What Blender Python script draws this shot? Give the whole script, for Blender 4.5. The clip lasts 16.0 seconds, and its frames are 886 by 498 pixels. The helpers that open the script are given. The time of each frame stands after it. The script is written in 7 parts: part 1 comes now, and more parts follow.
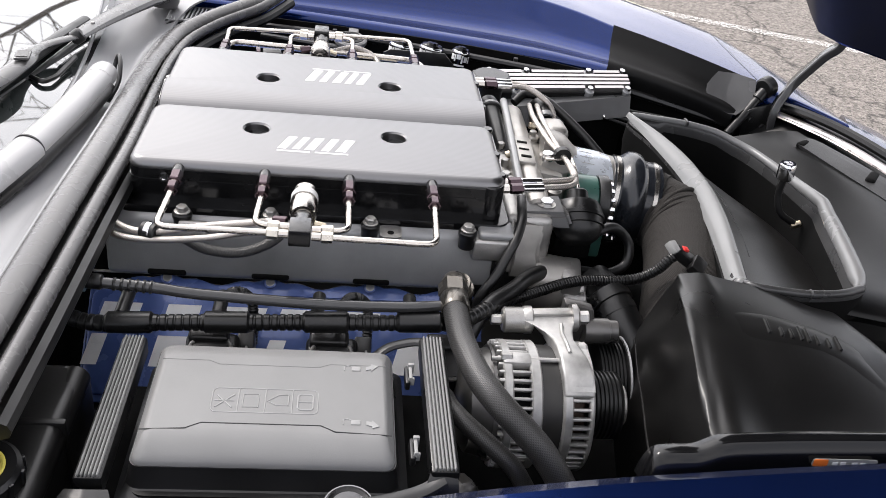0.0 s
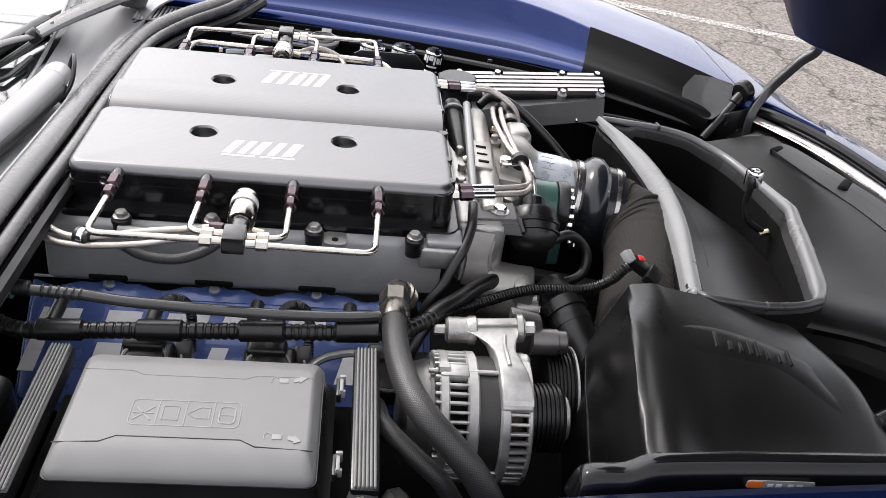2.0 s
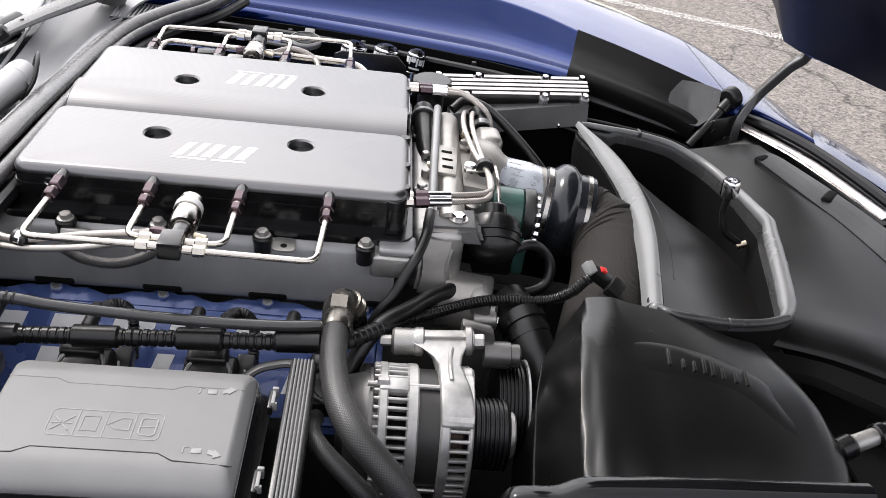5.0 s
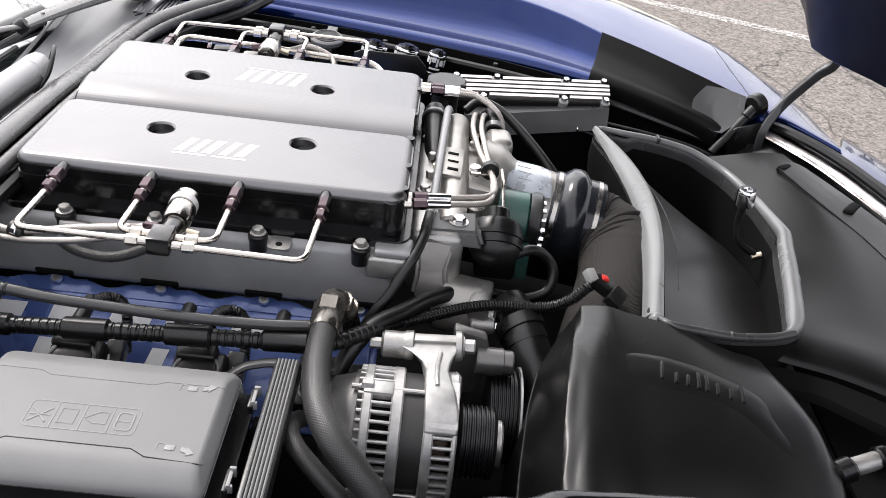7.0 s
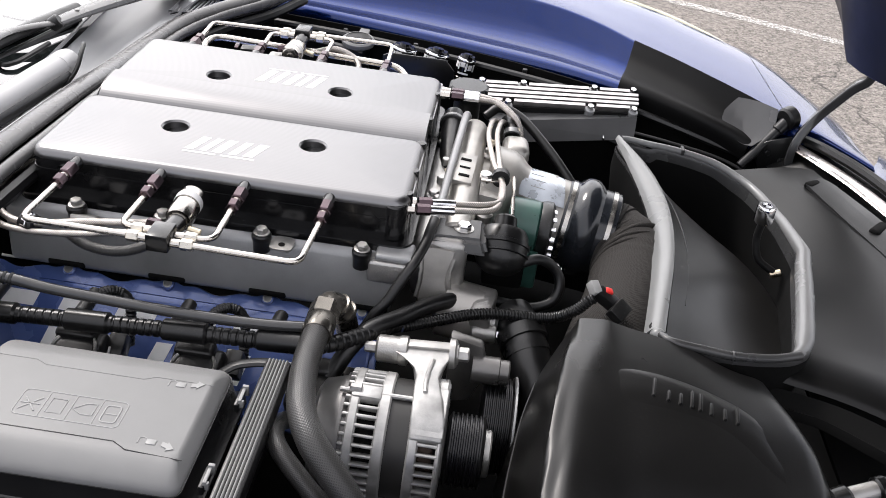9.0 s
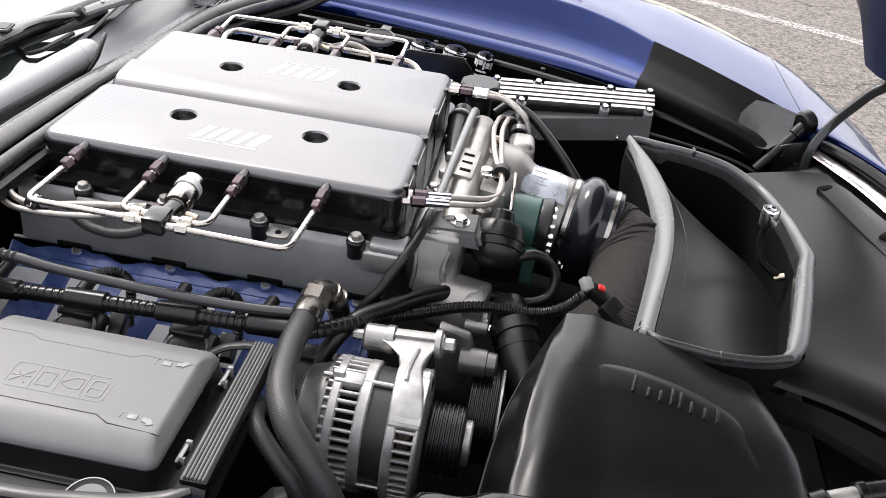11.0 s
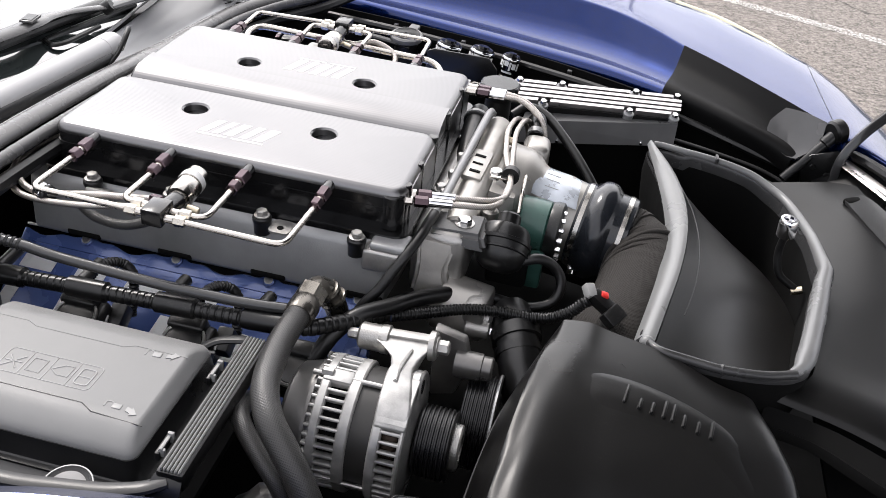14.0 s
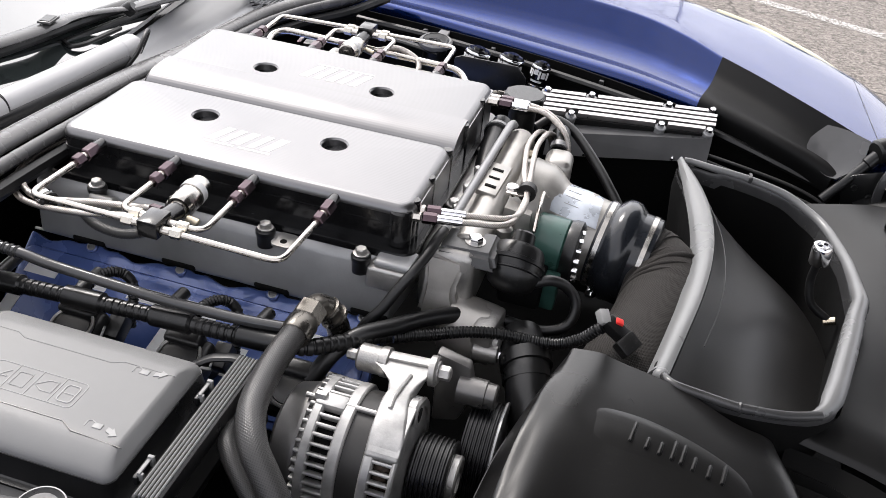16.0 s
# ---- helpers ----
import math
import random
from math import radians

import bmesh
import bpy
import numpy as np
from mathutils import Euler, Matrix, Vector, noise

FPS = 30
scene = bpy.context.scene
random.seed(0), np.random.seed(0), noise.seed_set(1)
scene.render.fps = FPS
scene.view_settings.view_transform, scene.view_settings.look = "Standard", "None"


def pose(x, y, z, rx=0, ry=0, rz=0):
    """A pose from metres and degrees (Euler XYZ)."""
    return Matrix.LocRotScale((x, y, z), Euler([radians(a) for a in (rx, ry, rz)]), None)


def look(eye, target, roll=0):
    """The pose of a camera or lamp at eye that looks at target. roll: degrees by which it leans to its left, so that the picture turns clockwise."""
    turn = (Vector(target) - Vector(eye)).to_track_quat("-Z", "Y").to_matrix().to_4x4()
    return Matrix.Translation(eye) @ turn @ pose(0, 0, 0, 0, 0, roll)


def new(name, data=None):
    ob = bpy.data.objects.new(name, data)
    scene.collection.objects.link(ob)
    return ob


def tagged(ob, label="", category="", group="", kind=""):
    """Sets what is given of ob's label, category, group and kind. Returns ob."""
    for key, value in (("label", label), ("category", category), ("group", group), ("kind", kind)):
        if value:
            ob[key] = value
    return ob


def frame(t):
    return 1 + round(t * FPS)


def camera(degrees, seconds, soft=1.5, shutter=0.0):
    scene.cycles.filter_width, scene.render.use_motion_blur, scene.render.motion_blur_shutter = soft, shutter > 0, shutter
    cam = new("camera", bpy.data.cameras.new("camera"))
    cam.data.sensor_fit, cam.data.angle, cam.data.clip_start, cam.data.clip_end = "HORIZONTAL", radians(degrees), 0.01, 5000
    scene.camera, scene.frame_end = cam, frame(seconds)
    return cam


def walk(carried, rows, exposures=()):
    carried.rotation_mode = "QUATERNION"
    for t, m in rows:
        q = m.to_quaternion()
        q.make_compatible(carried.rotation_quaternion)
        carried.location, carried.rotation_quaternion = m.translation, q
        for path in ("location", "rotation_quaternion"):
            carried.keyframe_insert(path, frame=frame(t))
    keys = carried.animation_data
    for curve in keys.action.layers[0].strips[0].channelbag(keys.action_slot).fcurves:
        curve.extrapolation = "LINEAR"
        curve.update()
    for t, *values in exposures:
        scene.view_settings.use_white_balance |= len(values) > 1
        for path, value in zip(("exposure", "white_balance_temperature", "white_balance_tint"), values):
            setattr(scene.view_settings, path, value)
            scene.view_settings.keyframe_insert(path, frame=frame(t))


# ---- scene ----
cam = camera(52.7, 16.0, soft=0.65)
PATH = [
    (0, (0.034, -1.043, 1.467), (0.286, 0.643, 0.42), 7.6),
    (0.5, (0.055, -1.039, 1.468), (0.302, 0.645, 0.419), 7.7),
    (1, (0.082, -1.033, 1.471), (0.322, 0.651, 0.419), 7.7),
    (1.5, (0.103, -1.028, 1.474), (0.337, 0.657, 0.422), 7.7),
    (2, (0.123, -1.02, 1.475), (0.35, 0.664, 0.421), 7.7),
    (2.5, (0.14, -1.014, 1.478), (0.359, 0.671, 0.422), 7.7),
    (3, (0.156, -1.007, 1.475), (0.369, 0.678, 0.42), 7.7),
    (3.5, (0.171, -1.002, 1.477), (0.377, 0.683, 0.42), 7.8),
    (4, (0.186, -0.996, 1.477), (0.385, 0.689, 0.418), 7.8),
    (4.5, (0.202, -0.993, 1.478), (0.392, 0.693, 0.418), 7.8),
    (7, (0.284, -0.976, 1.481), (0.356, 0.71, 0.409), 7.6),
    (7.5, (0.3, -0.971, 1.483), (0.341, 0.715, 0.409), 7.5),
    (8, (0.319, -0.966, 1.485), (0.325, 0.718, 0.406), 7.5),
    (8.5, (0.335, -0.965, 1.489), (0.314, 0.719, 0.409), 7.4),
    (9, (0.354, -0.966, 1.493), (0.301, 0.715, 0.409), 7.4),
    (11.5, (0.437, -0.976, 1.5), (0.258, 0.689, 0.406), 7.1),
    (12, (0.446, -0.974, 1.505), (0.243, 0.685, 0.408), 7.1),
    (12.5, (0.46, -0.976, 1.507), (0.235, 0.681, 0.41), 7.1),
    (13, (0.471, -0.973, 1.505), (0.229, 0.68, 0.406), 7.0),
    (13.5, (0.479, -0.965, 1.502), (0.227, 0.685, 0.401), 7.0),
    (14, (0.488, -0.953, 1.497), (0.222, 0.696, 0.397), 6.9),
    (14.5, (0.497, -0.938, 1.495), (0.217, 0.707, 0.393), 6.9),
    (15, (0.506, -0.922, 1.498), (0.204, 0.718, 0.394), 6.8),
    (15.5, (0.514, -0.906, 1.495), (0.182, 0.726, 0.388), 6.8),
    (16, (0.523, -0.888, 1.494), (0.157, 0.736, 0.385), 6.6),
]
walk(cam, [(t, look(eye, target, roll)) for t, eye, target, roll in PATH])


# ---- light ----
world = bpy.data.worlds.new("sky")
scene.world = world
world.use_nodes = True
wn, wl = world.node_tree.nodes, world.node_tree.links
wn.clear()
SUN_EL, SUN_AZ = 47.0, 311.0
sky = wn.new("ShaderNodeTexSky")
sky.sky_type, sky.sun_disc = "NISHITA", False
sky.sun_elevation, sky.sun_rotation = radians(SUN_EL), radians(SUN_AZ)
sky_dim = wn.new("ShaderNodeMixRGB")
sky_dim.blend_type, sky_dim.inputs[0].default_value = "MULTIPLY", 1.0
sky_dim.inputs[2].default_value = (0.10, 0.10, 0.10, 1)
wcoord = wn.new("ShaderNodeTexCoord")
cloud = wn.new("ShaderNodeTexNoise")
cloud.inputs["Scale"].default_value, cloud.inputs["Detail"].default_value = 2.3, 6.0
cloud_ramp = wn.new("ShaderNodeValToRGB")
cloud_ramp.color_ramp.elements[0].position, cloud_ramp.color_ramp.elements[1].position = 0.36, 0.60
cloud_ramp.color_ramp.elements[0].color = (0.55, 0.55, 0.55, 1)
cloud_mix = wn.new("ShaderNodeMixRGB")
_el, _az = radians(SUN_EL), radians(SUN_AZ)
sun_dir = Vector((math.sin(_az) * math.cos(_el), math.cos(_az) * math.cos(_el), math.sin(_el)))
wdot = wn.new("ShaderNodeVectorMath")
# a bright bank of thin cloud stands over the far side of the lot
bank_dir = Vector((-0.42, 0.77, 0.48)).normalized()
wdot.operation, wdot.inputs[1].default_value = "DOT_PRODUCT", bank_dir
glow = wn.new("ShaderNodeValToRGB")
glow.color_ramp.elements[0].position, glow.color_ramp.elements[0].color = 0.0, (0.30, 0.30, 0.31, 1)
glow.color_ramp.elements[1].position, glow.color_ramp.elements[1].color = 1.0, (0.74, 0.735, 0.73, 1)
for at, c in ((0.5, (0.25, 0.25, 0.256, 1)), (0.76, (0.33, 0.327, 0.328, 1)), (0.90, (0.61, 0.605, 0.60, 1))):
    e = glow.color_ramp.elements.new(at)
    e.color = c
half = wn.new("ShaderNodeMath")
half.operation, half.inputs[1].default_value, half.inputs[2].default_value = "MULTIPLY_ADD", 0.5, 0.5
cgain = wn.new("ShaderNodeMixRGB")
cgain.blend_type, cgain.inputs[0].default_value, cgain.inputs[2].default_value = "MULTIPLY", 1.0, (2.42, 2.42, 2.42, 1)
wbg, wout = wn.new("ShaderNodeBackground"), wn.new("ShaderNodeOutputWorld")
wbg.inputs["Strength"].default_value = 1.0
wl.new(sky.outputs[0], sky_dim.inputs[1])
wl.new(wcoord.outputs["Generated"], cloud.inputs["Vector"])
wl.new(wcoord.outputs["Generated"], wdot.inputs[0])
wl.new(wdot.outputs["Value"], half.inputs[0])
wl.new(half.outputs[0], glow.inputs[0])
wl.new(glow.outputs[0], cgain.inputs[1])
wl.new(cgain.outputs[0], cloud_mix.inputs[2])
wl.new(cloud.outputs["Fac"], cloud_ramp.inputs[0])
wl.new(cloud_ramp.outputs[0], cloud_mix.inputs[0])
wl.new(sky_dim.outputs[0], cloud_mix.inputs[1])
wl.new(cloud_mix.outputs[0], wbg.inputs[0])
wl.new(wbg.outputs[0], wout.inputs[0])
sun = new("sun", bpy.data.lights.new("sun", "SUN"))
sun.data.energy, sun.data.angle, sun.data.color = 0.95, radians(14), (1.0, 0.96, 0.9)
sun.matrix_world = look(sun_dir, (0, 0, 0))
scene.view_settings.exposure = 1.19
scene.view_settings.use_white_balance = True
scene.view_settings.white_balance_temperature, scene.view_settings.white_balance_tint = 6500, 13.0


# ---- building helpers ----
def thing(name, at, label, category, group="", kind=""):
    ob = new(name)
    ob.empty_display_size = 0.02
    ob.location = at
    return tagged(ob, label, category, group, kind)


def origin_of(ob):
    p = Vector((0, 0, 0))
    while ob:
        p += ob.location
        ob = ob.parent
    return p


def part(name, bm, material, parent=None, label="", smooth=True, kind=""):
    """Link a bmesh, in world places, as one mesh under a thing or a part."""
    shift = origin_of(parent)
    bmesh.ops.translate(bm, verts=bm.verts, vec=-shift)
    bmesh.ops.recalc_face_normals(bm, faces=bm.faces)
    me = bpy.data.meshes.new(name)
    bm.to_mesh(me)
    bm.free()
    me.materials.append(material)
    if smooth:
        me.polygons.foreach_set("use_smooth", [True] * len(me.polygons))
        me.set_sharp_from_angle(angle=radians(35))
    ob = new(name, me)
    ob.parent = parent
    if label:
        tagged(ob, label)
    if kind:
        tagged(ob, kind=kind)
    return ob


def solo(name, bm, material, label, category, group="", kind="", smooth=True):
    return tagged(part(name, bm, material, None, "", smooth), label, category, group, kind)


def spline(points, step=0.006, closed=False):
    """Smooth curve through the points, evenly spaced."""
    p = [Vector(q) for q in points]
    n, out = len(p), []
    for i in range(n if closed else n - 1):
        a, b = p[i], p[(i + 1) % n]
        z = p[i - 1] if (i or closed) else a * 2 - b
        c = p[(i + 2) % n] if (closed or i + 2 < n) else b * 2 - a
        k = max(2, int((b - a).length / step))
        for j in range(k):
            t = j / k
            out.append(0.5 * (2 * a + (b - z) * t + (2 * z - 5 * a + 4 * b - c) * t * t + (3 * a - z - 3 * b + c) * t ** 3))
    if not closed:
        out.append(p[-1])
    return out


def bend(points, r=0.012, k=5):
    """A polyline with its corners rounded, as a bent tube has them."""
    p = [Vector(q) for q in points]
    out = [p[0]]
    for i in range(1, len(p) - 1):
        a, b = (p[i - 1] - p[i]), (p[i + 1] - p[i])
        d = min(r, a.length * 0.48, b.length * 0.48)
        s, e = p[i] + a.normalized() * d, p[i] + b.normalized() * d
        for j in range(k + 1):
            t = j / k
            out.append(s * (1 - t) ** 2 + p[i] * 2 * t * (1 - t) + e * t * t)
    out.append(p[-1])
    return out


def sweep(path, r, n=12, caps=True, flat=1.0, closed=False, bm=None):
    """A tube along a path; r a number or a function of the length run. UV: round, metres along."""
    bm = bm or bmesh.new()
    uv = bm.loops.layers.uv.verify()
    p = [Vector(q) for q in path]
    m = len(p)
    tang = []
    for i in range(m):
        a, b = p[i - 1 if (i or closed) else 0], p[(i + 1) % m if (closed or i + 1 < m) else i]
        tang.append((b - a).normalized())
    side = tang[0].cross(Vector((0, 0, 1)))
    if side.length < 0.1:
        side = tang[0].cross(Vector((0, 1, 0)))
    side.normalize()
    rings, run, s = [], [], 0.0
    for i in range(m):
        if i:
            s += (p[i] - p[i - 1]).length
            side = (side - tang[i] * side.dot(tang[i])).normalized()
        up = side.cross(tang[i])
        rr = r(s) if callable(r) else r
        rings.append([bm.verts.new(p[i] + side * math.cos(2 * math.pi * j / n) * rr + up * math.sin(2 * math.pi * j / n) * rr * flat) for j in range(n)])
        run.append(s)
    for i in range(m if closed else m - 1):
        k = (i + 1) % m
        for j in range(n):
            f = bm.faces.new((rings[i][j], rings[i][(j + 1) % n], rings[k][(j + 1) % n], rings[k][j]))
            va, vb = run[i], run[k] if k else s + (p[0] - p[-1]).length
            for loop, q in zip(f.loops, ((j / n, va), ((j + 1) / n, va), ((j + 1) / n, vb), (j / n, vb))):
                loop[uv].uv = q
    if caps and not closed:
        bm.faces.new(rings[0][::-1])
        bm.faces.new(rings[-1])
    return bm


def lathe(profile, at, axis, n=32, bm=None, turn=0.0):
    """Turn a profile of (along, radius) round an axis."""
    bm = bm or bmesh.new()
    q = Vector(axis).normalized().to_track_quat("Z", "Y").to_matrix()
    at = Vector(at)
    rings = []
    for a, r in profile:
        if r < 1e-6:
            rings.append([bm.verts.new(at + q @ Vector((0, 0, a)))])
        else:
            rings.append([bm.verts.new(at + q @ Vector((r * math.cos(2 * math.pi * j / n + turn), r * math.sin(2 * math.pi * j / n + turn), a))) for j in range(n)])
    for u, v in zip(rings, rings[1:]):
        for j in range(n):
            k = (j + 1) % n
            f = [u[0]] if len(u) == 1 else [u[j], u[k]]
            f += [v[0]] if len(v) == 1 else [v[k], v[j]]
            if len(f) > 2:
                bm.faces.new(f)
    for ring, rev in ((rings[0], True), (rings[-1], False)):
        if len(ring) > 1:
            bm.faces.new(ring[::-1] if rev else ring)
    return bm


def rod(a, b, r, n=16, bevel=0.0, bm=None, turn=0.0):
    a, b = Vector(a), Vector(b)
    h = (b - a).length
    v = min(bevel, h * 0.4, r * 0.6)
    prof = [(0, r - v), (v, r), (h - v, r), (h, r - v)] if v else [(0, r), (h, r)]
    return lathe(prof, a, b - a, n, bm, turn)


def hexa(a, b, r, bm=None):
    return rod(a, b, r, 6, r * 0.16, bm)


def box(c, size, rot=(0, 0, 0), bevel=0.003, seg=2, bm=None):
    one = bmesh.new()
    bmesh.ops.create_cube(one, size=1)
    bmesh.ops.scale(one, vec=size, verts=one.verts)
    if bevel:
        bmesh.ops.bevel(one, geom=one.edges[:] + one.verts[:], offset=min(bevel, min(size) * 0.45), segments=seg, affect="EDGES", profile=0.5)
    bmesh.ops.transform(one, matrix=pose(*c, *rot), verts=one.verts)
    return merge(one, bm)


def merge(one, bm):
    if bm is None:
        return one
    me = bpy.data.meshes.new("tmp")
    one.to_mesh(me)
    one.free()
    bm.from_mesh(me)
    bpy.data.meshes.remove(me)
    return bm


def prism(outline, lo, hi, axis="z", bevel=0.0, seg=2, bm=None):
    """A flat outline of (u, v) points thickened from lo to hi along an axis: z: (x, y), y: (x, z), x: (y, z)."""
    one = bmesh.new()
    put = {"z": lambda u, v, w: (u, v, w), "y": lambda u, v, w: (u, w, v), "x": lambda u, v, w: (w, u, v)}[axis]
    a = [one.verts.new(put(u, v, lo)) for u, v in outline]
    b = [one.verts.new(put(u, v, hi)) for u, v in outline]
    one.faces.new(a[::-1])
    one.faces.new(b)
    for i in range(len(a)):
        j = (i + 1) % len(a)
        one.faces.new((a[i], a[j], b[j], b[i]))
    if bevel:
        bmesh.ops.recalc_face_normals(one, faces=one.faces)
        edges = [e for e in one.edges if len(e.link_faces) == 2 and e.calc_face_angle(0) > 0.5]
        bmesh.ops.bevel(one, geom=edges, offset=bevel, segments=seg, affect="EDGES", profile=0.5)
    return merge(one, bm)


def round_rect(x0, x1, y0, y1, r, k=5):
    out = []
    for cx, cy, a in ((x1 - r, y1 - r, 0), (x0 + r, y1 - r, 90), (x0 + r, y0 + r, 180), (x1 - r, y0 + r, 270)):
        for i in range(k + 1):
            t = radians(a + 90 * i / k)
            out.append((cx + r * math.cos(t), cy + r * math.sin(t)))
    return out


def loft(rings, cap_a=True, cap_b=True, closed=True, bm=None):
    """Skin over rings of points."""
    bm = bm or bmesh.new()
    uv = bm.loops.layers.uv.verify()
    v = [[bm.verts.new(p) for p in ring] for ring in rings]
    for i in range(len(v) - 1):
        n = len(v[i])
        for j in range(n if closed else n - 1):
            k = (j + 1) % n
            f = bm.faces.new((v[i][j], v[i][k], v[i + 1][k], v[i + 1][j]))
            for loop, q in zip(f.loops, ((j / n, i), ((j + 1) / n, i), ((j + 1) / n, i + 1), (j / n, i + 1))):
                loop[uv].uv = q
    if cap_a and closed:
        bm.faces.new(v[0][::-1])
    if cap_b and closed:
        bm.faces.new(v[-1])
    return bm


def creased(rows, thick, du=4, dv=4):
    """A bent panel whose lengthwise lines keep to the same point of every row, so that its creases run true."""
    def smooth(p, n):
        line = []
        for k in range(len(p) - 1):
            a, b, c, d = p[max(k - 1, 0)], p[k], p[k + 1], p[min(k + 2, len(p) - 1)]
            ta, tb = (c - a) / 2, (d - b) / 2
            m = (c - b).length * 1.2
            ta, tb = ta * min(1, m / max(1e-9, ta.length)), tb * min(1, m / max(1e-9, tb.length))
            for i in range(n):
                t = i / n
                line.append(b * (2 * t ** 3 - 3 * t * t + 1) + ta * (t ** 3 - 2 * t * t + t) + c * (3 * t * t - 2 * t ** 3) + tb * (t ** 3 - t * t))
        return line + [p[-1]]

    across = [smooth([Vector(p) for p in r], du) for r in rows]
    lines = [smooth([r[i] for r in across], dv) for i in range(len(across[0]))]
    bm = bmesh.new()
    v = [[bm.verts.new(p) for p in line] for line in lines]
    for a, b in zip(v, v[1:]):
        for k in range(len(a) - 1):
            bm.faces.new((a[k], b[k], b[k + 1], a[k + 1]))
    bmesh.ops.recalc_face_normals(bm, faces=bm.faces)
    bmesh.ops.solidify(bm, geom=bm.faces[:], thickness=thick)
    return bm


def sheet(rows, thick, du=1, dv=1):
    """A bent panel through rows of points, smoothed, with thickness."""
    g = [spline(r, step=max(1e-3, 0.02 / du)) for r in rows]
    n = 24 * du
    even = []
    for r in g:
        d = [0.0]
        for a, b in zip(r, r[1:]):
            d.append(d[-1] + (b - a).length)
        line, j = [], 0
        for i in range(n + 1):
            s = d[-1] * i / n
            while j < len(d) - 2 and d[j + 1] < s:
                j += 1
            line.append(r[j].lerp(r[j + 1], (s - d[j]) / max(1e-9, d[j + 1] - d[j])))
        even.append(line)
    cols = [spline([row[i] for row in even], step=max(1e-3, 0.02 / dv)) for i in range(n + 1)]
    m = min(len(c) for c in cols)
    bm = bmesh.new()
    v = [[bm.verts.new(c[round(k * (len(c) - 1) / (m - 1))]) for k in range(m)] for c in cols]
    for i in range(n):
        for k in range(m - 1):
            bm.faces.new((v[i][k], v[i + 1][k], v[i + 1][k + 1], v[i][k + 1]))
    bmesh.ops.recalc_face_normals(bm, faces=bm.faces)
    if thick:
        bmesh.ops.solidify(bm, geom=bm.faces[:], thickness=thick)
    return bm


# ---- materials ----
def surf(name, base, rough, metal=0.0, var=0.12, scale=30.0, bump=0.06, bscale=400.0, coat=0.0, rvar=0.1, stretch=(1, 1, 1), dist=0.0006, spec=0.5, each=0.0, dust=0.0):
    m = bpy.data.materials.new(name)
    m.use_nodes = True
    nt = m.node_tree
    b = nt.nodes["Principled BSDF"]
    co = nt.nodes.new("ShaderNodeTexCoord")
    mp = nt.nodes.new("ShaderNodeMapping")
    mp.inputs["Scale"].default_value = stretch
    nt.links.new(co.outputs["Object"], mp.inputs["Vector"])
    n1 = nt.nodes.new("ShaderNodeTexNoise")
    n1.inputs["Scale"].default_value, n1.inputs["Detail"].default_value = scale, 7.0
    n2 = nt.nodes.new("ShaderNodeTexNoise")
    n2.inputs["Scale"].default_value, n2.inputs["Detail"].default_value = bscale, 3.0
    for n in (n1, n2):
        nt.links.new(mp.outputs[0], n.inputs["Vector"])
    ramp = nt.nodes.new("ShaderNodeValToRGB")
    ramp.color_ramp.elements[0].position, ramp.color_ramp.elements[1].position = 0.3, 0.7
    ramp.color_ramp.elements[0].color = (*[c * (1 - var) for c in base], 1)
    ramp.color_ramp.elements[1].color = (*[min(1, c * (1 + var)) for c in base], 1)
    nt.links.new(n1.outputs["Fac"], ramp.inputs[0])
    col = ramp.outputs[0]
    if each:
        info = nt.nodes.new("ShaderNodeObjectInfo")
        hsv = nt.nodes.new("ShaderNodeHueSaturation")
        rng = nt.nodes.new("ShaderNodeMapRange")
        rng.inputs[3].default_value, rng.inputs[4].default_value = 1 - each, 1 + each
        nt.links.new(info.outputs["Random"], rng.inputs[0])
        nt.links.new(rng.outputs[0], hsv.inputs["Value"])
        nt.links.new(col, hsv.inputs["Color"])
        col = hsv.outputs[0]
    if dust:
        n3 = nt.nodes.new("ShaderNodeTexNoise")
        n3.inputs["Scale"].default_value, n3.inputs["Detail"].default_value = 260.0, 4.0
        n4 = nt.nodes.new("ShaderNodeTexNoise")
        n4.inputs["Scale"].default_value, n4.inputs["Detail"].default_value = 14.0, 3.0
        for n in (n3, n4):
            nt.links.new(co.outputs["Object"], n.inputs["Vector"])
        add = nt.nodes.new("ShaderNodeMath")
        add.operation, add.inputs[1].default_value = "MULTIPLY_ADD", 0.45
        nt.links.new(n4.outputs["Fac"], add.inputs[0])
        nt.links.new(n3.outputs["Fac"], add.inputs[2])
        spot = nt.nodes.new("ShaderNodeMapRange")
        spot.inputs[1].default_value, spot.inputs[2].default_value = 0.84, 1.0
        spot.inputs[4].default_value = dust
        nt.links.new(add.outputs[0], spot.inputs[0])
        dm = nt.nodes.new("ShaderNodeMixRGB")
        dm.inputs[2].default_value = (0.16, 0.15, 0.14, 1)
        nt.links.new(spot.outputs[0], dm.inputs[0])
        nt.links.new(col, dm.inputs[1])
        col = dm.outputs[0]
    nt.links.new(col, b.inputs["Base Color"])
    rr = nt.nodes.new("ShaderNodeMapRange")
    rr.inputs[1].default_value, rr.inputs[2].default_value = 0.3, 0.7
    rr.inputs[3].default_value, rr.inputs[4].default_value = max(0.02, rough - rvar), min(1, rough + rvar)
    nt.links.new(n1.outputs["Fac"], rr.inputs[0])
    nt.links.new(rr.outputs[0], b.inputs["Roughness"])
    bp = nt.nodes.new("ShaderNodeBump")
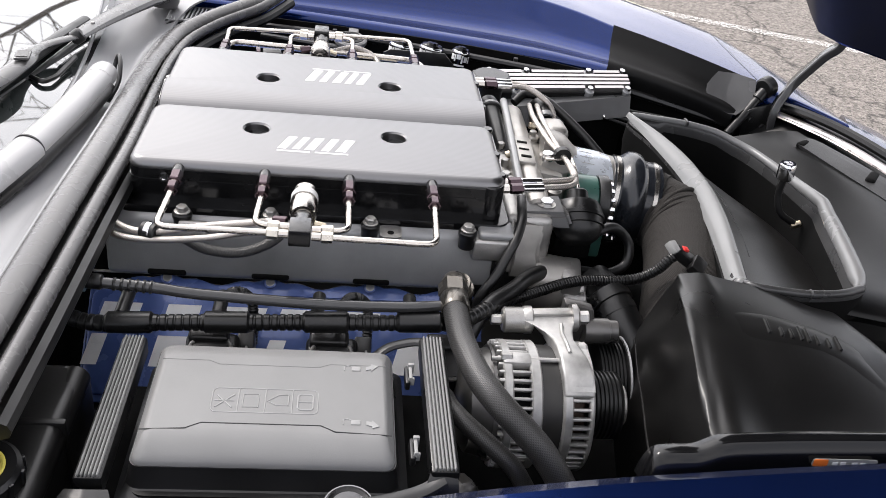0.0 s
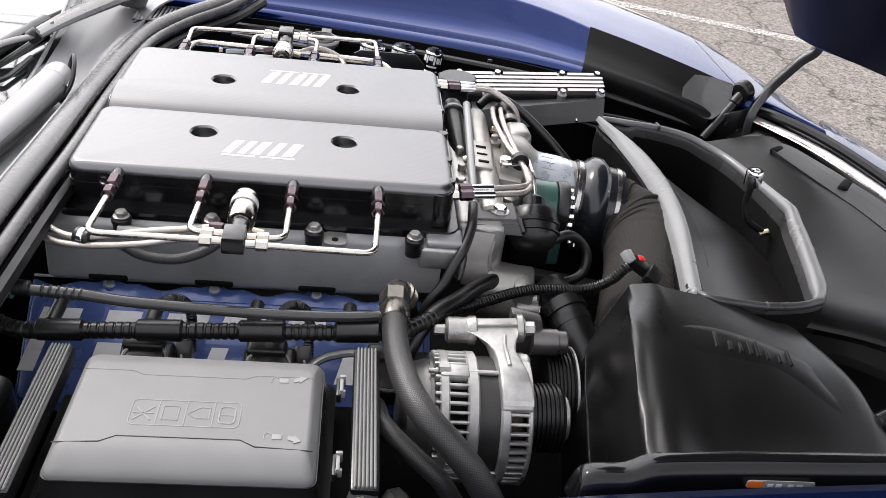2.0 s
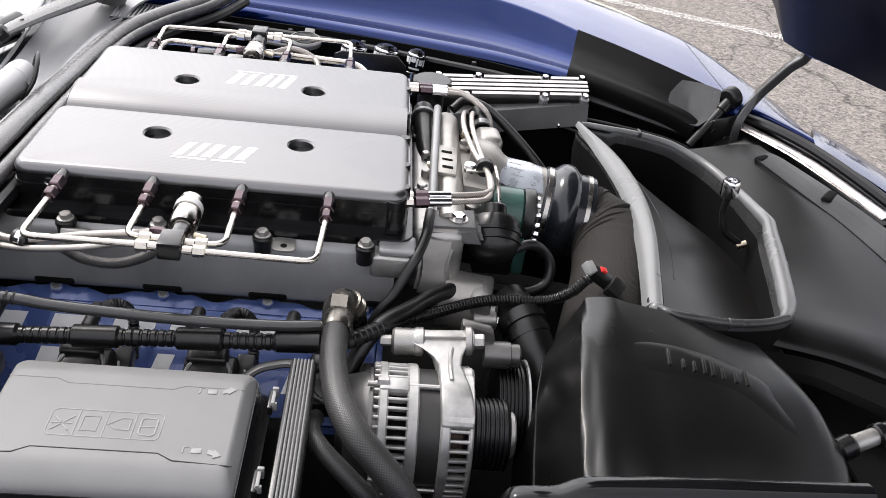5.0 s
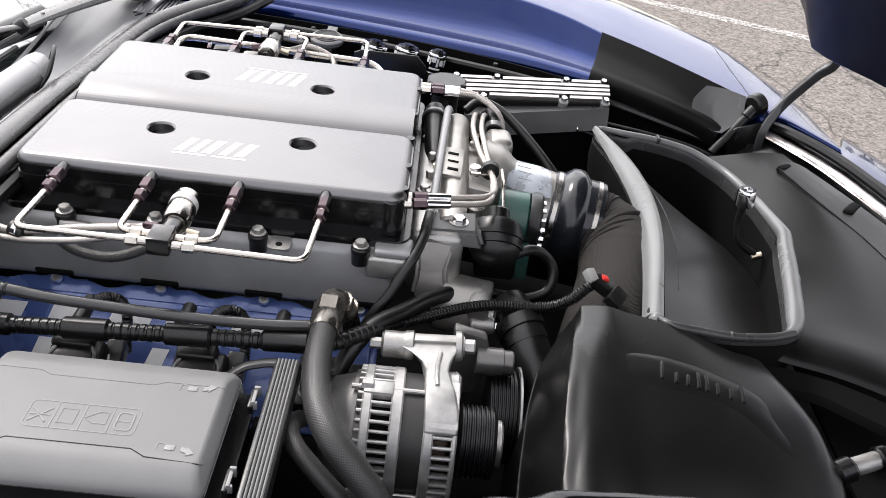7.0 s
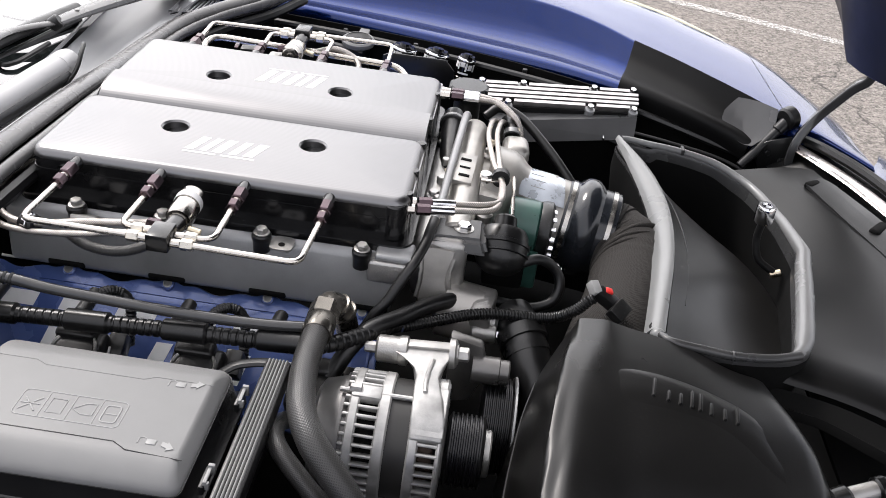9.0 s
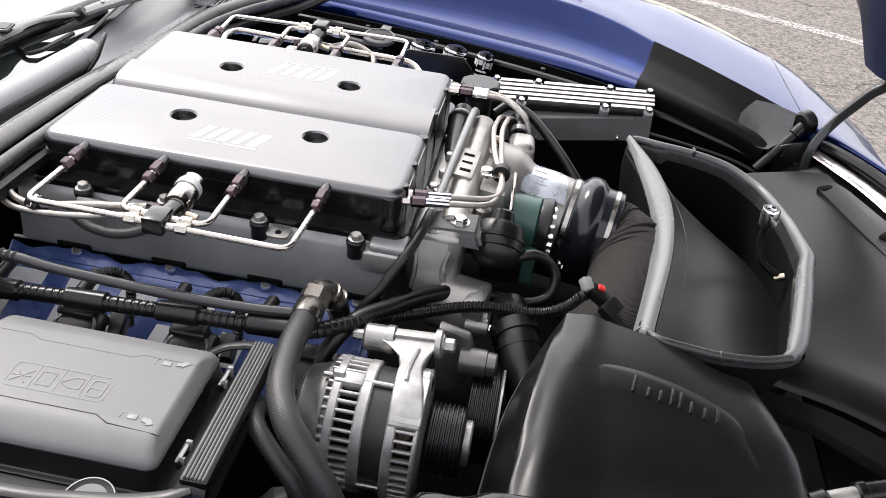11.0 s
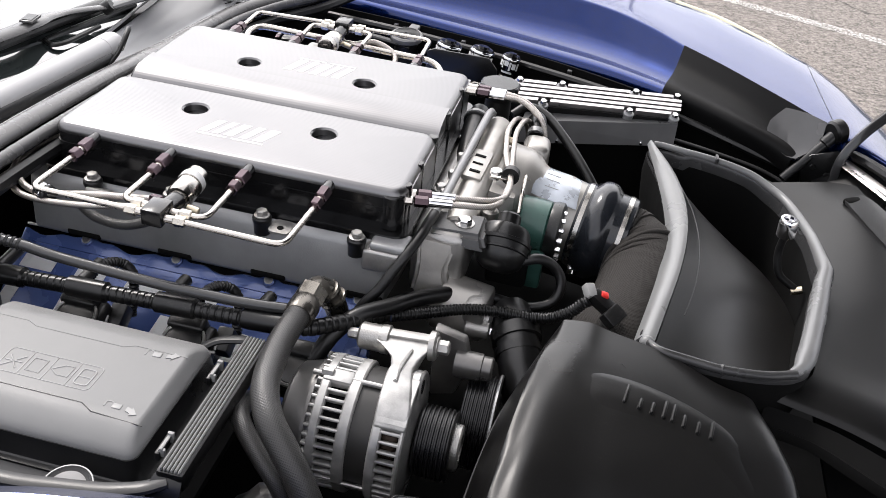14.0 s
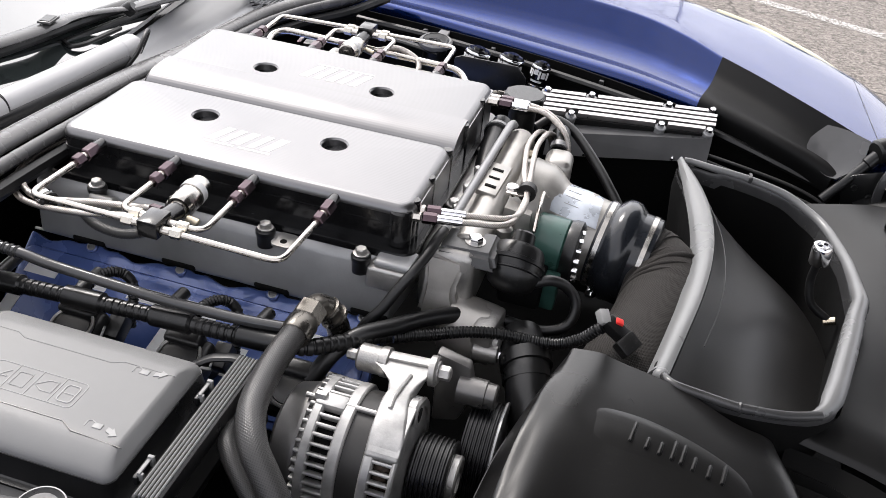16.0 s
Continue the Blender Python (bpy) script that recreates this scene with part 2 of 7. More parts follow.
    bp.inputs["Strength"].default_value, bp.inputs["Distance"].default_value = bump, dist
    nt.links.new(n2.outputs["Fac"], bp.inputs["Height"])
    nt.links.new(bp.outputs[0], b.inputs["Normal"])
    b.inputs["Metallic"].default_value = metal
    b.inputs["Specular IOR Level"].default_value = spec
    b.inputs["Coat Weight"].default_value = coat
    b.inputs["Coat Roughness"].default_value = 0.04
    return m


def node(m, kind, **values):
    n = m.node_tree.nodes.new(kind)
    for key, value in values.items():
        n.inputs[key.replace("_", " ")].default_value = value
    return n


def woven(name, base, dark, rough, metal, around, along, bump=0.8, dist=0.0012):
    """Braid or knit laid on a tube's UV: two sets of strands that cross."""
    m = bpy.data.materials.new(name)
    m.use_nodes = True
    lk = m.node_tree.links
    b = m.node_tree.nodes["Principled BSDF"]
    uv = m.node_tree.nodes.new("ShaderNodeUVMap")
    sep = m.node_tree.nodes.new("ShaderNodeSeparateXYZ")
    lk.new(uv.outputs[0], sep.inputs[0])

    def mth(op, a, c):
        n = m.node_tree.nodes.new("ShaderNodeMath")
        n.operation = op
        for i, q in enumerate((a, c)):
            if isinstance(q, (int, float)):
                n.inputs[i].default_value = q
            elif q is not None:
                lk.new(q, n.inputs[i])
        return n.outputs[0]
    u, v = mth("MULTIPLY", sep.outputs[0], around * 2 * math.pi), mth("MULTIPLY", sep.outputs[1], along * 2 * math.pi)
    s1, s2 = mth("SINE", mth("ADD", u, v), None), mth("SINE", mth("SUBTRACT", u, v), None)
    w = mth("MAXIMUM", s1, s2)
    h = mth("ADD", mth("MULTIPLY", w, 0.5), 0.5)
    mix = m.node_tree.nodes.new("ShaderNodeMixRGB")
    mix.inputs[1].default_value, mix.inputs[2].default_value = (*dark, 1), (*base, 1)
    lk.new(h, mix.inputs[0])
    lk.new(mix.outputs[0], b.inputs["Base Color"])
    bp = node(m, "ShaderNodeBump", Strength=bump, Distance=dist)
    lk.new(h, bp.inputs["Height"])
    lk.new(bp.outputs[0], b.inputs["Normal"])
    b.inputs["Roughness"].default_value, b.inputs["Metallic"].default_value = rough, metal
    return m


def milled(name, base, rough, pitch):
    """Machined metal: fine cutter lines along x, with slight stains."""
    m = surf(name, base, rough, 1.0, 0.05, 9.0, 0.0, 200.0, rvar=0.04)
    lk = m.node_tree.links
    b = m.node_tree.nodes["Principled BSDF"]
    co = m.node_tree.nodes.new("ShaderNodeTexCoord")
    wv = node(m, "ShaderNodeTexWave", Scale=1.0 / pitch / 20 * 3.2, Distortion=0.4, Detail=2.0)
    wv.bands_direction = "Y"
    lk.new(co.outputs["Object"], wv.inputs["Vector"])
    bp = node(m, "ShaderNodeBump", Strength=0.2, Distance=0.0003)
    lk.new(wv.outputs["Fac"], bp.inputs["Height"])
    lk.new(bp.outputs[0], b.inputs["Normal"])
    return m


M_LID = milled("machined_aluminium", (0.202, 0.200, 0.203), 0.33, 0.002)
M_ANOD = surf("black_anodised", (0.006, 0.006, 0.0065), 0.22, 0.0, 0.2, 20, 0.05, 600, coat=0.2)
M_STEEL = surf("stainless_tube", (0.62, 0.58, 0.53), 0.26, 1.0, 0.08, 60, 0.05, 300)
M_CHROME = surf("chrome", (0.75, 0.75, 0.76), 0.08, 1.0, 0.03, 40, 0.0, 300, rvar=0.03)
M_BRONZE = surf("purple_brown_anodised_fitting", (0.085, 0.060, 0.068), 0.20, 1.0, 0.15, 60, 0.03, 300)
M_NUT = surf("pale_nickel", (0.60, 0.56, 0.49), 0.3, 1.0, 0.1, 60, 0.03, 300)
M_BRASS = surf("brass", (0.66, 0.58, 0.44), 0.3, 1.0, 0.1, 60, 0.03, 300)
M_SOLEN = surf("dull_plated_solenoid", (0.46, 0.44, 0.41), 0.22, 1.0, 0.2, 60, 0.05, 300)
M_PIPE = surf("glossy_grey_tube", (0.034, 0.034, 0.035), 0.17, 0.0, 0.15, 20, 0.04, 600, coat=0.3, rvar=0.04)
# pale base stands in for the sky's sheen on a black bead
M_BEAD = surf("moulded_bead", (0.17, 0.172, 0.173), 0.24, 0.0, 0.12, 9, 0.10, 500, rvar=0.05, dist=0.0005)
M_PANEL = surf("satin_shroud_plastic", (0.0045, 0.0045, 0.0046), 0.34, 0.0, 0.15, 9, 0.10, 1000, rvar=0.04, dist=0.0004, spec=0.30, dust=0.02)
M_CAST = surf("cast_aluminium", (0.44, 0.43, 0.415), 0.42, 0.9, 0.25, 25, 0.45, 420, dist=0.001)
M_CASTD = surf("dull_grey_casting", (0.285, 0.288, 0.292), 0.40, 0.35, 0.25, 9, 0.25, 420, dist=0.0008)
# darker copy of the grey casting, with the foot's shading in its colour
M_CASTK = surf("shaded_grey_casting", (0.070, 0.070, 0.071), 0.40, 0.5, 0.25, 14, 0.25, 420, dist=0.0008)
M_SATIN = surf("satin_warm_aluminium", (0.40, 0.385, 0.362), 0.40, 0.75, 0.16, 30, 0.16, 420, dist=0.0008)
M_ALT = surf("alternator_aluminium", (0.42, 0.415, 0.405), 0.42, 0.6, 0.28, 45, 0.22, 450, dist=0.001, each=0.06)
M_STATOR = surf("stator_lamination", (0.030, 0.029, 0.028), 0.45, 0.2, 0.2, 30, 0.1, 300)
M_PLAST = surf("black_plastic", (0.006, 0.006, 0.0062), 0.33, 0.0, 0.3, 12, 0.12, 900, dist=0.0004, dust=0.12)
M_PLASTG = surf("grey_black_plastic", (0.013, 0.013, 0.0135), 0.36, 0.0, 0.2, 10, 0.22, 1200, dist=0.0005)
M_FUSE = surf("grained_grey_plastic", (0.215, 0.215, 0.213), 0.46, 0.0, 0.08, 9, 0.30, 1500, dist=0.0005, spec=0.28)
M_ROTO = surf("moulded_black_polymer", (0.0052, 0.0050, 0.0049), 0.34, 0.0, 0.3, 7, 0.10, 420, rvar=0.08, dist=0.0006, spec=0.45, dust=0.04)
M_RUB = surf("black_rubber", (0.0055, 0.0055, 0.0058), 0.38, 0.0, 0.25, 25, 0.15, 500)
M_SEAL = surf("weatherstrip_rubber", (0.095, 0.093, 0.093), 0.27, 0.0, 0.03, 40, 0.04, 600, rvar=0.02)
M_PADR = surf("satin_ramp_polymer", (0.0105, 0.0100, 0.0096), 0.36, 0.0, 0.2, 9, 0.15, 900, rvar=0.05, dist=0.0005, spec=0.55)
M_RIM = surf("moulded_rim_polymer", (0.040, 0.040, 0.041), 0.26, 0.0, 0.15, 12, 0.12, 300, rvar=0.08, dist=0.0006, dust=0.12)
M_COWL = surf("pale_grey_cowl_plastic", (0.25, 0.251, 0.258), 0.30, 0.0, 0.04, 8, 0.12, 900, rvar=0.02, dist=0.0004)
M_FITTING = surf("gunmetal_fitting", (0.15, 0.14, 0.125), 0.26, 0.9, 0.2, 40, 0.1, 300)
# black rim edge, lightened to show reflected sky
M_TRIM = surf("pale_sheen_edge_strip", (0.19, 0.193, 0.193), 0.30, 0.0, 0.10, 9, 0.10, 500, rvar=0.05, dist=0.0005)
M_LABEL = surf("foil_label", (0.55, 0.59, 0.65), 0.3, 0.5, 0.12, 60, 0.1, 300)
M_PAINT = surf("blue_pearl_paint", (0.0008, 0.0155, 0.105), 0.24, 0.85, 0.05, 30, 0.0, 300, coat=0.75, rvar=0.02)
M_PAINT.node_tree.nodes["Principled BSDF"].inputs["Coat IOR"].default_value = 1.5
M_VCOV = surf("blue_painted_cover", (0.078, 0.125, 0.335), 0.26, 0.2, 0.15, 16, 0.08, 300, coat=0.6)
M_WHITE = surf("white_vinyl", (0.80, 0.80, 0.80), 0.35, 0.0, 0.04, 60, 0.03, 300)
M_GREYMARK = surf("light_grey_marking", (0.28, 0.28, 0.276), 0.5, 0.0, 0.05, 60, 0.03, 300)
M_ETCH = surf("pale_etched_mark", (0.60, 0.60, 0.60), 0.5, 0.0, 0.05, 60, 0.03, 300)
M_GREEN = surf("green_painted_metal", (0.030, 0.085, 0.070), 0.35, 0.1, 0.15, 40, 0.05, 300, coat=0.2)
M_REAR = surf("dull_pressed_metal", (0.17, 0.165, 0.16), 0.36, 0.7, 0.25, 25, 0.1, 300)
M_SILIC = surf("clear_coated_silicone", (0.014, 0.016, 0.020), 0.19, 0.0, 0.15, 20, 0.06, 300, coat=0.15, rvar=0.08)
M_RED = surf("red_plastic", (0.65, 0.03, 0.025), 0.4, 0.0, 0.06, 40, 0.05, 300)
M_ORANGE = surf("orange_vinyl", (0.85, 0.20, 0.03), 0.4, 0.0, 0.05, 40, 0.02, 300)
M_YELLOW = surf("yellow_print", (0.50, 0.43, 0.08), 0.5, 0.0, 0.05, 40, 0.02, 300)
M_CREAM = surf("translucent_reservoir", (0.62, 0.58, 0.50), 0.4, 0.0, 0.06, 20, 0.05, 300)
M_PAD = surf("satin_black_liner", (0.0040, 0.0040, 0.0042), 0.46, 0.0, 0.1, 8, 0.06, 900, spec=0.16, rvar=0.03)
# near-black also puts shade into gaps, notches, the scoop throat and bay walls
M_DARK = surf("matte_black_and_shade", (0.004, 0.004, 0.004), 0.8, 0.0, 0.3, 15, 0.2, 200, spec=0.12)
M_BRAID = woven("braided_hose_sleeve", (0.036, 0.035, 0.034), (0.008, 0.008, 0.008), 0.30, 0.0, 28, 290, 0.4, 0.0006)
M_SBRAID = woven("steel_braid", (0.62, 0.58, 0.54), (0.22, 0.2, 0.19), 0.32, 1.0, 12, 330, 0.6, 0.0006)
M_KNIT = woven("knitted_filter_sock", (0.026, 0.0225, 0.020), (0.007, 0.006, 0.005), 0.85, 0.0, 150, 400, 0.5, 0.0012)


# ---- ground ----
def asphalt():
    """Weathered asphalt: pale and dark stones of mixed size in grey binder, with patches and fine cracks."""
    m = surf("old_asphalt", (0.170, 0.156, 0.143), 0.9, 0, 0.16, 1.1, 0.0, 90, rvar=0.05)
    nt, lk = m.node_tree, m.node_tree.links
    b = nt.nodes["Principled BSDF"]
    co = nt.nodes.new("ShaderNodeTexCoord")
    base = b.inputs["Base Color"].links[0].from_socket
    heights = []
    for scale, amount, dark, pale in ((150.0, 0.62, (0.030, 0.026, 0.023, 1), (0.44, 0.40, 0.36, 1)), (62.0, 0.38, (0.05, 0.042, 0.036, 1), (0.40, 0.35, 0.31, 1))):
        vo = node(m, "ShaderNodeTexVoronoi", Scale=scale)
        lk.new(co.outputs["Object"], vo.inputs["Vector"])
        sep = nt.nodes.new("ShaderNodeSeparateColor")
        lk.new(vo.outputs["Color"], sep.inputs[0])
        rp = nt.nodes.new("ShaderNodeValToRGB")
        rp.color_ramp.elements[0].color, rp.color_ramp.elements[1].color = dark, pale
        rp.color_ramp.elements[0].position, rp.color_ramp.elements[1].position = 0.10, 0.97
        lk.new(sep.outputs[0], rp.inputs[0])
        mx = nt.nodes.new("ShaderNodeMixRGB")
        mx.inputs[0].default_value = amount
        lk.new(base, mx.inputs[1])
        lk.new(rp.outputs[0], mx.inputs[2])
        base = mx.outputs[0]
        heights.append(vo.outputs["Distance"])
    wob = node(m, "ShaderNodeTexNoise", Scale=2.4, Detail=5.0)
    lk.new(co.outputs["Object"], wob.inputs["Vector"])
    warp = nt.nodes.new("ShaderNodeMixRGB")
    warp.blend_type, warp.inputs[0].default_value = "ADD", 0.55
    lk.new(co.outputs["Object"], warp.inputs[1])
    lk.new(wob.outputs["Color"], warp.inputs[2])
    crack = node(m, "ShaderNodeTexVoronoi", Scale=0.75)
    crack.feature = "DISTANCE_TO_EDGE"
    lk.new(warp.outputs[0], crack.inputs["Vector"])
    line = nt.nodes.new("ShaderNodeMapRange")
    line.inputs[1].default_value, line.inputs[2].default_value = 0.002, 0.009
    line.inputs[3].default_value, line.inputs[4].default_value = 0.25, 1.0
    lk.new(crack.outputs["Distance"], line.inputs[0])
    mul = nt.nodes.new("ShaderNodeMixRGB")
    mul.blend_type, mul.inputs[0].default_value = "MULTIPLY", 0.75
    lk.new(base, mul.inputs[1])
    lk.new(line.outputs[0], mul.inputs[2])
    lk.new(mul.outputs[0], b.inputs["Base Color"])
    bp = node(m, "ShaderNodeBump", Strength=0.8, Distance=0.005)
    lk.new(heights[0], bp.inputs["Height"])
    lk.new(bp.outputs[0], b.inputs["Normal"])
    return m


M_ASPH = asphalt()
bm = bmesh.new()
bmesh.ops.create_grid(bm, x_segments=8, y_segments=8, size=400)
solo("ground", bm, M_ASPH, "weathered grey asphalt parking lot with pale stones", "ground", kind="structure")


def worn_paint():
    m = surf("worn_road_paint", (0.62, 0.60, 0.57), 0.8, 0, 0.1, 20, 0.3, 90)
    nt, lk = m.node_tree, m.node_tree.links
    b = nt.nodes["Principled BSDF"]
    co = nt.nodes.new("ShaderNodeTexCoord")
    nz = node(m, "ShaderNodeTexNoise", Scale=110.0, Detail=8.0)
    lk.new(co.outputs["Object"], nz.inputs["Vector"])
    rp = nt.nodes.new("ShaderNodeValToRGB")
    rp.color_ramp.elements[0].position, rp.color_ramp.elements[1].position = 0.46, 0.56
    lk.new(nz.outputs["Fac"], rp.inputs[0])
    lk.new(rp.outputs[0], b.inputs["Alpha"])
    return m


ln_a, ln_b = Vector((0.4, 4.75, 0.004)), Vector((5.2, 2.85, 0.004))
d = (ln_b - ln_a).normalized()
s = Vector((-d.y, d.x, 0)) * 0.048
bm = bmesh.new()
bm.faces.new([bm.verts.new(p) for p in (ln_a - s, ln_b - s, ln_b + s, ln_a + s)])
solo("parking_line", bm, worn_paint(), "worn white painted parking bay line on asphalt", "road marking", kind="structure")

# ---- car body ----
car = thing("car_body", (0.3, 0.25, 0.0), "blue pearl sports car body with its bonnet open", "car")


def fender(name, sign):
    c = 0.248
    f = lambda y: c + sign * (y - c)
    rows = []
    for x, yl, zl, yr, zr, ys, zs in (
            (-0.62, 1.04, 0.81, 1.115, 0.908, 1.27, 0.914), (-0.15, 1.020, 0.797, 1.11, 0.902, 1.265, 0.908), (0.15, 0.965, 0.795, 1.09, 0.897, 1.25, 0.904),
            (0.38, 0.910, 0.795, 1.050, 0.892, 1.22, 0.901), (0.48, 0.880, 0.796, 1.015, 0.889, 1.195, 0.899), (0.56, 0.843, 0.798, 0.965, 0.884, 1.17, 0.896), (0.62, 0.808, 0.801, 0.918, 0.877, 1.15, 0.891), (0.69, 0.764, 0.802, 0.858, 0.867, 1.12, 0.886), (0.76, 0.718, 0.798, 0.79, 0.856, 1.08, 0.878),
            (0.90, 0.66, 0.775, 0.70, 0.838, 0.99, 0.858), (0.955, 0.648, 0.812, 0.662, 0.834, 0.945, 0.843), (1.00, 0.602, 0.812, 0.615, 0.830, 0.875, 0.829), (1.06, 0.532, 0.806, 0.545, 0.822, 0.80, 0.808)):
        wall = [(yl + (yr - yl) * a, zl + (zr - zl) * c) for a, c in ((0.01, 0.0), (0.05, 0.10), (0.14, 0.15), (0.35, 0.19), (0.55, 0.27), (0.74, 0.45), (0.91, 0.80))]
        rows.append([(x, f(yl), zl - 0.006)] + [(x, f(p), q) for p, q in wall] + [(x, f(yr), zr), (x, f(yr + 0.008), zr + 0.003),
                     (x, f(yr * 0.6 + ys * 0.4), zr * 0.55 + zs * 0.45 + 0.003), (x, f(ys), zs), (x, f(ys + 0.035), zs - 0.03), (x, f(ys + 0.055), zs - 0.15), (x, f(ys + 0.05), 0.45)])
    return part(name, creased(rows, 0.004, 4, 8), M_PAINT, car, "glossy blue pearl painted wing")


far_wing = fender("far_fender", 1)
rows = []
for x, y in ((-0.62, -0.665), (-0.3, -0.58), (-0.15, -0.548), (0.025, -0.505), (0.105, -0.484), (0.266, -0.457), (0.442, -0.437), (0.611, -0.422), (0.80, -0.408), (1.1, -0.39)):
    rows.append([(x, y - 0.004, 0.80), (x, y - 0.001, 0.85), (x, y - 0.006, 0.862), (x, y - 0.03, 0.8665), (x, y - 0.10, 0.856), (x, y - 0.18, 0.822), (x, y - 0.235, 0.72), (x, y - 0.23, 0.45)])
part("near_fender", sheet(rows, 0.004, 1, 2), M_PAINT, car, "glossy blue pearl painted wing")
wing_top = [v.co + origin_of(far_wing) for v in far_wing.data.vertices]


def on_wing(x, y):
    near = sorted((q for q in wing_top if abs(q.x - x) < 0.03 and abs(q.y - y) < 0.03), key=lambda q: (q.x - x) ** 2 + (q.y - y) ** 2)[:4]
    return (x, y, max(q.z for q in near) + 0.0002)


seam = [on_wing(0.932 - 0.03 * k / 9, 0.70 + 0.27 * k / 9) for k in range(10)]
part("panel_gap", sweep(spline(seam, 0.01), 0.0004, 6), M_RIM, car, "thin dark gap between wing and bumper")
# inner bay walls and floors, near-black to carry the deep shade
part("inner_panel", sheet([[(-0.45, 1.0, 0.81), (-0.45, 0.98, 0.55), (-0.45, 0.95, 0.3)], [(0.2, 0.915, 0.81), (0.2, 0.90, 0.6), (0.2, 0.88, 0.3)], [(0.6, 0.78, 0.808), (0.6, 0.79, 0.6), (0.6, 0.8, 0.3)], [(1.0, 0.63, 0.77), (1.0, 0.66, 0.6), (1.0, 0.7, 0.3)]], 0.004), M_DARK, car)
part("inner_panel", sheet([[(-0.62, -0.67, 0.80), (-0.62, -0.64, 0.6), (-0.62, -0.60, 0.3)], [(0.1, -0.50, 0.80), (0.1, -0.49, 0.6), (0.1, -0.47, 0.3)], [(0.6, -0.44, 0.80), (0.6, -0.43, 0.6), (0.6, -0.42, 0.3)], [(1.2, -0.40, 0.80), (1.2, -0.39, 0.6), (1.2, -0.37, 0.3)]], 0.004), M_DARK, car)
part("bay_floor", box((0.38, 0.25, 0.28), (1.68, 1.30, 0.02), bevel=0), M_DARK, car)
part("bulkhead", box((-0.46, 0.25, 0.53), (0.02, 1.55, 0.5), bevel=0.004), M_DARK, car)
# sheet and wall added under the nose, black like a shaded gap
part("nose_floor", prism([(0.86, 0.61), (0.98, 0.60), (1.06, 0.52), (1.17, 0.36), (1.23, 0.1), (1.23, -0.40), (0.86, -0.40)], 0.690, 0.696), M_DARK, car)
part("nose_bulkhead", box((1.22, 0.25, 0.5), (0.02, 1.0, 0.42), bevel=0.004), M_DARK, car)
# black liner that covers the front of the far wing's inner wall
M_POCKET = surf("satin_grey_pocket", (0.085, 0.085, 0.087), 0.22, 0.0, 0.15, 12, 0.1, 500)
liner = []
for (xa, ya, za), (xb, yb, zb) in (((0.612, 0.786, 0.818), (0.64, 0.893, 0.876)), ((0.69, 0.745, 0.811), (0.715, 0.838, 0.870)), ((0.76, 0.705, 0.803), (0.785, 0.785, 0.862)), ((0.82, 0.676, 0.791), (0.850, 0.742, 0.852)), ((0.860, 0.654, 0.779), (0.912, 0.697, 0.842))):
    liner.append([(xa - 0.004, ya - 0.004, za - 0.020), (xa - 0.001, ya - 0.0075, za - 0.004)] + [(xa + (xb - xa) * a, ya + (yb - ya) * a - 0.007, za + (zb - za) * c + 0.007) for a, c in ((0, 0), (0.05, 0.10), (0.14, 0.15), (0.35, 0.19), (0.55, 0.27), (0.74, 0.45), (0.91, 0.80), (1, 1))])
part("wing_liner", creased(liner, 0.004, 4, 8), M_PAD, car, "satin black liner on the wing")
dish = [[(0.838, 0.732, 0.848), (0.872, 0.718, 0.851), (0.908, 0.692, 0.846)], [(0.814, 0.716, 0.824), (0.852, 0.700, 0.821), (0.906, 0.678, 0.826)], [(0.812, 0.692, 0.804), (0.850, 0.678, 0.800), (0.898, 0.661, 0.806)], [(0.832, 0.666, 0.790), (0.850, 0.656, 0.784), (0.866, 0.648, 0.782)]]
part("liner_pocket", sheet([[(x, y - 0.006, z + 0.004 + (0.004 if k == 2 else 0.0)) for k, (x, y, z) in enumerate(r)] for r in dish], 0.003), M_POCKET, car, "lighter moulded pocket in the liner")
edge_tint = surf("yellow_tinted_strip", (0.42, 0.40, 0.26), 0.15, 0.0, 0.15, 20, 0.02, 300, coat=0.5)
part("wing_edge_strip", sweep(spline([(0.62, 1.215, 0.868), (0.72, 1.18, 0.858), (0.82, 1.11, 0.846), (0.90, 1.035, 0.832)], 0.02), 0.016, 10, flat=0.7), edge_tint, car, "yellow-tinted strip along the outer edge of the wing")

# front end: bumper skin, strip, shroud panel
M_NOSE = surf("bright_satin_strip", (0.78, 0.73, 0.71), 0.30, 1.0, 0.08, 20, 0.05, 300)
bump = [[(1.045, 0.535, 0.818), (1.085, 0.60, 0.812), (1.13, 0.70, 0.785), (1.18, 0.76, 0.68), (1.20, 0.78, 0.4)],
        [(1.07, 0.49, 0.822), (1.12, 0.54, 0.812), (1.19, 0.60, 0.775), (1.24, 0.64, 0.65), (1.25, 0.65, 0.4)],
        [(1.16, 0.35, 0.80), (1.21, 0.38, 0.79), (1.28, 0.42, 0.75), (1.33, 0.44, 0.62), (1.34, 0.45, 0.4)],
        [(1.21, 0.10, 0.79), (1.26, 0.10, 0.78), (1.33, 0.10, 0.74), (1.38, 0.10, 0.62), (1.39, 0.1, 0.4)]]
part("bumper_skin", sheet(bump, 0.004, 1, 2), M_PAINT, car, "glossy blue pearl bumper skin")
part("strip", sweep(spline([(0.945, 0.655, 0.80), (0.975, 0.56, 0.812), (1.01, 0.48, 0.816), (1.05, 0.39, 0.812), (1.10, 0.30, 0.80)], 0.01), 0.0165, 10, flat=0.25), M_NOSE, car, "bright metal strip along the nose")
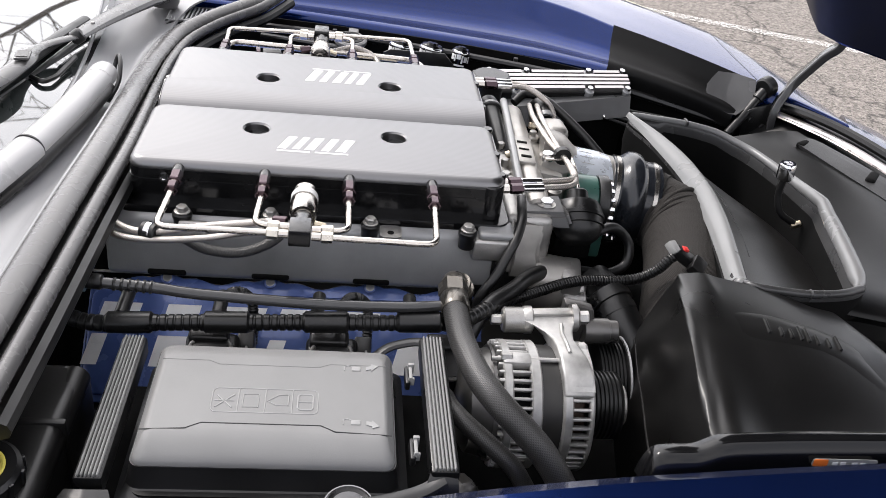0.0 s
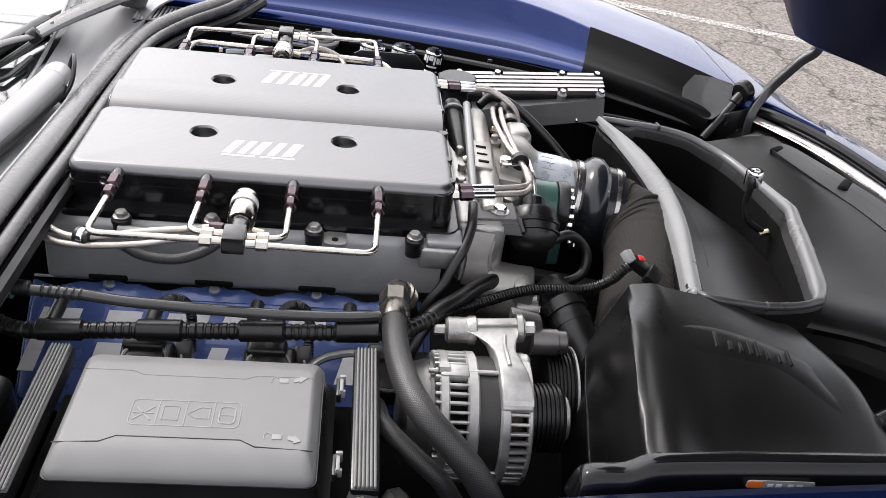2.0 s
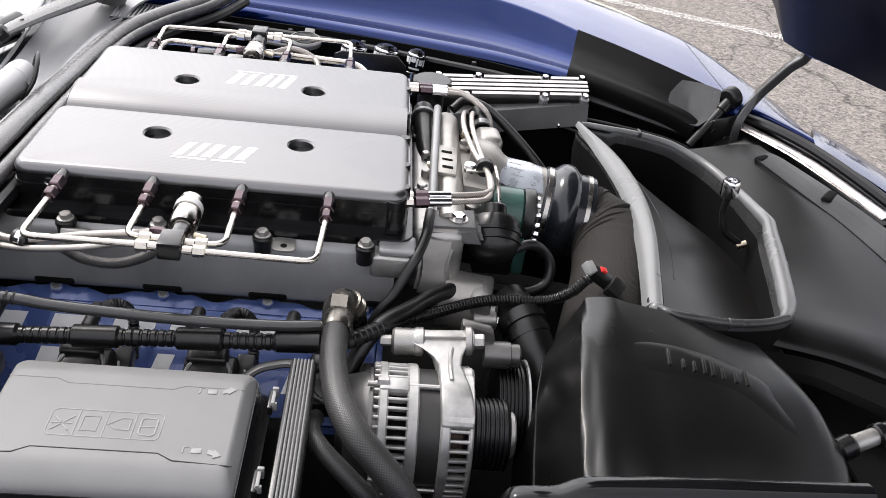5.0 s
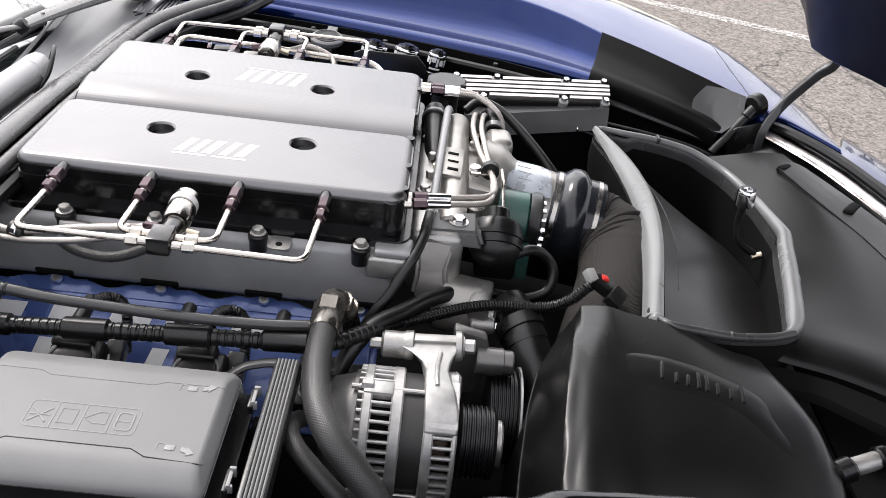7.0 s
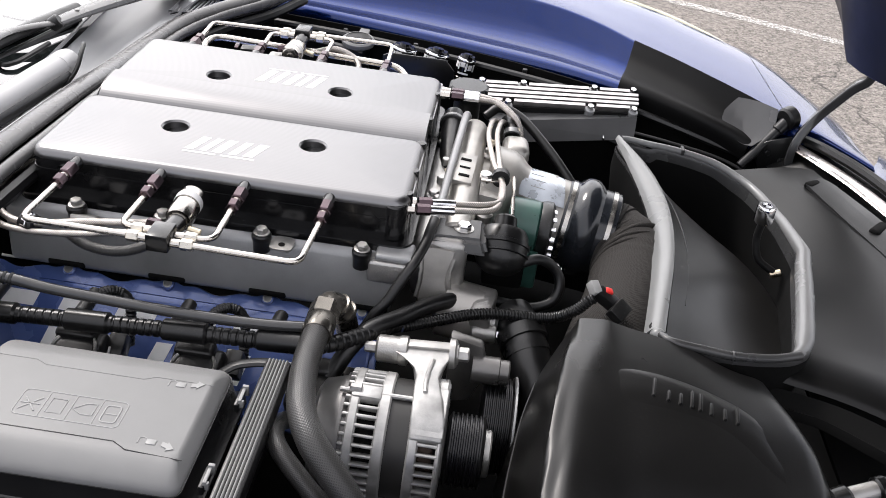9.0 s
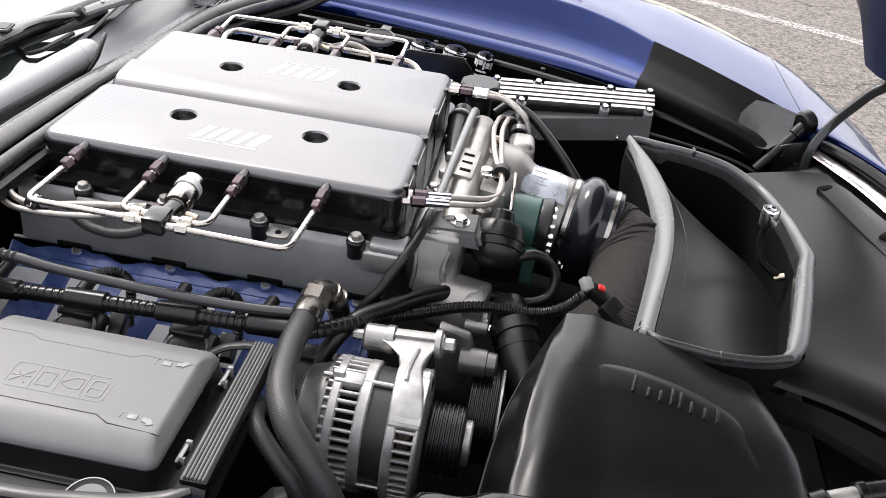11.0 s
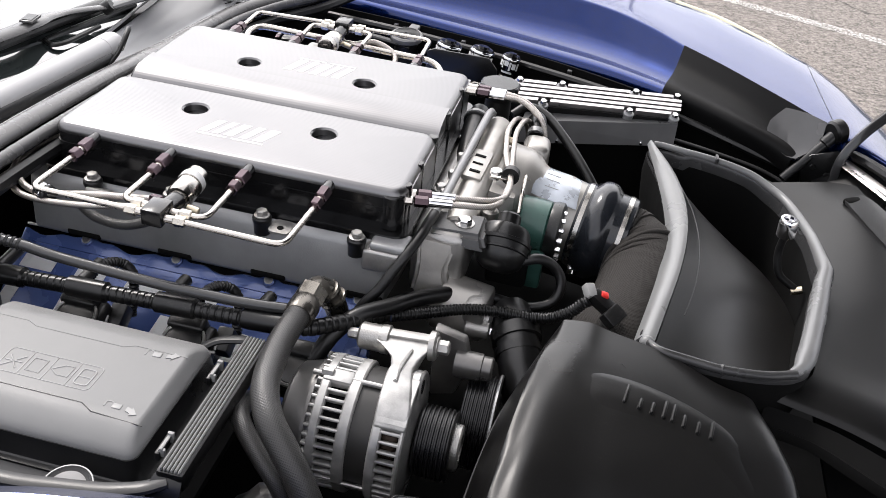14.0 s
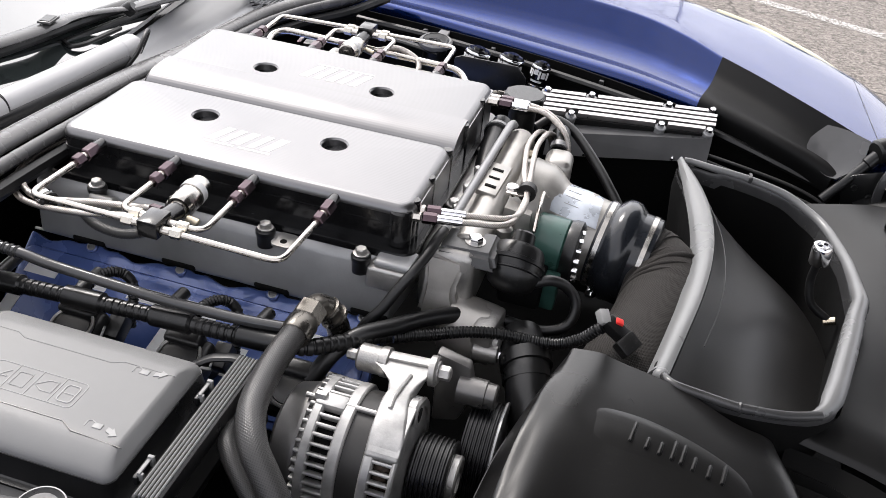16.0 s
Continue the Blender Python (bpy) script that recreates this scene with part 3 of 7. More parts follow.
part("nose_channel", sheet([[(0.905, 0.640, 0.755), (0.935, 0.545, 0.765), (0.97, 0.455, 0.770), (1.01, 0.365, 0.768), (1.06, 0.28, 0.76)], [(0.935, 0.660, 0.782), (0.968, 0.568, 0.795), (1.005, 0.488, 0.799), (1.047, 0.398, 0.795), (1.10, 0.305, 0.782)], [(0.958, 0.680, 0.798), (0.994, 0.605, 0.810), (1.040, 0.525, 0.812), (1.085, 0.435, 0.806), (1.145, 0.325, 0.788)]], 0.003), M_PLAST, car, "black channel under the nose strip")
part("seal_rail", sweep(spline([(0.955, 0.675, 0.81), (0.99, 0.60, 0.822), (1.035, 0.52, 0.824), (1.08, 0.43, 0.818), (1.14, 0.32, 0.80)], 0.01), 0.010, 8), M_RUB, car)


# trees beyond the lot, as the windscreen mirrors them
def far_trees():
    rg = random.Random(11)
    bm = bmesh.new()
    leaves = bmesh.new()
    for i in range(26):
        x, y, h = -24 + 2.6 * i + rg.uniform(-0.8, 0.8), 34 + rg.uniform(-2.5, 4), rg.uniform(3.5, 5.5)
        if i < 2:
            x, y, h = -0.7 + 1.7 * i, 15 + rg.uniform(-1, 1), rg.uniform(9.4, 10.2)
        sweep([(x, y, 0), (x + 0.1, y, h * 0.3), (x - 0.1, y + 0.1, h * 0.8)], (lambda q: 0.09 - 0.006 * q) if i < 2 else (lambda q: 0.20 - 0.02 * q), 7, bm=bm)
        for k in range(0 if i < 2 else 7):
            a, z0 = rg.uniform(0, 6.28), h * rg.uniform(0.3, 0.6)
            sweep([(x, y, z0), (x + 1.1 * math.cos(a), y + 1.1 * math.sin(a), z0 + 0.9), (x + 2.0 * math.cos(a), y + 2.0 * math.sin(a), z0 + 2.0)], lambda q: 0.08 - 0.02 * q, 5, bm=bm)
        if i < 2:
            for k in range(12):
                a, z0, s = rg.uniform(0, 6.28), h * rg.uniform(0.66, 0.98), rg.uniform(0.5, 1.0)
                p = Vector((x, y, z0))
                q = p + Vector((math.cos(a), math.sin(a), rg.uniform(0.2, 0.9))) * s * 1.2
                u = q + Vector((math.cos(a + rg.uniform(-0.7, 0.7)), math.sin(a + rg.uniform(-0.7, 0.7)), rg.uniform(0.1, 0.9))) * s
                sweep([p, q, u], lambda d: 0.024 - 0.008 * d, 3, bm=bm)
                for m in range(3):
                    w = q.lerp(u, rg.random())
                    sweep([w, w + Vector((rg.uniform(-1, 1), rg.uniform(-1, 1), rg.uniform(0, 1))) * 0.8], 0.008, 3, bm=bm)
            continue
        for k in range(420):
            a, u = rg.uniform(0, 6.28), rg.random()
            z = h * (0.28 + 0.74 * u)
            rad = h * 0.24 * math.sin(math.pi * min(1, 0.12 + 0.88 * u)) * rg.uniform(0.35, 1.05)
            c = Vector((x + rad * math.cos(a), y + rad * math.sin(a), z))
            s1, s2 = Vector((rg.uniform(-1, 1), rg.uniform(-1, 1), rg.uniform(-0.6, 0.6))) * 0.32, Vector((rg.uniform(-1, 1), rg.uniform(-1, 1), rg.uniform(-0.6, 0.6))) * 0.32
            leaves.faces.new([leaves.verts.new(c + q) for q in (s1, s2, -s1, -s2)])
    solo("tree_trunks", bm, surf("bark", (0.12, 0.09, 0.07), 0.9), "dark bare trunks of trees beyond the lot", "trees", kind="stuff")
    solo("tree_leaves", leaves, surf("leaves", (0.05, 0.085, 0.03), 0.7, var=0.4, scale=3), "loose green foliage of trees beyond the lot", "trees", kind="stuff", smooth=False)


far_trees()


# ---- intake lid ----
LX0, LX1 = -0.235, 0.272
lid = thing("intake_manifold", (0.02, 0.248, 0.845), "machined aluminium intake manifold lid with black anodised sides", "intake manifold")


def slab(x0, x1, y0, y1, r, z0, z1):
    q = round_rect(x0, x1, y0, y1, r)
    return loft([[(x, y, z0) for x, y in q], [(x, y, z1) for x, y in q]])


def capped(x0, x1, y0, y1, r, z0, z1, b, holes, hr):
    """A cap with a rounded top edge and round holes sunk in its top."""
    bm = bmesh.new()
    rings = []
    for i in range(7):
        a = radians(90 * i / 6)
        ins = b * (1 - math.cos(a))
        q = round_rect(x0 + ins, x1 - ins, y0 + ins, y1 - ins, max(0.003, r - ins))
        rings.append([bm.verts.new((x, y, z1 - b + b * math.sin(a))) for x, y in q])
    q = round_rect(x0, x1, y0, y1, r)
    rings.insert(0, [bm.verts.new((x, y, z0)) for x, y in q])
    for u, v in zip(rings, rings[1:]):
        for j in range(len(u)):
            bm.faces.new((u[j], u[(j + 1) % len(u)], v[(j + 1) % len(u)], v[j]))
    top = rings[-1]
    edges = [bm.edges.get((top[j], top[(j + 1) % len(top)])) for j in range(len(top))]
    n = 28
    for hx, hy in holes:
        prev = None
        for rr, dz in ((hr, 0), (hr - 0.0025, -0.0025), (hr - 0.004, -0.018), (hr - 0.009, -0.022)):
            ring = [bm.verts.new((hx + rr * math.cos(2 * math.pi * j / n), hy + rr * math.sin(2 * math.pi * j / n), z1 + dz)) for j in range(n)]
            for j in range(n):
                k = (j + 1) % n
                if prev:
                    bm.faces.new((prev[j], prev[k], ring[k], ring[j]))
                else:
                    edges.append(bm.edges.new((ring[j], ring[k])))
            prev = ring
        bm.faces.new(prev)
    bmesh.ops.triangle_fill(bm, use_beauty=True, edges=edges)
    return bm


HOLES = [(-0.078, 0.150), (0.119, 0.150), (-0.078, 0.345), (0.119, 0.345)]
part("lid_base", slab(LX0, LX1, 0.030, 0.468, 0.022, 0.852, 0.885), M_ANOD, lid, "black anodised lid side")
part("lid_side", slab(LX0 + 0.001, LX1 - 0.001, 0.031, 0.220, 0.022, 0.8845, 0.902), M_ANOD, lid)
part("lid_side", slab(LX0 + 0.001, LX1 - 0.001, 0.302, 0.467, 0.020, 0.8845, 0.902), M_ANOD, lid)
part("lid_top", capped(LX0 + 0.0005, LX1 - 0.0005, 0.0305, 0.220, 0.022, 0.8995, 0.913, 0.012, HOLES[:2], 0.020), M_LID, lid, "milled bare aluminium top with sunk bolt holes")
part("lid_top", capped(LX0 + 0.0005, LX1 - 0.0005, 0.298, 0.4675, 0.020, 0.8995, 0.913, 0.012, HOLES[2:], 0.020), M_LID, lid, "milled bare aluminium top with sunk bolt holes")
shoulder = [(0.312, 0.9133)] + [(0.296 - 0.060 * math.sin(a), 0.8873 + 0.026 * math.cos(a)) for a in (radians(9 * k) for k in range(11))]
part("valley", prism(shoulder + [(0.219, 0.8868), (0.217, 0.878), (0.312, 0.878)], LX0 + 0.004, LX1 - 0.004, "x"), M_LID, lid, "milled rounded shoulder down to a narrow valley")
part("shoulder_end", prism(shoulder + [(0.234, 0.8868), (0.234, 0.878), (0.312, 0.878)], LX0 + 0.0015, LX0 + 0.005, "x", 0.001), M_ANOD, lid)
for hx, hy in HOLES:
    part("socket_screw", lathe([(0, 0.0095), (0.006, 0.0095), (0.007, 0.0085), (0.007, 0.005), (0.003, 0.0045), (0.003, 0)], (hx, hy, 0.8905), (0, 0, 1), 18), M_ANOD, lid)

flange = round_rect(LX0 - 0.016, LX1 + 0.010, 0.014, 0.484, 0.02)
part("flange", loft([[(x, y, 0.842) for x, y in flange], [(x, y, 0.851) for x, y in flange], [(x * 0.997, y * 0.997 + 0.0007, 0.8535) for x, y in flange]]), M_ANOD, lid)


def lid_bolt(x, y, z):
    g = part("grommet", lathe([(-0.024, 0.0110), (-0.007, 0.0118), (-0.005, 0.0130), (0.0, 0.0130), (0.0020, 0.0115), (0.0020, 0.006)], (x, y, z - 0.008), (0, 0, 1), 24), M_RUB, lid, "black rubber isolator")
    bm = lathe([(0, 0.0105), (0.0015, 0.0105), (0.002, 0.009)], (x, y, z - 0.0055), (0, 0, 1), 20)
    hexa((x, y, z - 0.004), (x, y, z + 0.003), 0.0078, bm)
    part("bolt", bm, M_CAST, lid, "hex flange bolt")


for bx, by in ((-0.160, 0.0), (-0.046, 0.004), (0.087, -0.002), (0.220, -0.006), (-0.251, 0.039), (-0.251, 0.44), (0.295, 0.16), (0.295, 0.34), (-0.12, 0.496), (0.12, 0.496)):
    lid_bolt(bx, by, 0.861)
part("plug", lathe([(0, 0.006), (0.003, 0.006), (0.003, 0.0035), (0.001, 0.003), (0.001, 0)], (-0.188, 0.0315, 0.888), (0, -1, 0), 16), M_CHROME, lid)
part("end_face", slab(LX1 - 0.006, LX1 + 0.0008, 0.058, 0.216, 0.003, 0.853, 0.9035), M_LID, lid, "bare machined end face")
part("end_face", slab(LX1 - 0.006, LX1 + 0.0008, 0.296, 0.462, 0.003, 0.853, 0.9035), M_LID, lid, "bare machined end face")
# scalloped reliefs along the front end of the lid
for y in (0.060, 0.125, 0.212, 0.300, 0.400):
    part("relief", rod((LX1 - 0.0062, y, 0.853), (LX1 - 0.0062, y, 0.9110), 0.0080, 16, 0.001), M_ANOD, lid, "black machined relief")
part("relief", rod((LX1 - 0.018, 0.042, 0.853), (LX1 - 0.018, 0.042, 0.904), 0.016, 20, 0.002), M_ANOD, lid)

# white marks on the lid, plain slanted bars in place of a maker's mark
def marks(x0, y0, high, sgn):
    for u, w, lean in ((0.0, 0.012, 0.014), (0.020, 0.010, 0.014), (0.037, 0.013, 0.014), (0.060, 0.011, 0.014), (0.080, 0.014, 0.014)):
        q = [(x0 + sgn * (u + a), y0 + sgn * b) for a, b in ((0, 0), (w, 0), (w + lean, high), (lean, high))]
        part("lid_mark", prism(q, 0.9124, 0.91325 + 0.0004 * u), M_WHITE, lid, "white mark", False)
    for u, w in ((0.0, 0.045), (0.052, 0.046)):
        part("lid_mark", prism([(x0 + sgn * (u + a), y0 - sgn * b) for a, b in ((0, 0.004), (w, 0.004), (w, 0.0085), (0, 0.0085))], 0.9124, 0.91325), M_ETCH, lid, "small pale mark", False)


marks(-0.045, 0.089, 0.040, 1)
marks(0.088, 0.392, 0.048, -1)

# ---- manifold case under the lid ----
case = thing("supercharger_case", (0.02, 0.248, 0.74), "grey cast aluminium supercharger case with scalloped runners", "engine part")
prof = [(0.020, 0.846), (0.004, 0.838), (0.000, 0.815), (-0.003, 0.757), (0.006, 0.750), (0.09, 0.735), (0.25, 0.72), (0.41, 0.735), (0.49, 0.765), (0.498, 0.80), (0.49, 0.84), (0.475, 0.846)]
part("case_body", prism(prof, -0.262, 0.262, "x", 0.006, 3), M_CASTD, case)
for i in range(4):
    x = (i - 1.5) * 0.139 + 0.025
    # solid dark block paints the shade of a recess
    part("port_gap", box((x, -0.0005, 0.7600), (0.052, 0.008, 0.010), (0, 0, 0), 0.005, 3), M_DARK, case, "near-black block painting the shaded gap under the case")

part("mount_ear", box((0.255, 0.003, 0.826), (0.052, 0.03, 0.032), (0, 0, 0), 0.004, 3), M_CAST, case)
part("mount_ear", box((0.262, 0.012, 0.846), (0.050, 0.04, 0.010), (0, 0, 0), 0.004, 3), M_CASTD, case)
bm = prism(round_rect(0.100, 0.130, -0.020, 0.012, 0.008), 0.8425, 0.8455)
part("lift_tab", bm, M_CAST, case)
part("tab_hole", rod((0.115, -0.008, 0.8445), (0.115, -0.008, 0.8462), 0.0045, 14), M_DARK, case)
part("lift_tab", box((-0.145, -0.012, 0.838), (0.036, 0.018, 0.020), (-25, 0, 0), 0.003), M_CAST, case)

# ---- valve cover, near bank ----
vc = thing("valve_cover", (0.0, -0.06, 0.68), "blue painted valve cover with white letters blanked to bars", "engine part")


def bank(u, v, w):
    """Place on the bank's sloped face: u along, v down the slope, w proud of it."""
    a = radians(40)
    return Vector((u, 0.006 - v * math.cos(a) - w * math.sin(a), 0.746 - v * math.sin(a) + w * math.cos(a)))


def bank_prism(outline, w0, w1, bevel=0.0):
    bm = prism(outline, w0, w1, "z", bevel)
    for q in bm.verts:
        q.co = bank(q.co.x, q.co.y, q.co.z)
    return bm


edge = []
for i in range(61):
    u = -0.285 + 0.520 * i / 60
    k = ((u + 0.045) / 0.139) % 1.0
    edge.append((u, 0.003 + 0.004 * math.cos(k * 4 * math.pi) - 0.014 * max(0, math.cos(k * 2 * math.pi)) ** 4))
edge += [(0.246, 0.010), (0.255, 0.022), (0.257, 0.16), (0.245, 0.175), (-0.285, 0.175)]
part("cover_body", bank_prism(edge, -0.03, 0.0, 0.004), M_VCOV, vc, "blue painted cover with scalloped edge")
part("cover_top", bank_prism(round_rect(-0.28, 0.246, 0.020, 0.165, 0.014), 0.0, 0.006, 0.004), M_VCOV, vc)
for u in (-0.184, -0.045, 0.094, 0.225):
    part("cover_bolt", lathe([(0, 0.0085), (0.004, 0.0085), (0.005, 0.007), (0.005, 0.004), (0.002, 0.0035), (0.002, 0)], bank(u, 0.002, 0.0), bank(0, 0, 1) - bank(0, 0, 0), 16), M_VCOV, vc)
    bmr = lathe([(0, 0.0062), (0.0015, 0.0062), (0.0015, 0.0045), (0, 0.0045)], bank(u, 0.002, 0.0052), bank(0, 0, 1) - bank(0, 0, 0), 16)
    part("bolt_head", bmr, M_CASTD, vc)
for u, w, foot in ((-0.262, 0.050, 0.4), (-0.178, 0.044, 0.9), (-0.100, 0.054, 0.5), (-0.026, 0.062, 0.36), (0.060, 0.050, 0.8), (0.150, 0.060, 0.95)):
    part("letter_bar", bank_prism([(u, 0.040), (u + w, 0.040), (u + w * 0.90, 0.060), (u - w * 0.10, 0.060)], 0.0058, 0.0068), M_WHITE, vc, "white letter bar", False)
    part("letter_bar", bank_prism([(u - w * 0.22, 0.084), (u - w * 0.22 + w * foot, 0.084), (u - w * 0.42 + w * foot, 0.126), (u - w * 0.42, 0.126)], 0.0058, 0.0069), M_WHITE, vc, "white letter bar", False)
part("cover_edge", sweep(spline([bank(-0.285, -0.006, -0.006), bank(-0.1, -0.006, -0.006), bank(0.235, -0.006, -0.006)]), 0.002, 6), M_CAST, vc)

# ignition coils and leads on the cover
for i, u in enumerate((-0.105, 0.044, 0.193), 1):
    coil = thing("ignition_coil", bank(u, 0.12, 0.02), "black plastic ignition coil with grey ring on the valve cover", "ignition coil", "ignition coils")
    part("stalk", rod(bank(u, 0.12, 0.0), bank(u, 0.12, 0.07), 0.017, 18, 0.002), M_PLAST, coil)
    part("coil_body", box(bank(u, 0.128, 0.084), (0.066, 0.062, 0.036), (22, 0, 0), 0.008, 3), M_PLAST, coil)
    part("shoulder", box(bank(u - 0.004, 0.100, 0.096), (0.050, 0.024, 0.022), (22, 0, 0), 0.006, 3), M_PLASTG, coil)
    part("coil_ring", lathe([(0, 0.0285), (0.004, 0.0285), (0.006, 0.0265), (0.004, 0.0245), (0, 0.0245)], bank(u, 0.124, 0.105), (0, -0.35, 0.94), 30), M_CAST, coil, "grey metal ring")
    part("ring_cap", lathe([(0, 0.024), (0.003, 0.023), (0.004, 0.015), (0.003, 0)], bank(u, 0.124, 0.105), (0, -0.35, 0.94), 26), M_PLASTG, coil)
    part("plug_connector", box(bank(u + 0.040, 0.108, 0.070), (0.022, 0.034, 0.026), (30, 0, 0), 0.003), M_PLAST, coil)
    part("clip", box(bank(u + 0.034, 0.130, 0.106), (0.022, 0.004, 0.003), (22, 0, 10), 0.001), M_GREYMARK, coil)
    part("clip", box(bank(u + 0.044, 0.120, 0.108), (0.003, 0.014, 0.003), (22, 0, 10), 0.001), M_GREYMARK, coil)
    if i == 3:
        continue
    loop = spline([Vector((u + 0.010, -0.140, 0.790)), Vector((u + 0.012, -0.112, 0.797)), Vector((u + 0.026, -0.088, 0.793)), Vector((u + 0.044, -0.085, 0.775)), bank(u + 0.046, 0.10, 0.05)], 0.002)
    part("coil_lead", sweep(loop, lambda q: 0.0066 + 0.0009 * math.sin(q * 2 * math.pi / 0.0045), 10), M_PLAST, coil)

# breather pipe and wiring loom over the cover
pipe = thing("breather_pipe", (-0.04, -0.15, 0.82), "grey-black plastic breather pipe with quick connector", "pipe")
pp = spline([(-0.262, -0.153, 0.846), (-0.215, -0.152, 0.841), (-0.17, -0.150, 0.837), (-0.135, -0.15, 0.832), (-0.092, -0.15, 0.829), (0.022, -0.15, 0.824), (0.12, -0.146, 0.822), (0.186, -0.138, 0.822)], 0.004)
part("tube", sweep(pp, 0.0068, 14), M_PIPE, pipe)
part("connector", rod((-0.285, -0.154, 0.848), (-0.248, -0.153, 0.845), 0.013, 18, 0.002), M_PLASTG, pipe)
part("clip", lathe([(0, 0.0105), (0, 0.0135), (0.003, 0.0135), (0.003, 0.0105)], (-0.2475, -0.153, 0.845), (1, 0, -0.08), 18), M_GREEN, pipe, "green retaining clip")
part("collar", rod((-0.246, -0.153, 0.8448), (-0.226, -0.152, 0.843), 0.0095, 16, 0.002), M_PLAST, pipe)
part("connector_ring", lathe([(0, 0.0145), (0.004, 0.0155), (0.008, 0.0145)], (-0.282, -0.154, 0.8478), (1, 0, -0.08), 18), M_PLASTG, pipe)
for k in range(6):
    part("ring", lathe([(0, 0.0075), (0.0018, 0.0082), (0.0036, 0.0075)], pp[11 + k * 2], pp[12 + k * 2] - pp[11 + k * 2], 14), M_PLASTG, pipe)

loom = thing("wiring_loom", (-0.04, -0.15, 0.79), "black corrugated wiring loom over the valve cover", "wiring loom")
lp = spline([(-0.30, -0.135, 0.80), (-0.27, -0.146, 0.786), (-0.235, -0.150, 0.781), (-0.16, -0.15, 0.786), (-0.09, -0.15, 0.790), (0.04, -0.15, 0.797), (0.13, -0.15, 0.801), (0.195, -0.145, 0.802), (0.235, -0.11, 0.795), (0.28, -0.06, 0.785)], 0.0014)
part("conduit", sweep(lp, lambda q: 0.0092 + 0.0013 * (1 if (q / 0.0095) % 1 < 0.7 else 0), 12), M_PLAST, loom)
for x in (-0.20, -0.085, 0.035, 0.15):
    part("branch_sleeve", rod((x - 0.028, -0.15, 0.7940 + x * 0.055), (x + 0.028, -0.15, 0.7965 + x * 0.055), 0.0135, 18, 0.003), M_PLAST, loom)
    part("branch", rod((x - 0.012, -0.145, 0.80 + x * 0.055), (x - 0.010, -0.10, 0.80 + x * 0.03), 0.0085, 12, 0.002), M_PLAST, loom)

# ---- nitrous line set on the near side ----
def nitrous_set(at, mirror):
    """Four nozzles in the lid's side with bent tubes to one block, and a solenoid."""
    f = (lambda p: p) if not mirror else (lambda p: (p[0], 0.497 - p[1], p[2]))
    t = thing("nitrous_line_set", f(at), "bare steel nitrous tubes with brown anodised fittings and solenoid", "engine fitting", "nitrous line sets")
    S = 0.1118
    for i in range(4):
        x = (i - 1.5) * S
        bm = rod(f((x, 0.034, 0.9005)), f((x, 0.016, 0.9005)), 0.0085, 18, 0.001)
        n = part("nozzle", bm, M_ANOD, t, "dark anodised nozzle in the lid")
        part("hex_body", hexa(f((x, 0.018, 0.9005)), f((x, -0.006, 0.9005)), 0.0095), M_BRONZE, n, "brown anodised hex")
        part("hex_nut", hexa(f((x, -0.011, 0.9005)), f((x, -0.028, 0.9005)), 0.0086), M_BRONZE, n, "brown anodised flare nut")
        part("neck", rod(f((x, -0.005, 0.9005)), f((x, -0.012, 0.9005)), 0.0058), M_STEEL, n)
    z = 0.900
    part("tube", sweep(bend([f(p) for p in ((-1.5 * S, -0.026, z), (-1.5 * S - 0.004, -0.112, z - 0.001), (-0.028, -0.1155, z + 0.001))], 0.016), 0.0040, 12), M_STEEL, t)
    part("tube", sweep(bend([f(p) for p in ((1.5 * S, -0.026, z), (1.5 * S - 0.004, -0.122, z), (0.024, -0.1185, z))], 0.016), 0.0040, 12), M_STEEL, t)
    part("tube", sweep(bend([f(p) for p in ((-0.5 * S, -0.026, z), (-0.5 * S - 0.002, -0.095, z), (-0.028, -0.099, z))], 0.014), 0.0040, 12), M_STEEL, t)
    part("tube", sweep(bend([f(p) for p in ((0.5 * S, -0.026, z), (0.5 * S + 0.0, -0.101, z), (0.024, -0.103, z))], 0.014), 0.0040, 12), M_STEEL, t)
    part("block", box(f((-0.002, -0.112, 0.902)), (0.026, 0.034, 0.022), bevel=0.0015), M_ANOD, t, "black distribution block")
    for x, y, s in ((-0.028, -0.1155, -1), (-0.028, -0.099, -1), (0.024, -0.1185, 1), (0.024, -0.103, 1)):
        part("tube_nut", hexa(f((x - s * 0.001, y, z)), f((x + s * 0.014, y, z)), 0.0072), M_NUT, t, "pale nickel tube nut")
        part("tube_nut", rod(f((x - s * 0.012, y, z)), f((x - s * 0.001, y, z)), 0.0055), M_STEEL, t)
    sol = part("solenoid", lathe([(0, 0.010), (0.006, 0.0115), (0.006, 0.0155), (0.010, 0.0172), (0.034, 0.0172), (0.037, 0.0162), (0.037, 0.0172), (0.050, 0.0172), (0.056, 0.0150), (0.062, 0.0150), (0.064, 0.013), (0.064, 0.006), (0.068, 0.005)], f((-0.001, -0.066, 0.893)), (0, -1 if mirror else 1, 0.08), 28), M_SOLEN, t, "dull plated solenoid body")
    part("label_band", lathe([(0, 0.0176), (0.010, 0.0176)], f((-0.001, -0.028, 0.8962)), (0, -1 if mirror else 1, 0.08), 28), M_ETCH, sol, "pale printed label")
    part("base", rod(f((-0.001, -0.094, 0.897)), f((-0.001, -0.064, 0.893)), 0.0125, 20, 0.002), M_ANOD, sol)
    part("port", rod(f((0.012, -0.064, 0.886)), f((0.028, -0.064, 0.882)), 0.005, 12, 0.001), M_BRASS, sol)
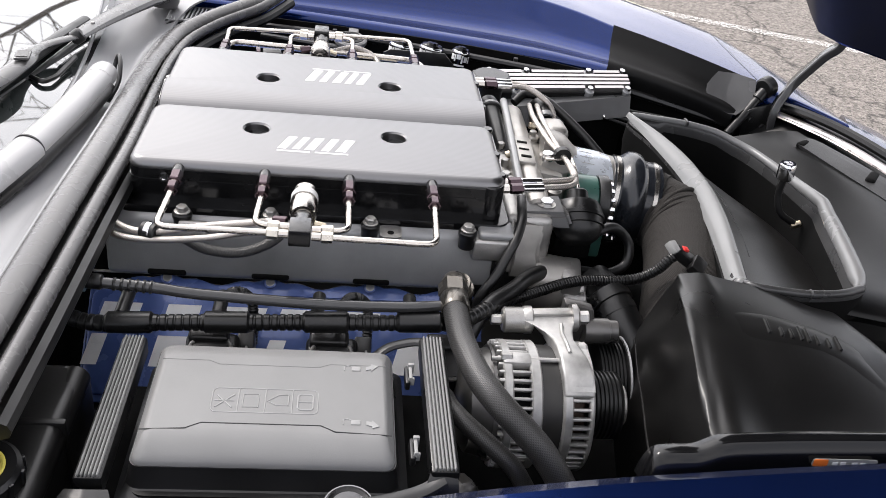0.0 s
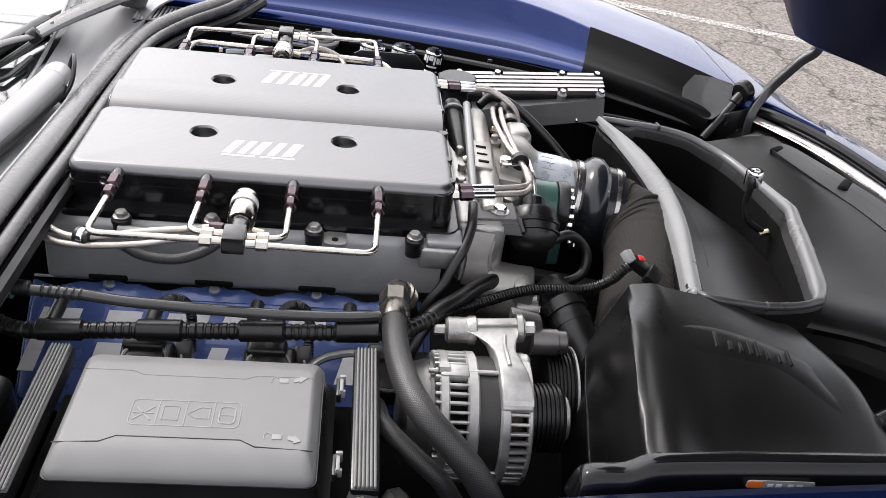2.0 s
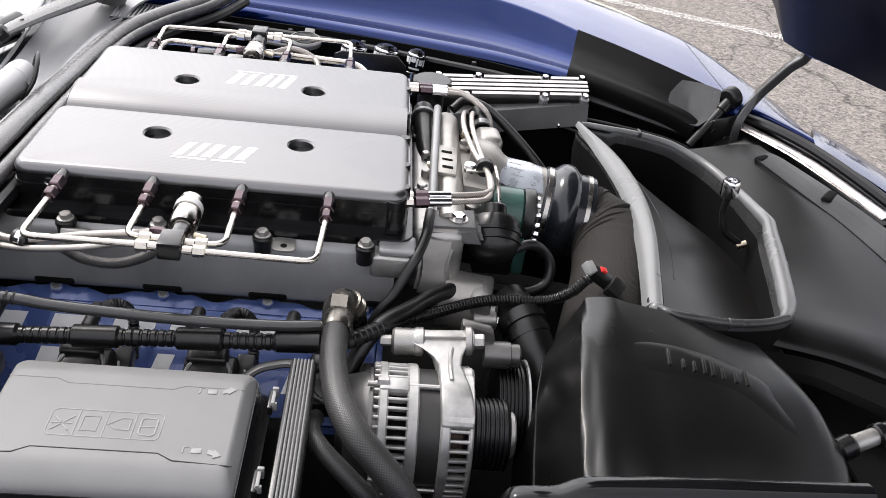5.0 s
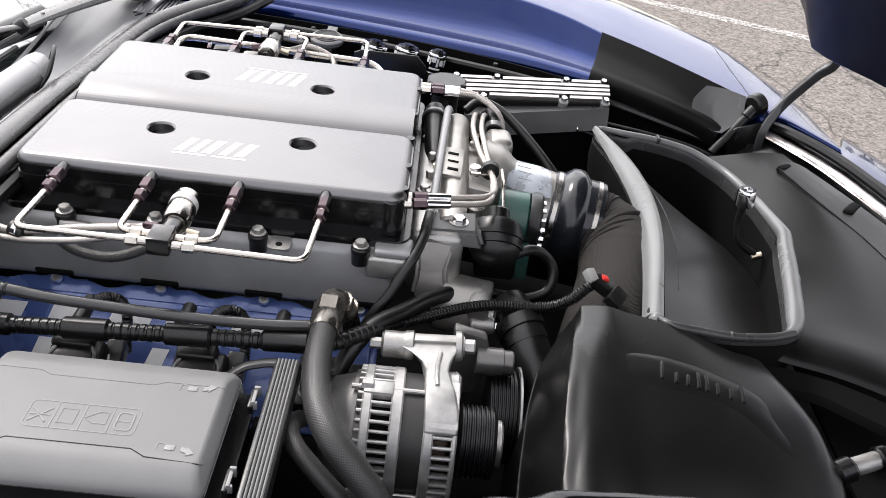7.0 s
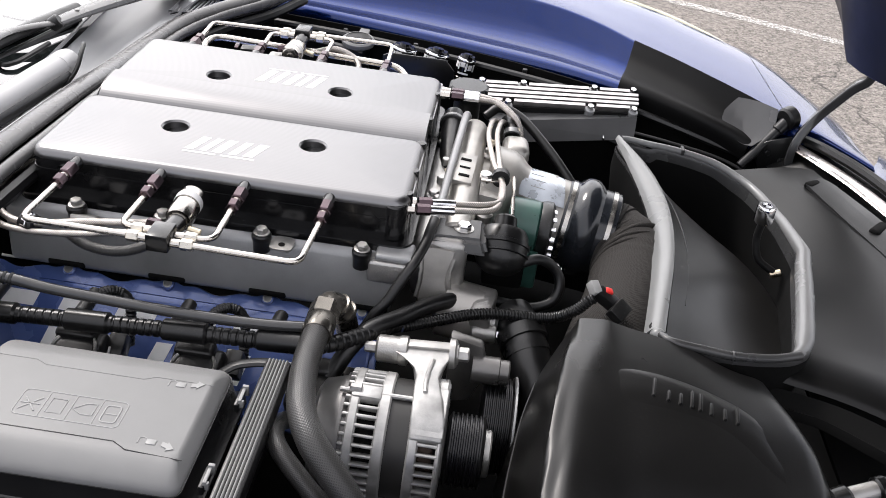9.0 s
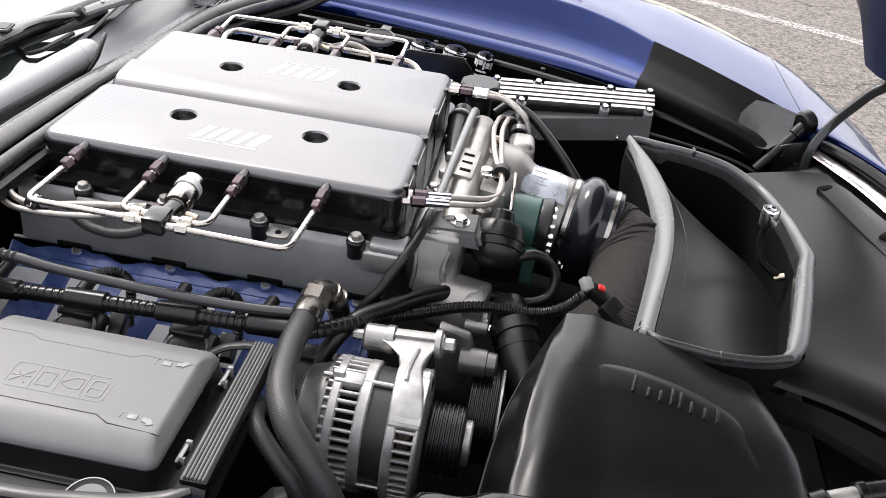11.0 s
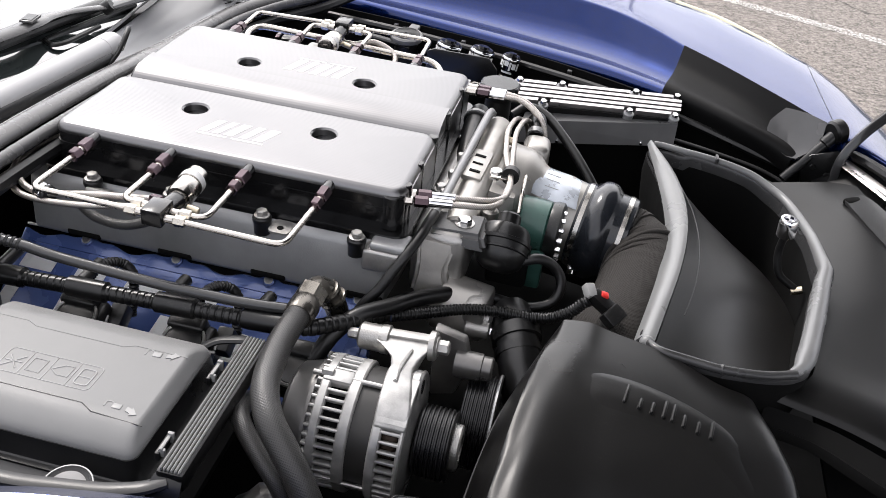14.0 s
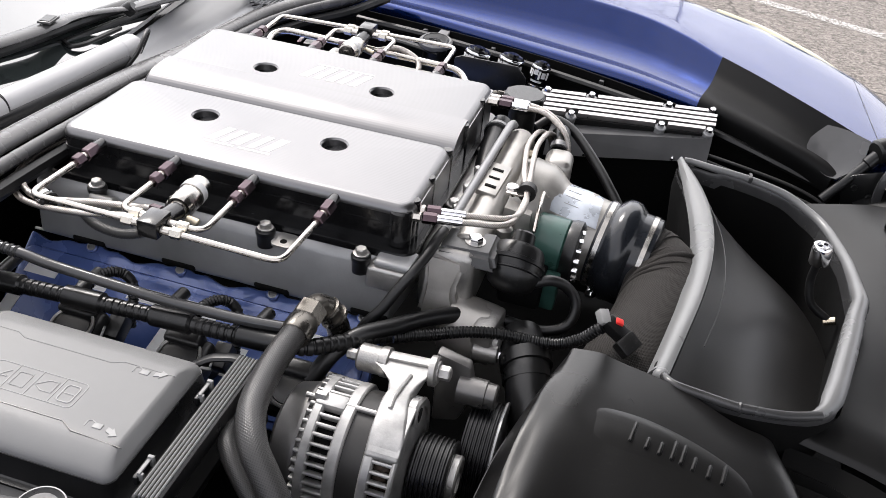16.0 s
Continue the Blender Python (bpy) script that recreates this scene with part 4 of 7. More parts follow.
    part("inlet", hexa(f((-0.020, -0.066, 0.888)), f((-0.038, -0.062, 0.886)), 0.0065), M_BRONZE, sol)
    return t


nitrous_set((0.0, -0.07, 0.88), False)
nitrous_set((0.0, -0.07, 0.88), True)

feed = thing("feed_hose", (-0.2, -0.03, 0.85), "steel-braided nitrous feed hose looped beside the lid", "hose")
part("hose", sweep(spline([(-0.250, 0.10, 0.86), (-0.256, 0.05, 0.870), (-0.257, 0.005, 0.873), (-0.247, -0.032, 0.868), (-0.225, -0.058, 0.864), (-0.188, -0.069, 0.864), (-0.12, -0.064, 0.874), (-0.06, -0.066, 0.884), (-0.038, -0.063, 0.886)], 0.004), 0.0045, 12), M_SBRAID, feed)
part("hose", sweep(spline([(-0.259, 0.10, 0.856), (-0.265, 0.05, 0.864), (-0.266, 0.005, 0.866), (-0.256, -0.038, 0.861), (-0.230, -0.067, 0.857), (-0.188, -0.078, 0.858), (-0.12, -0.080, 0.866), (-0.07, -0.078, 0.876), (-0.030, -0.092, 0.886)], 0.004), 0.0042, 12), M_SBRAID, feed)
part("hose_clamp", rod((-0.198, -0.062, 0.862), (-0.178, -0.070, 0.862), 0.0125, 18, 0.002), M_RUB, feed)
part("clamp_band", rod((-0.192, -0.0645, 0.862), (-0.184, -0.0677, 0.862), 0.0132, 18, 0.001), M_CHROME, feed)
part("hose", sweep(spline([(-0.15, -0.050, 0.845), (-0.12, -0.062, 0.838), (-0.08, -0.066, 0.838), (-0.045, -0.058, 0.848), (-0.02, -0.04, 0.862)], 0.004), 0.0068, 12), M_BRAID, feed, "black braided hose")


# ---- fuse box ----
fb = thing("fuse_box", (-0.01, -0.31, 0.70), "grey grained plastic fuse box with moulded pictograms on its lid", "fuse box")
FX0, FX1 = -0.158, 0.124
def lid_ring(ins_x0, ins_x1, y0, y1, r, z):
    return [(x, y, z) for x, y in round_rect(FX0 + ins_x0, FX1 - ins_x1, y0, y1, r)]


part("lid", loft([lid_ring(0.009, 0.011, -0.3965, -0.2130, 0.012, 0.7955), lid_ring(0.009, 0.011, -0.3965, -0.2130, 0.012, 0.7990), lid_ring(0.011, 0.013, -0.3945, -0.2150, 0.012, 0.8035), lid_ring(0.014, 0.016, -0.3895, -0.2200, 0.012, 0.8080),
                  lid_ring(0.016, 0.018, -0.3820, -0.2290, 0.011, 0.8125), lid_ring(0.018, 0.020, -0.3735, -0.2380, 0.010, 0.8160), lid_ring(0.020, 0.022, -0.3665, -0.2440, 0.010, 0.8180), lid_ring(0.022, 0.024, -0.3615, -0.2490, 0.009, 0.8185)]), M_FUSE, fb, "grey grained lid with rounded edges")
# same plastic as the lid; near-black stands for its darker reflection
part("lid_rim", loft([lid_ring(-0.004, -0.004, -0.424, -0.205, 0.014, 0.760), lid_ring(-0.004, -0.004, -0.424, -0.205, 0.014, 0.7665), lid_ring(0.001, 0.002, -0.414, -0.2080, 0.014, 0.7690), lid_ring(0.004, 0.006, -0.4040, -0.2100, 0.014, 0.7740),
                      lid_ring(0.007, 0.009, -0.3985, -0.2120, 0.013, 0.7900), lid_ring(0.008, 0.010, -0.3975, -0.2125, 0.012, 0.7975)]), M_PLASTG, fb, "skirt of the lid, its darker reflection put into near-black")
part("body", slab(FX0 + 0.01, FX1 - 0.01, -0.412, -0.214, 0.014, 0.62, 0.773), M_PLAST, fb)
zt = 0.8185
# near-black slabs added to fill the gaps beside the lid with shade
part("gap_shade", box((-0.172, -0.31, 0.722), (0.030, 0.22, 0.012), bevel=0.002), M_DARK, fb)
part("gap_shade", box((0.141, -0.31, 0.722), (0.036, 0.22, 0.012), bevel=0.002), M_DARK, fb)
part("groove", sweep([(FX0 + 0.014, -0.3660, 0.8172), (-0.100, -0.3640, zt), (-0.085, -0.3555, zt), (0.035, -0.3555, zt), (0.050, -0.3640, zt), (0.108, -0.3660, 0.8172)], 0.0007, 6), M_PLAST, fb)
part("groove", sweep([(FX0 + 0.018, -0.257, 0.8184), (-0.090, -0.257, zt), (-0.078, -0.263, zt), (0.030, -0.263, zt), (0.042, -0.257, zt), (0.104, -0.257, 0.8184)], 0.0006, 6), M_FUSE, fb)
icon = part("pictogram_frame", sweep([(x, y, zt) for x, y in round_rect(-0.079, 0.031, -0.339, -0.302, 0.006)], 0.0007, 6, closed=True), M_GREYMARK, fb, "raised pictogram frame")
for x in (-0.052, -0.024, 0.004):
    part("divider", rod((x, -0.339, zt), (x, -0.302, zt), 0.0007, 6), M_GREYMARK, icon)
for a, b in (((-0.075, -0.332), (-0.056, -0.312)), ((-0.058, -0.332), (-0.074, -0.314)), ((-0.076, -0.322), (-0.056, -0.322))):
    part("stroke", rod((*a, zt), (*b, zt), 0.0010, 6), M_GREYMARK, icon)
part("stroke", sweep([(x, y, zt) for x, y in ((-0.047, -0.331), (-0.031, -0.331), (-0.031, -0.311), (-0.047, -0.311))], 0.0008, 6, closed=True), M_GREYMARK, icon)
part("stroke", sweep([(x, y, zt) for x, y in ((-0.022, -0.321), (-0.010, -0.311), (0.0, -0.311), (0.0, -0.327), (-0.012, -0.327))], 0.0009, 6, closed=True), M_GREYMARK, icon)
part("stroke", sweep([(x, y, zt) for x, y in round_rect(0.010, 0.026, -0.333, -0.309, 0.004)], 0.0010, 6, closed=True), M_GREYMARK, icon)
part("stroke", rod((0.010, -0.321, zt), (0.026, -0.321, zt), 0.0009, 6), M_GREYMARK, icon)
for y, s in ((-0.264, 1), (-0.350, -1)):
    q = [(0.082, y - 0.0025), (0.088, y - 0.0025), (0.088, y - 0.0055), (0.0955, y + 0.0005), (0.088, y + 0.0065), (0.088, y + 0.0035), (0.082, y + 0.0035)]
    part("arrow", prism([(x, y + (v - y) + s * (x - 0.08) * 0.35) for x, v in q], zt - 0.0005, zt + 0.0010), M_GREYMARK, fb, "pale moulded arrow")
    part("padlock", box((0.071, y + 0.0005, zt), (0.010, 0.007, 0.0018), bevel=0.0004), M_GREYMARK, fb)
    part("shackle", sweep([(x, v, zt) for x, v in ((0.066, y + 0.004), (0.062, y + 0.006), (0.058, y + 0.004), (0.058, y - 0.003))], 0.0008, 6), M_GREYMARK, fb)
for y in (-0.250, -0.368):
    c = part("clip", box((FX1 + 0.007, y, 0.797), (0.006, 0.030, 0.012), bevel=0.002), M_PLASTG, fb)
    part("clip_hook", box((FX1 + 0.011, y + 0.010, 0.803), (0.007, 0.004, 0.014), bevel=0.001), M_GREYMARK, c)
    part("clip_hook", box((FX1 + 0.011, y - 0.010, 0.801), (0.007, 0.004, 0.010), bevel=0.001), M_GREYMARK, c)
    part("clip_hook", box((FX1 + 0.010, y, 0.806), (0.004, 0.024, 0.003), bevel=0.001), M_GREYMARK, c)


def ribbed_strip(x, y0, y1, z, wide):
    t = thing("ribbed_trim", (x, (y0 + y1) / 2, z - 0.02), "ribbed grey plastic trim beside the fuse box", "trim", "ribbed trims")
    part("base", box((x, (y0 + y1) / 2, z - 0.012), (wide + 0.006, y1 - y0 + 0.004, 0.024), bevel=0.004), M_PLAST, t)
    n = 6
    for i in range(n):
        u = x - wide / 2 + wide * (i + 0.5) / n
        part("rib", box((u, (y0 + y1) / 2, z + 0.001), (wide / n * 0.62, y1 - y0, 0.005), bevel=0.0012, seg=1), M_FUSE, t)
    return t


rt = ribbed_strip(-0.181, -0.420, -0.205, 0.806, 0.022)
rt2 = ribbed_strip(0.161, -0.412, -0.198, 0.816, 0.0235)
part("foot", sheet([[(0.147, -0.408, 0.812), (0.160, -0.410, 0.8125), (0.173, -0.408, 0.811)], [(0.142, -0.420, 0.803), (0.160, -0.422, 0.804), (0.175, -0.420, 0.802)], [(0.140, -0.428, 0.785), (0.160, -0.430, 0.785), (0.176, -0.428, 0.785)]], 0.004), M_PLASTG, rt2)
part("cross_bar", sweep(bend([(0.160, -0.414, 0.806), (0.140, -0.424, 0.799), (0.105, -0.436, 0.797), (0.02, -0.447, 0.792), (-0.12, -0.452, 0.788)], 0.015), 0.009, 10, flat=0.5), M_PLASTG, rt2, "grey-black cross bar")
part("foot", sheet([[(-0.20, -0.43, 0.80), (-0.181, -0.434, 0.804), (-0.16, -0.43, 0.80)], [(-0.21, -0.455, 0.795), (-0.181, -0.46, 0.80), (-0.15, -0.455, 0.795)], [(-0.22, -0.475, 0.775), (-0.181, -0.48, 0.785), (-0.14, -0.475, 0.775)]], 0.004), M_PLASTG, rt)
part("arm", sweep(bend([(0.160, -0.197, 0.808), (0.140, -0.188, 0.802), (0.110, -0.195, 0.798), (0.095, -0.205, 0.790)], 0.01), 0.007, 8, flat=0.6), M_PLASTG, rt2)
knob = thing("locking_knob", (0.066, -0.436, 0.78), "black round knob with a pale ring on its rim", "knob")
part("body", lathe([(0, 0.024), (0.010, 0.026), (0.014, 0.0255), (0.016, 0.022), (0.014, 0.018), (0.014, 0)], (0.066, -0.438, 0.779), (0, -0.1, 1), 32), M_PLAST, knob)
part("rim_ring", lathe([(0, 0.0235), (0.0010, 0.0240), (0.0010, 0.0252), (0, 0.0256)], (0.066, -0.4394, 0.7930), (0, -0.1, 1), 32), M_COWL, knob, "pale ring on the rim")
foil = thing("foil_wrapped_fitting", (0.215, -0.335, 0.70), "dull metal wrap round a hose end", "fitting")
wrap = lathe([(0, 0.012), (0.004, 0.020), (0.018, 0.023), (0.034, 0.021), (0.048, 0.023), (0.060, 0.016), (0.062, 0.008)], (0.176, -0.315, 0.655), (0.6, 0.45, 0.35), 26)
rg = random.Random(9)
for v in wrap.verts:
    v.co += Vector((rg.uniform(-1, 1), rg.uniform(-1, 1), rg.uniform(-1, 1))) * 0.0012 - Vector((0, 0, 0.018))
part("wrap", wrap, M_REAR, foil)
part("stub", rod((0.172, -0.320, 0.652), (0.150, -0.335, 0.640), 0.012, 16, 0.002), M_RUB, foil)

# ---- coolant tank ----
tank = thing("coolant_tank", (-0.30, -0.33, 0.7), "black moulded coolant tank with yellow-marked cap", "coolant tank")
tp = [(-0.48, 0.62), (-0.48, 0.785), (-0.46, 0.800), (-0.36, 0.806), (-0.26, 0.802), (-0.238, 0.79), (-0.232, 0.62)]
part("body", prism(tp, -0.46, -0.222, "x", 0.014, 4), M_ROTO, tank)
part("seam", prism([(-0.465, 0.70), (-0.465, 0.712), (-0.225, 0.712), (-0.225, 0.70)], -0.46, -0.212, "x", 0.003), M_ROTO, tank)
part("shoulder", rod((-0.238, -0.46, 0.786), (-0.236, -0.25, 0.786), 0.017, 16, 0.006), M_ROTO, tank)
part("rib", prism([(-0.352, 0.62), (-0.352, 0.808), (-0.344, 0.8085), (-0.344, 0.62)], -0.45, -0.219, "x", 0.002), M_ROTO, tank)
cap = part("cap", lathe([(0, 0.034), (0.004, 0.036), (0.020, 0.036), (0.024, 0.032), (0.022, 0.02), (0.022, 0)], (-0.272, -0.425, 0.800), (0, -0.15, 1), 36), M_PLAST, tank, "black screw cap")
part("cap_ring", lathe([(0, 0.0225), (0.001, 0.0225), (0.001, 0.0205), (0, 0.0205)], (-0.272, -0.428, 0.8235), (0, -0.15, 1), 30), M_YELLOW, cap, "yellow printed ring")
for dx in (-0.006, 0.006):
    part("cap_print", box((-0.272 + dx, -0.428, 0.8245), (0.004, 0.018, 0.0008), (-8, 0, 15), 0), M_YELLOW, cap)
for k in range(12):
    a = 2 * math.pi * k / 12
    part("grip", box((-0.272 + 0.0355 * math.cos(a), -0.4265 + 0.0355 * math.sin(a), 0.811), (0.006, 0.006, 0.016), (-8, 0, math.degrees(a)), 0.002), M_PLAST, cap)

# ---- alternator ----
AY, AZ = -0.200, 0.7205
alt = thing("alternator", (0.30, AY, AZ), "bare cast aluminium alternator with slotted housings and black stator", "alternator")
AX = Vector((1, 0, 0))


def slotted(x0, x1, r, n, slot, name, left, right, tip):
    """A housing ring with real slots: solid rims joined by bars that run out as fins."""
    bm = bmesh.new()
    for a, b in ((x0, x0 + left), (x1 - right, x1)):
        lathe([(0, r - 0.010), (0, r - 0.002), (0.002, r), (b - a - 0.002, r), (b - a, r - 0.002), (b - a, r - 0.010), (0, r - 0.010)], (a, AY, AZ), AX, 64, bm)
    part(name, bm, M_ALT, alt, "cast aluminium slotted housing")
    for i in range(n):
        a = 2 * math.pi * (i + 0.5) / n
        part("fin", box(((x0 - tip + x1) / 2 - 0.001, AY + (r - 0.0056) * math.cos(a), AZ + (r - 0.0056) * math.sin(a)), (x1 - x0 + tip - 0.003, 0.010, 2 * math.pi * r / n * slot), (math.degrees(a), 0, 0), 0.0018, 2), M_ALT, alt)


slotted(0.248, 0.295, 0.0800, 44, 0.36, "rear_housing", 0.012, 0.014, 0.006)
slotted(0.320, 0.358, 0.0815, 44, 0.36, "front_housing", 0.012, 0.006, 0.0)
for x0, x1, r, a0, a1 in ((0.322, 0.358, 0.0835, 84, 128),):
    ring = []
    for k in range(9):
        a = radians(a0 + (a1 - a0) * k / 8)
        c, s = math.cos(a), math.sin(a)
        ring.append([(x, AY + q * c, AZ + q * s) for x, q in ((x0, r - 0.012), (x0, r - 0.001), (x0 + 0.001, r), (x1 - 0.001, r), (x1, r - 0.001), (x1, r - 0.012))])
    part("saddle", loft(ring), M_ALT, alt, "solid cast saddle")
part("stator", lathe([(0, 0.0745), (0.034, 0.0745)], (0.290, AY, AZ), AX, 48), M_STATOR, alt, "black laminated stator")
part("core", lathe([(0, 0.0675), (0.100, 0.0675)], (0.252, AY, AZ), AX, 36), M_DARK, alt)
part("winding", lathe([(0, 0.0675), (0.006, 0.0690), (0.018, 0.0690), (0.022, 0.0670)], (0.328, AY, AZ), AX, 36), surf("lacquered_copper", (0.03, 0.018, 0.012), 0.4, 0.6, 0.5, 120, 0.6, 220, dist=0.002), alt)
part("rear_cover", lathe([(-0.004, 0.030), (0, 0.052), (0.006, 0.062), (0.024, 0.067), (0.030, 0.069), (0.042, 0.069)], (0.206, AY, AZ), AX, 40), M_REAR, alt, "dull pressed-metal rear cover")
part("cover_seam", lathe([(0, 0.066), (0.0, 0.0725), (0.004, 0.0725), (0.004, 0.066)], (0.238, AY, AZ), AX, 40), M_REAR, alt)
part("front_plate", lathe([(0, 0.070), (0.004, 0.058), (0.006, 0.03), (0.008, 0.02)], (0.3555, AY, AZ), AX, 36), M_ALT, alt)
for a, r in ((96, 0.0775), (195, 0.0775), (-20, 0.0775)):
    y, z = AY + r * math.cos(radians(a)), AZ + r * math.sin(radians(a))
    part("through_bolt", rod((0.235, y, z), (0.35, y, z), 0.0032, 10), M_CAST, alt)
for x, a in ((0.256, 96),):
    y, z = AY + 0.079 * math.cos(radians(a)), AZ + 0.079 * math.sin(radians(a))
    part("lug", box((x + 0.01, y, z - 0.004), (0.036, 0.020, 0.014), (a - 90, 0, 0), 0.004), M_ALT, alt)
    part("lug_bolt", hexa((x - 0.010, y, z + 0.002), (x + 0.004, y, z + 0.002), 0.006), M_CAST, alt)
pul = part("pulley", lathe([(0, 0.036)] + [q for k in range(7) for q in ((0.004 + k * 0.0055, 0.0430), (0.0058 + k * 0.0055, 0.0430), (0.0068 + k * 0.0055, 0.0400), (0.0085 + k * 0.0055, 0.0400))] + [(0.043, 0.043), (0.045, 0.041), (0.045, 0.02)], (0.362, AY, AZ + 0.002), AX, 44), M_RUB, alt, "black ribbed pulley and belt")
part("hub", lathe([(0, 0.028), (0.008, 0.028), (0.010, 0.026), (0.010, 0.016), (0.004, 0.013), (0.004, 0)], (0.406, AY, AZ + 0.002), AX, 30), M_CAST, pul, "dull metal hub cap")

brk = thing("alternator_bracket", (0.31, -0.12, 0.785), "cast aluminium alternator bracket with through bolt", "bracket")
bm = rod((0.262, -0.114, 0.787), (0.300, -0.115, 0.789), 0.017, 24, 0.003)
rod((0.300, -0.115, 0.790), (0.356, -0.116, 0.798), 0.008, 16, 0.001, bm)
part("boss", bm, M_CAST, brk)
part("boss", lathe([(0, 0.010), (0.0, 0.0185), (0.007, 0.0185), (0.009, 0.016)], (0.352, -0.117, 0.797), (1, 0, 0.08), 24), M_CAST, brk)
part("boss", lathe([(0, 0.0165), (0.004, 0.0185), (0.012, 0.0185), (0.014, 0.015)], (0.288, -0.1145, 0.7885), (1, 0, 0.05), 24), M_CAST, brk)
part("nut", hexa((0.247, -0.1135, 0.786), (0.262, -0.114, 0.787), 0.007), M_CAST, brk)
part("bolt", hexa((0.361, -0.117, 0.7975), (0.376, -0.1175, 0.799), 0.0090), M_CAST, brk)
part("washer", rod((0.359, -0.117, 0.7975), (0.363, -0.117, 0.7978), 0.013, 20, 0.0008), M_CAST, brk)
def over(y, r):
    return AZ + math.sqrt(r * r - (y - AY) ** 2)


bm = loft([[(0.276, -0.124, 0.797), (0.354, -0.124, 0.803), (0.354, -0.105, 0.806), (0.276, -0.105, 0.801)],
           [(0.296, -0.138, 0.798), (0.353, -0.138, 0.802), (0.353, -0.122, 0.796), (0.296, -0.122, 0.793)],
           [(0.312, -0.154, 0.799), (0.347, -0.154, 0.802), (0.347, -0.142, 0.785), (0.312, -0.142, 0.785)],
           [(0.317, -0.172, 0.803), (0.344, -0.172, 0.804), (0.344, -0.166, 0.780), (0.317, -0.166, 0.780)],
           [(0.317, -0.190, over(-0.190, 0.0885)), (0.347, -0.190, over(-0.190, 0.0880)), (0.347, -0.188, 0.780), (0.317, -0.188, 0.780)],
           [(0.318, -0.212, over(-0.212, 0.0875)), (0.353, -0.212, over(-0.212, 0.0870)), (0.353, -0.206, 0.778), (0.318, -0.206, 0.778)],
           [(0.319, -0.236, over(-0.236, 0.0860)), (0.358, -0.236, over(-0.236, 0.0860)), (0.358, -0.226, 0.772), (0.319, -0.226, 0.772)],
           [(0.320, -0.256, over(-0.256, 0.0830)), (0.358, -0.256, over(-0.256, 0.0830)), (0.358, -0.244, 0.762), (0.320, -0.244, 0.762)]])
bmesh.ops.recalc_face_normals(bm, faces=bm.faces)
bmesh.ops.bevel(bm, geom=[e for e in bm.edges if len(e.link_faces) == 2 and e.calc_face_angle(0) > 0.7], offset=0.0035, segments=3, affect="EDGES", profile=0.5)
part("arm", bm, M_ALT, brk, "cast arm running into the front housing")
part("arm_rib", sweep(spline([(0.334, -0.140, 0.802), (0.331, -0.160, 0.803), (0.330, -0.185, 0.8085), (0.331, -0.205, 0.8080)], 0.004), 0.0028, 8), M_ALT, brk)
part("ear", rod((0.346, -0.184, 0.788), (0.360, -0.184, 0.789), 0.0165, 26, 0.003), M_ALT, brk, "round cast ear")
part("ear_bore", rod((0.3592, -0.184, 0.789), (0.3606, -0.184, 0.789), 0.0085, 20), M_DARK, brk)
part("web", prism([(0.262, 0.801), (0.352, 0.8075), (0.352, 0.803), (0.262, 0.796)], -0.122, -0.108, "y", 0.0015), M_CAST, brk)

# belt drive behind
drive = thing("belt_drive", (0.42, -0.09, 0.70), "dark ribbed belt and grooved pulleys at the engine front", "engine part")
part("idler", lathe([(0, 0.014), (0.0, 0.018), (0.034, 0.018), (0.036, 0.014), (0.036, 0.012)], (0.382, -0.090, 0.757), AX, 30), M_REAR, drive, "cast idler")
part("idler_cap", lathe([(0, 0.016), (0.026, 0.016), (0.028, 0.014), (0.028, 0)], (0.402, -0.090, 0.757), AX, 28), M_REAR, drive, "bright idler cap")
part("big_pulley", lathe([(0, 0.05)] + [q for k in range(7) for q in ((0.002 + k * 0.005, 0.062), (0.0035 + k * 0.005, 0.062), (0.0045 + k * 0.005, 0.059), (0.006 + k * 0.005, 0.059))] + [(0.038, 0.064), (0.040, 0.064), (0.040, 0.03)], (0.402, -0.105, 0.680), AX, 48), M_RUB, drive, "black ribbed pulley")
part("pulley_rim", lathe([(0, 0.060), (0, 0.0655), (0.0025, 0.0660), (0.0035, 0.0640), (0.0035, 0.060)], (0.4415, -0.105, 0.680), AX, 56), M_CASTD, drive, "worn bright pulley rim")
part("tensioner", prism([(0.350, 0.800), (0.392, 0.790), (0.402, 0.750), (0.385, 0.700), (0.352, 0.690)], -0.088, -0.070, "y", 0.004), M_REAR, drive, "dark cast bracket behind")
part("stud", hexa((0.408, 0.012, 0.738), (0.428, 0.012, 0.738), 0.008), M_CHROME, drive)
part("stud_collar", rod((0.375, 0.01, 0.738), (0.410, 0.012, 0.738), 0.014, 18, 0.002), M_CAST, drive)

# ---- braided hoses ----
bh = thing("braided_hose", (0.21, -0.25, 0.82), "thick black braided hose with grey swivel fitting", "hose", "braided hoses")
h1 = spline([(0.193, -0.128, 0.822), (0.193, -0.160, 0.825), (0.195, -0.218, 0.828), (0.206, -0.281, 0.831), (0.226, -0.321, 0.825), (0.250, -0.343, 0.811), (0.275, -0.362, 0.79), (0.30, -0.38, 0.755), (0.32, -0.39, 0.70)], 0.004)
part("hose", sweep(h1, 0.0155, 24), M_BRAID, bh)
part("swivel", lathe([(0, 0.0175), (0.004, 0.019), (0.026, 0.019), (0.030, 0.0175)], (0.1935, -0.122, 0.8225), (0, -1, 0.02), 24), M_FITTING, bh, "grey swivel collar")
part("hex", hexa((0.1945, -0.096, 0.827), (0.1935, -0.122, 0.8225), 0.0195), M_FITTING, bh, "grey hex nut")
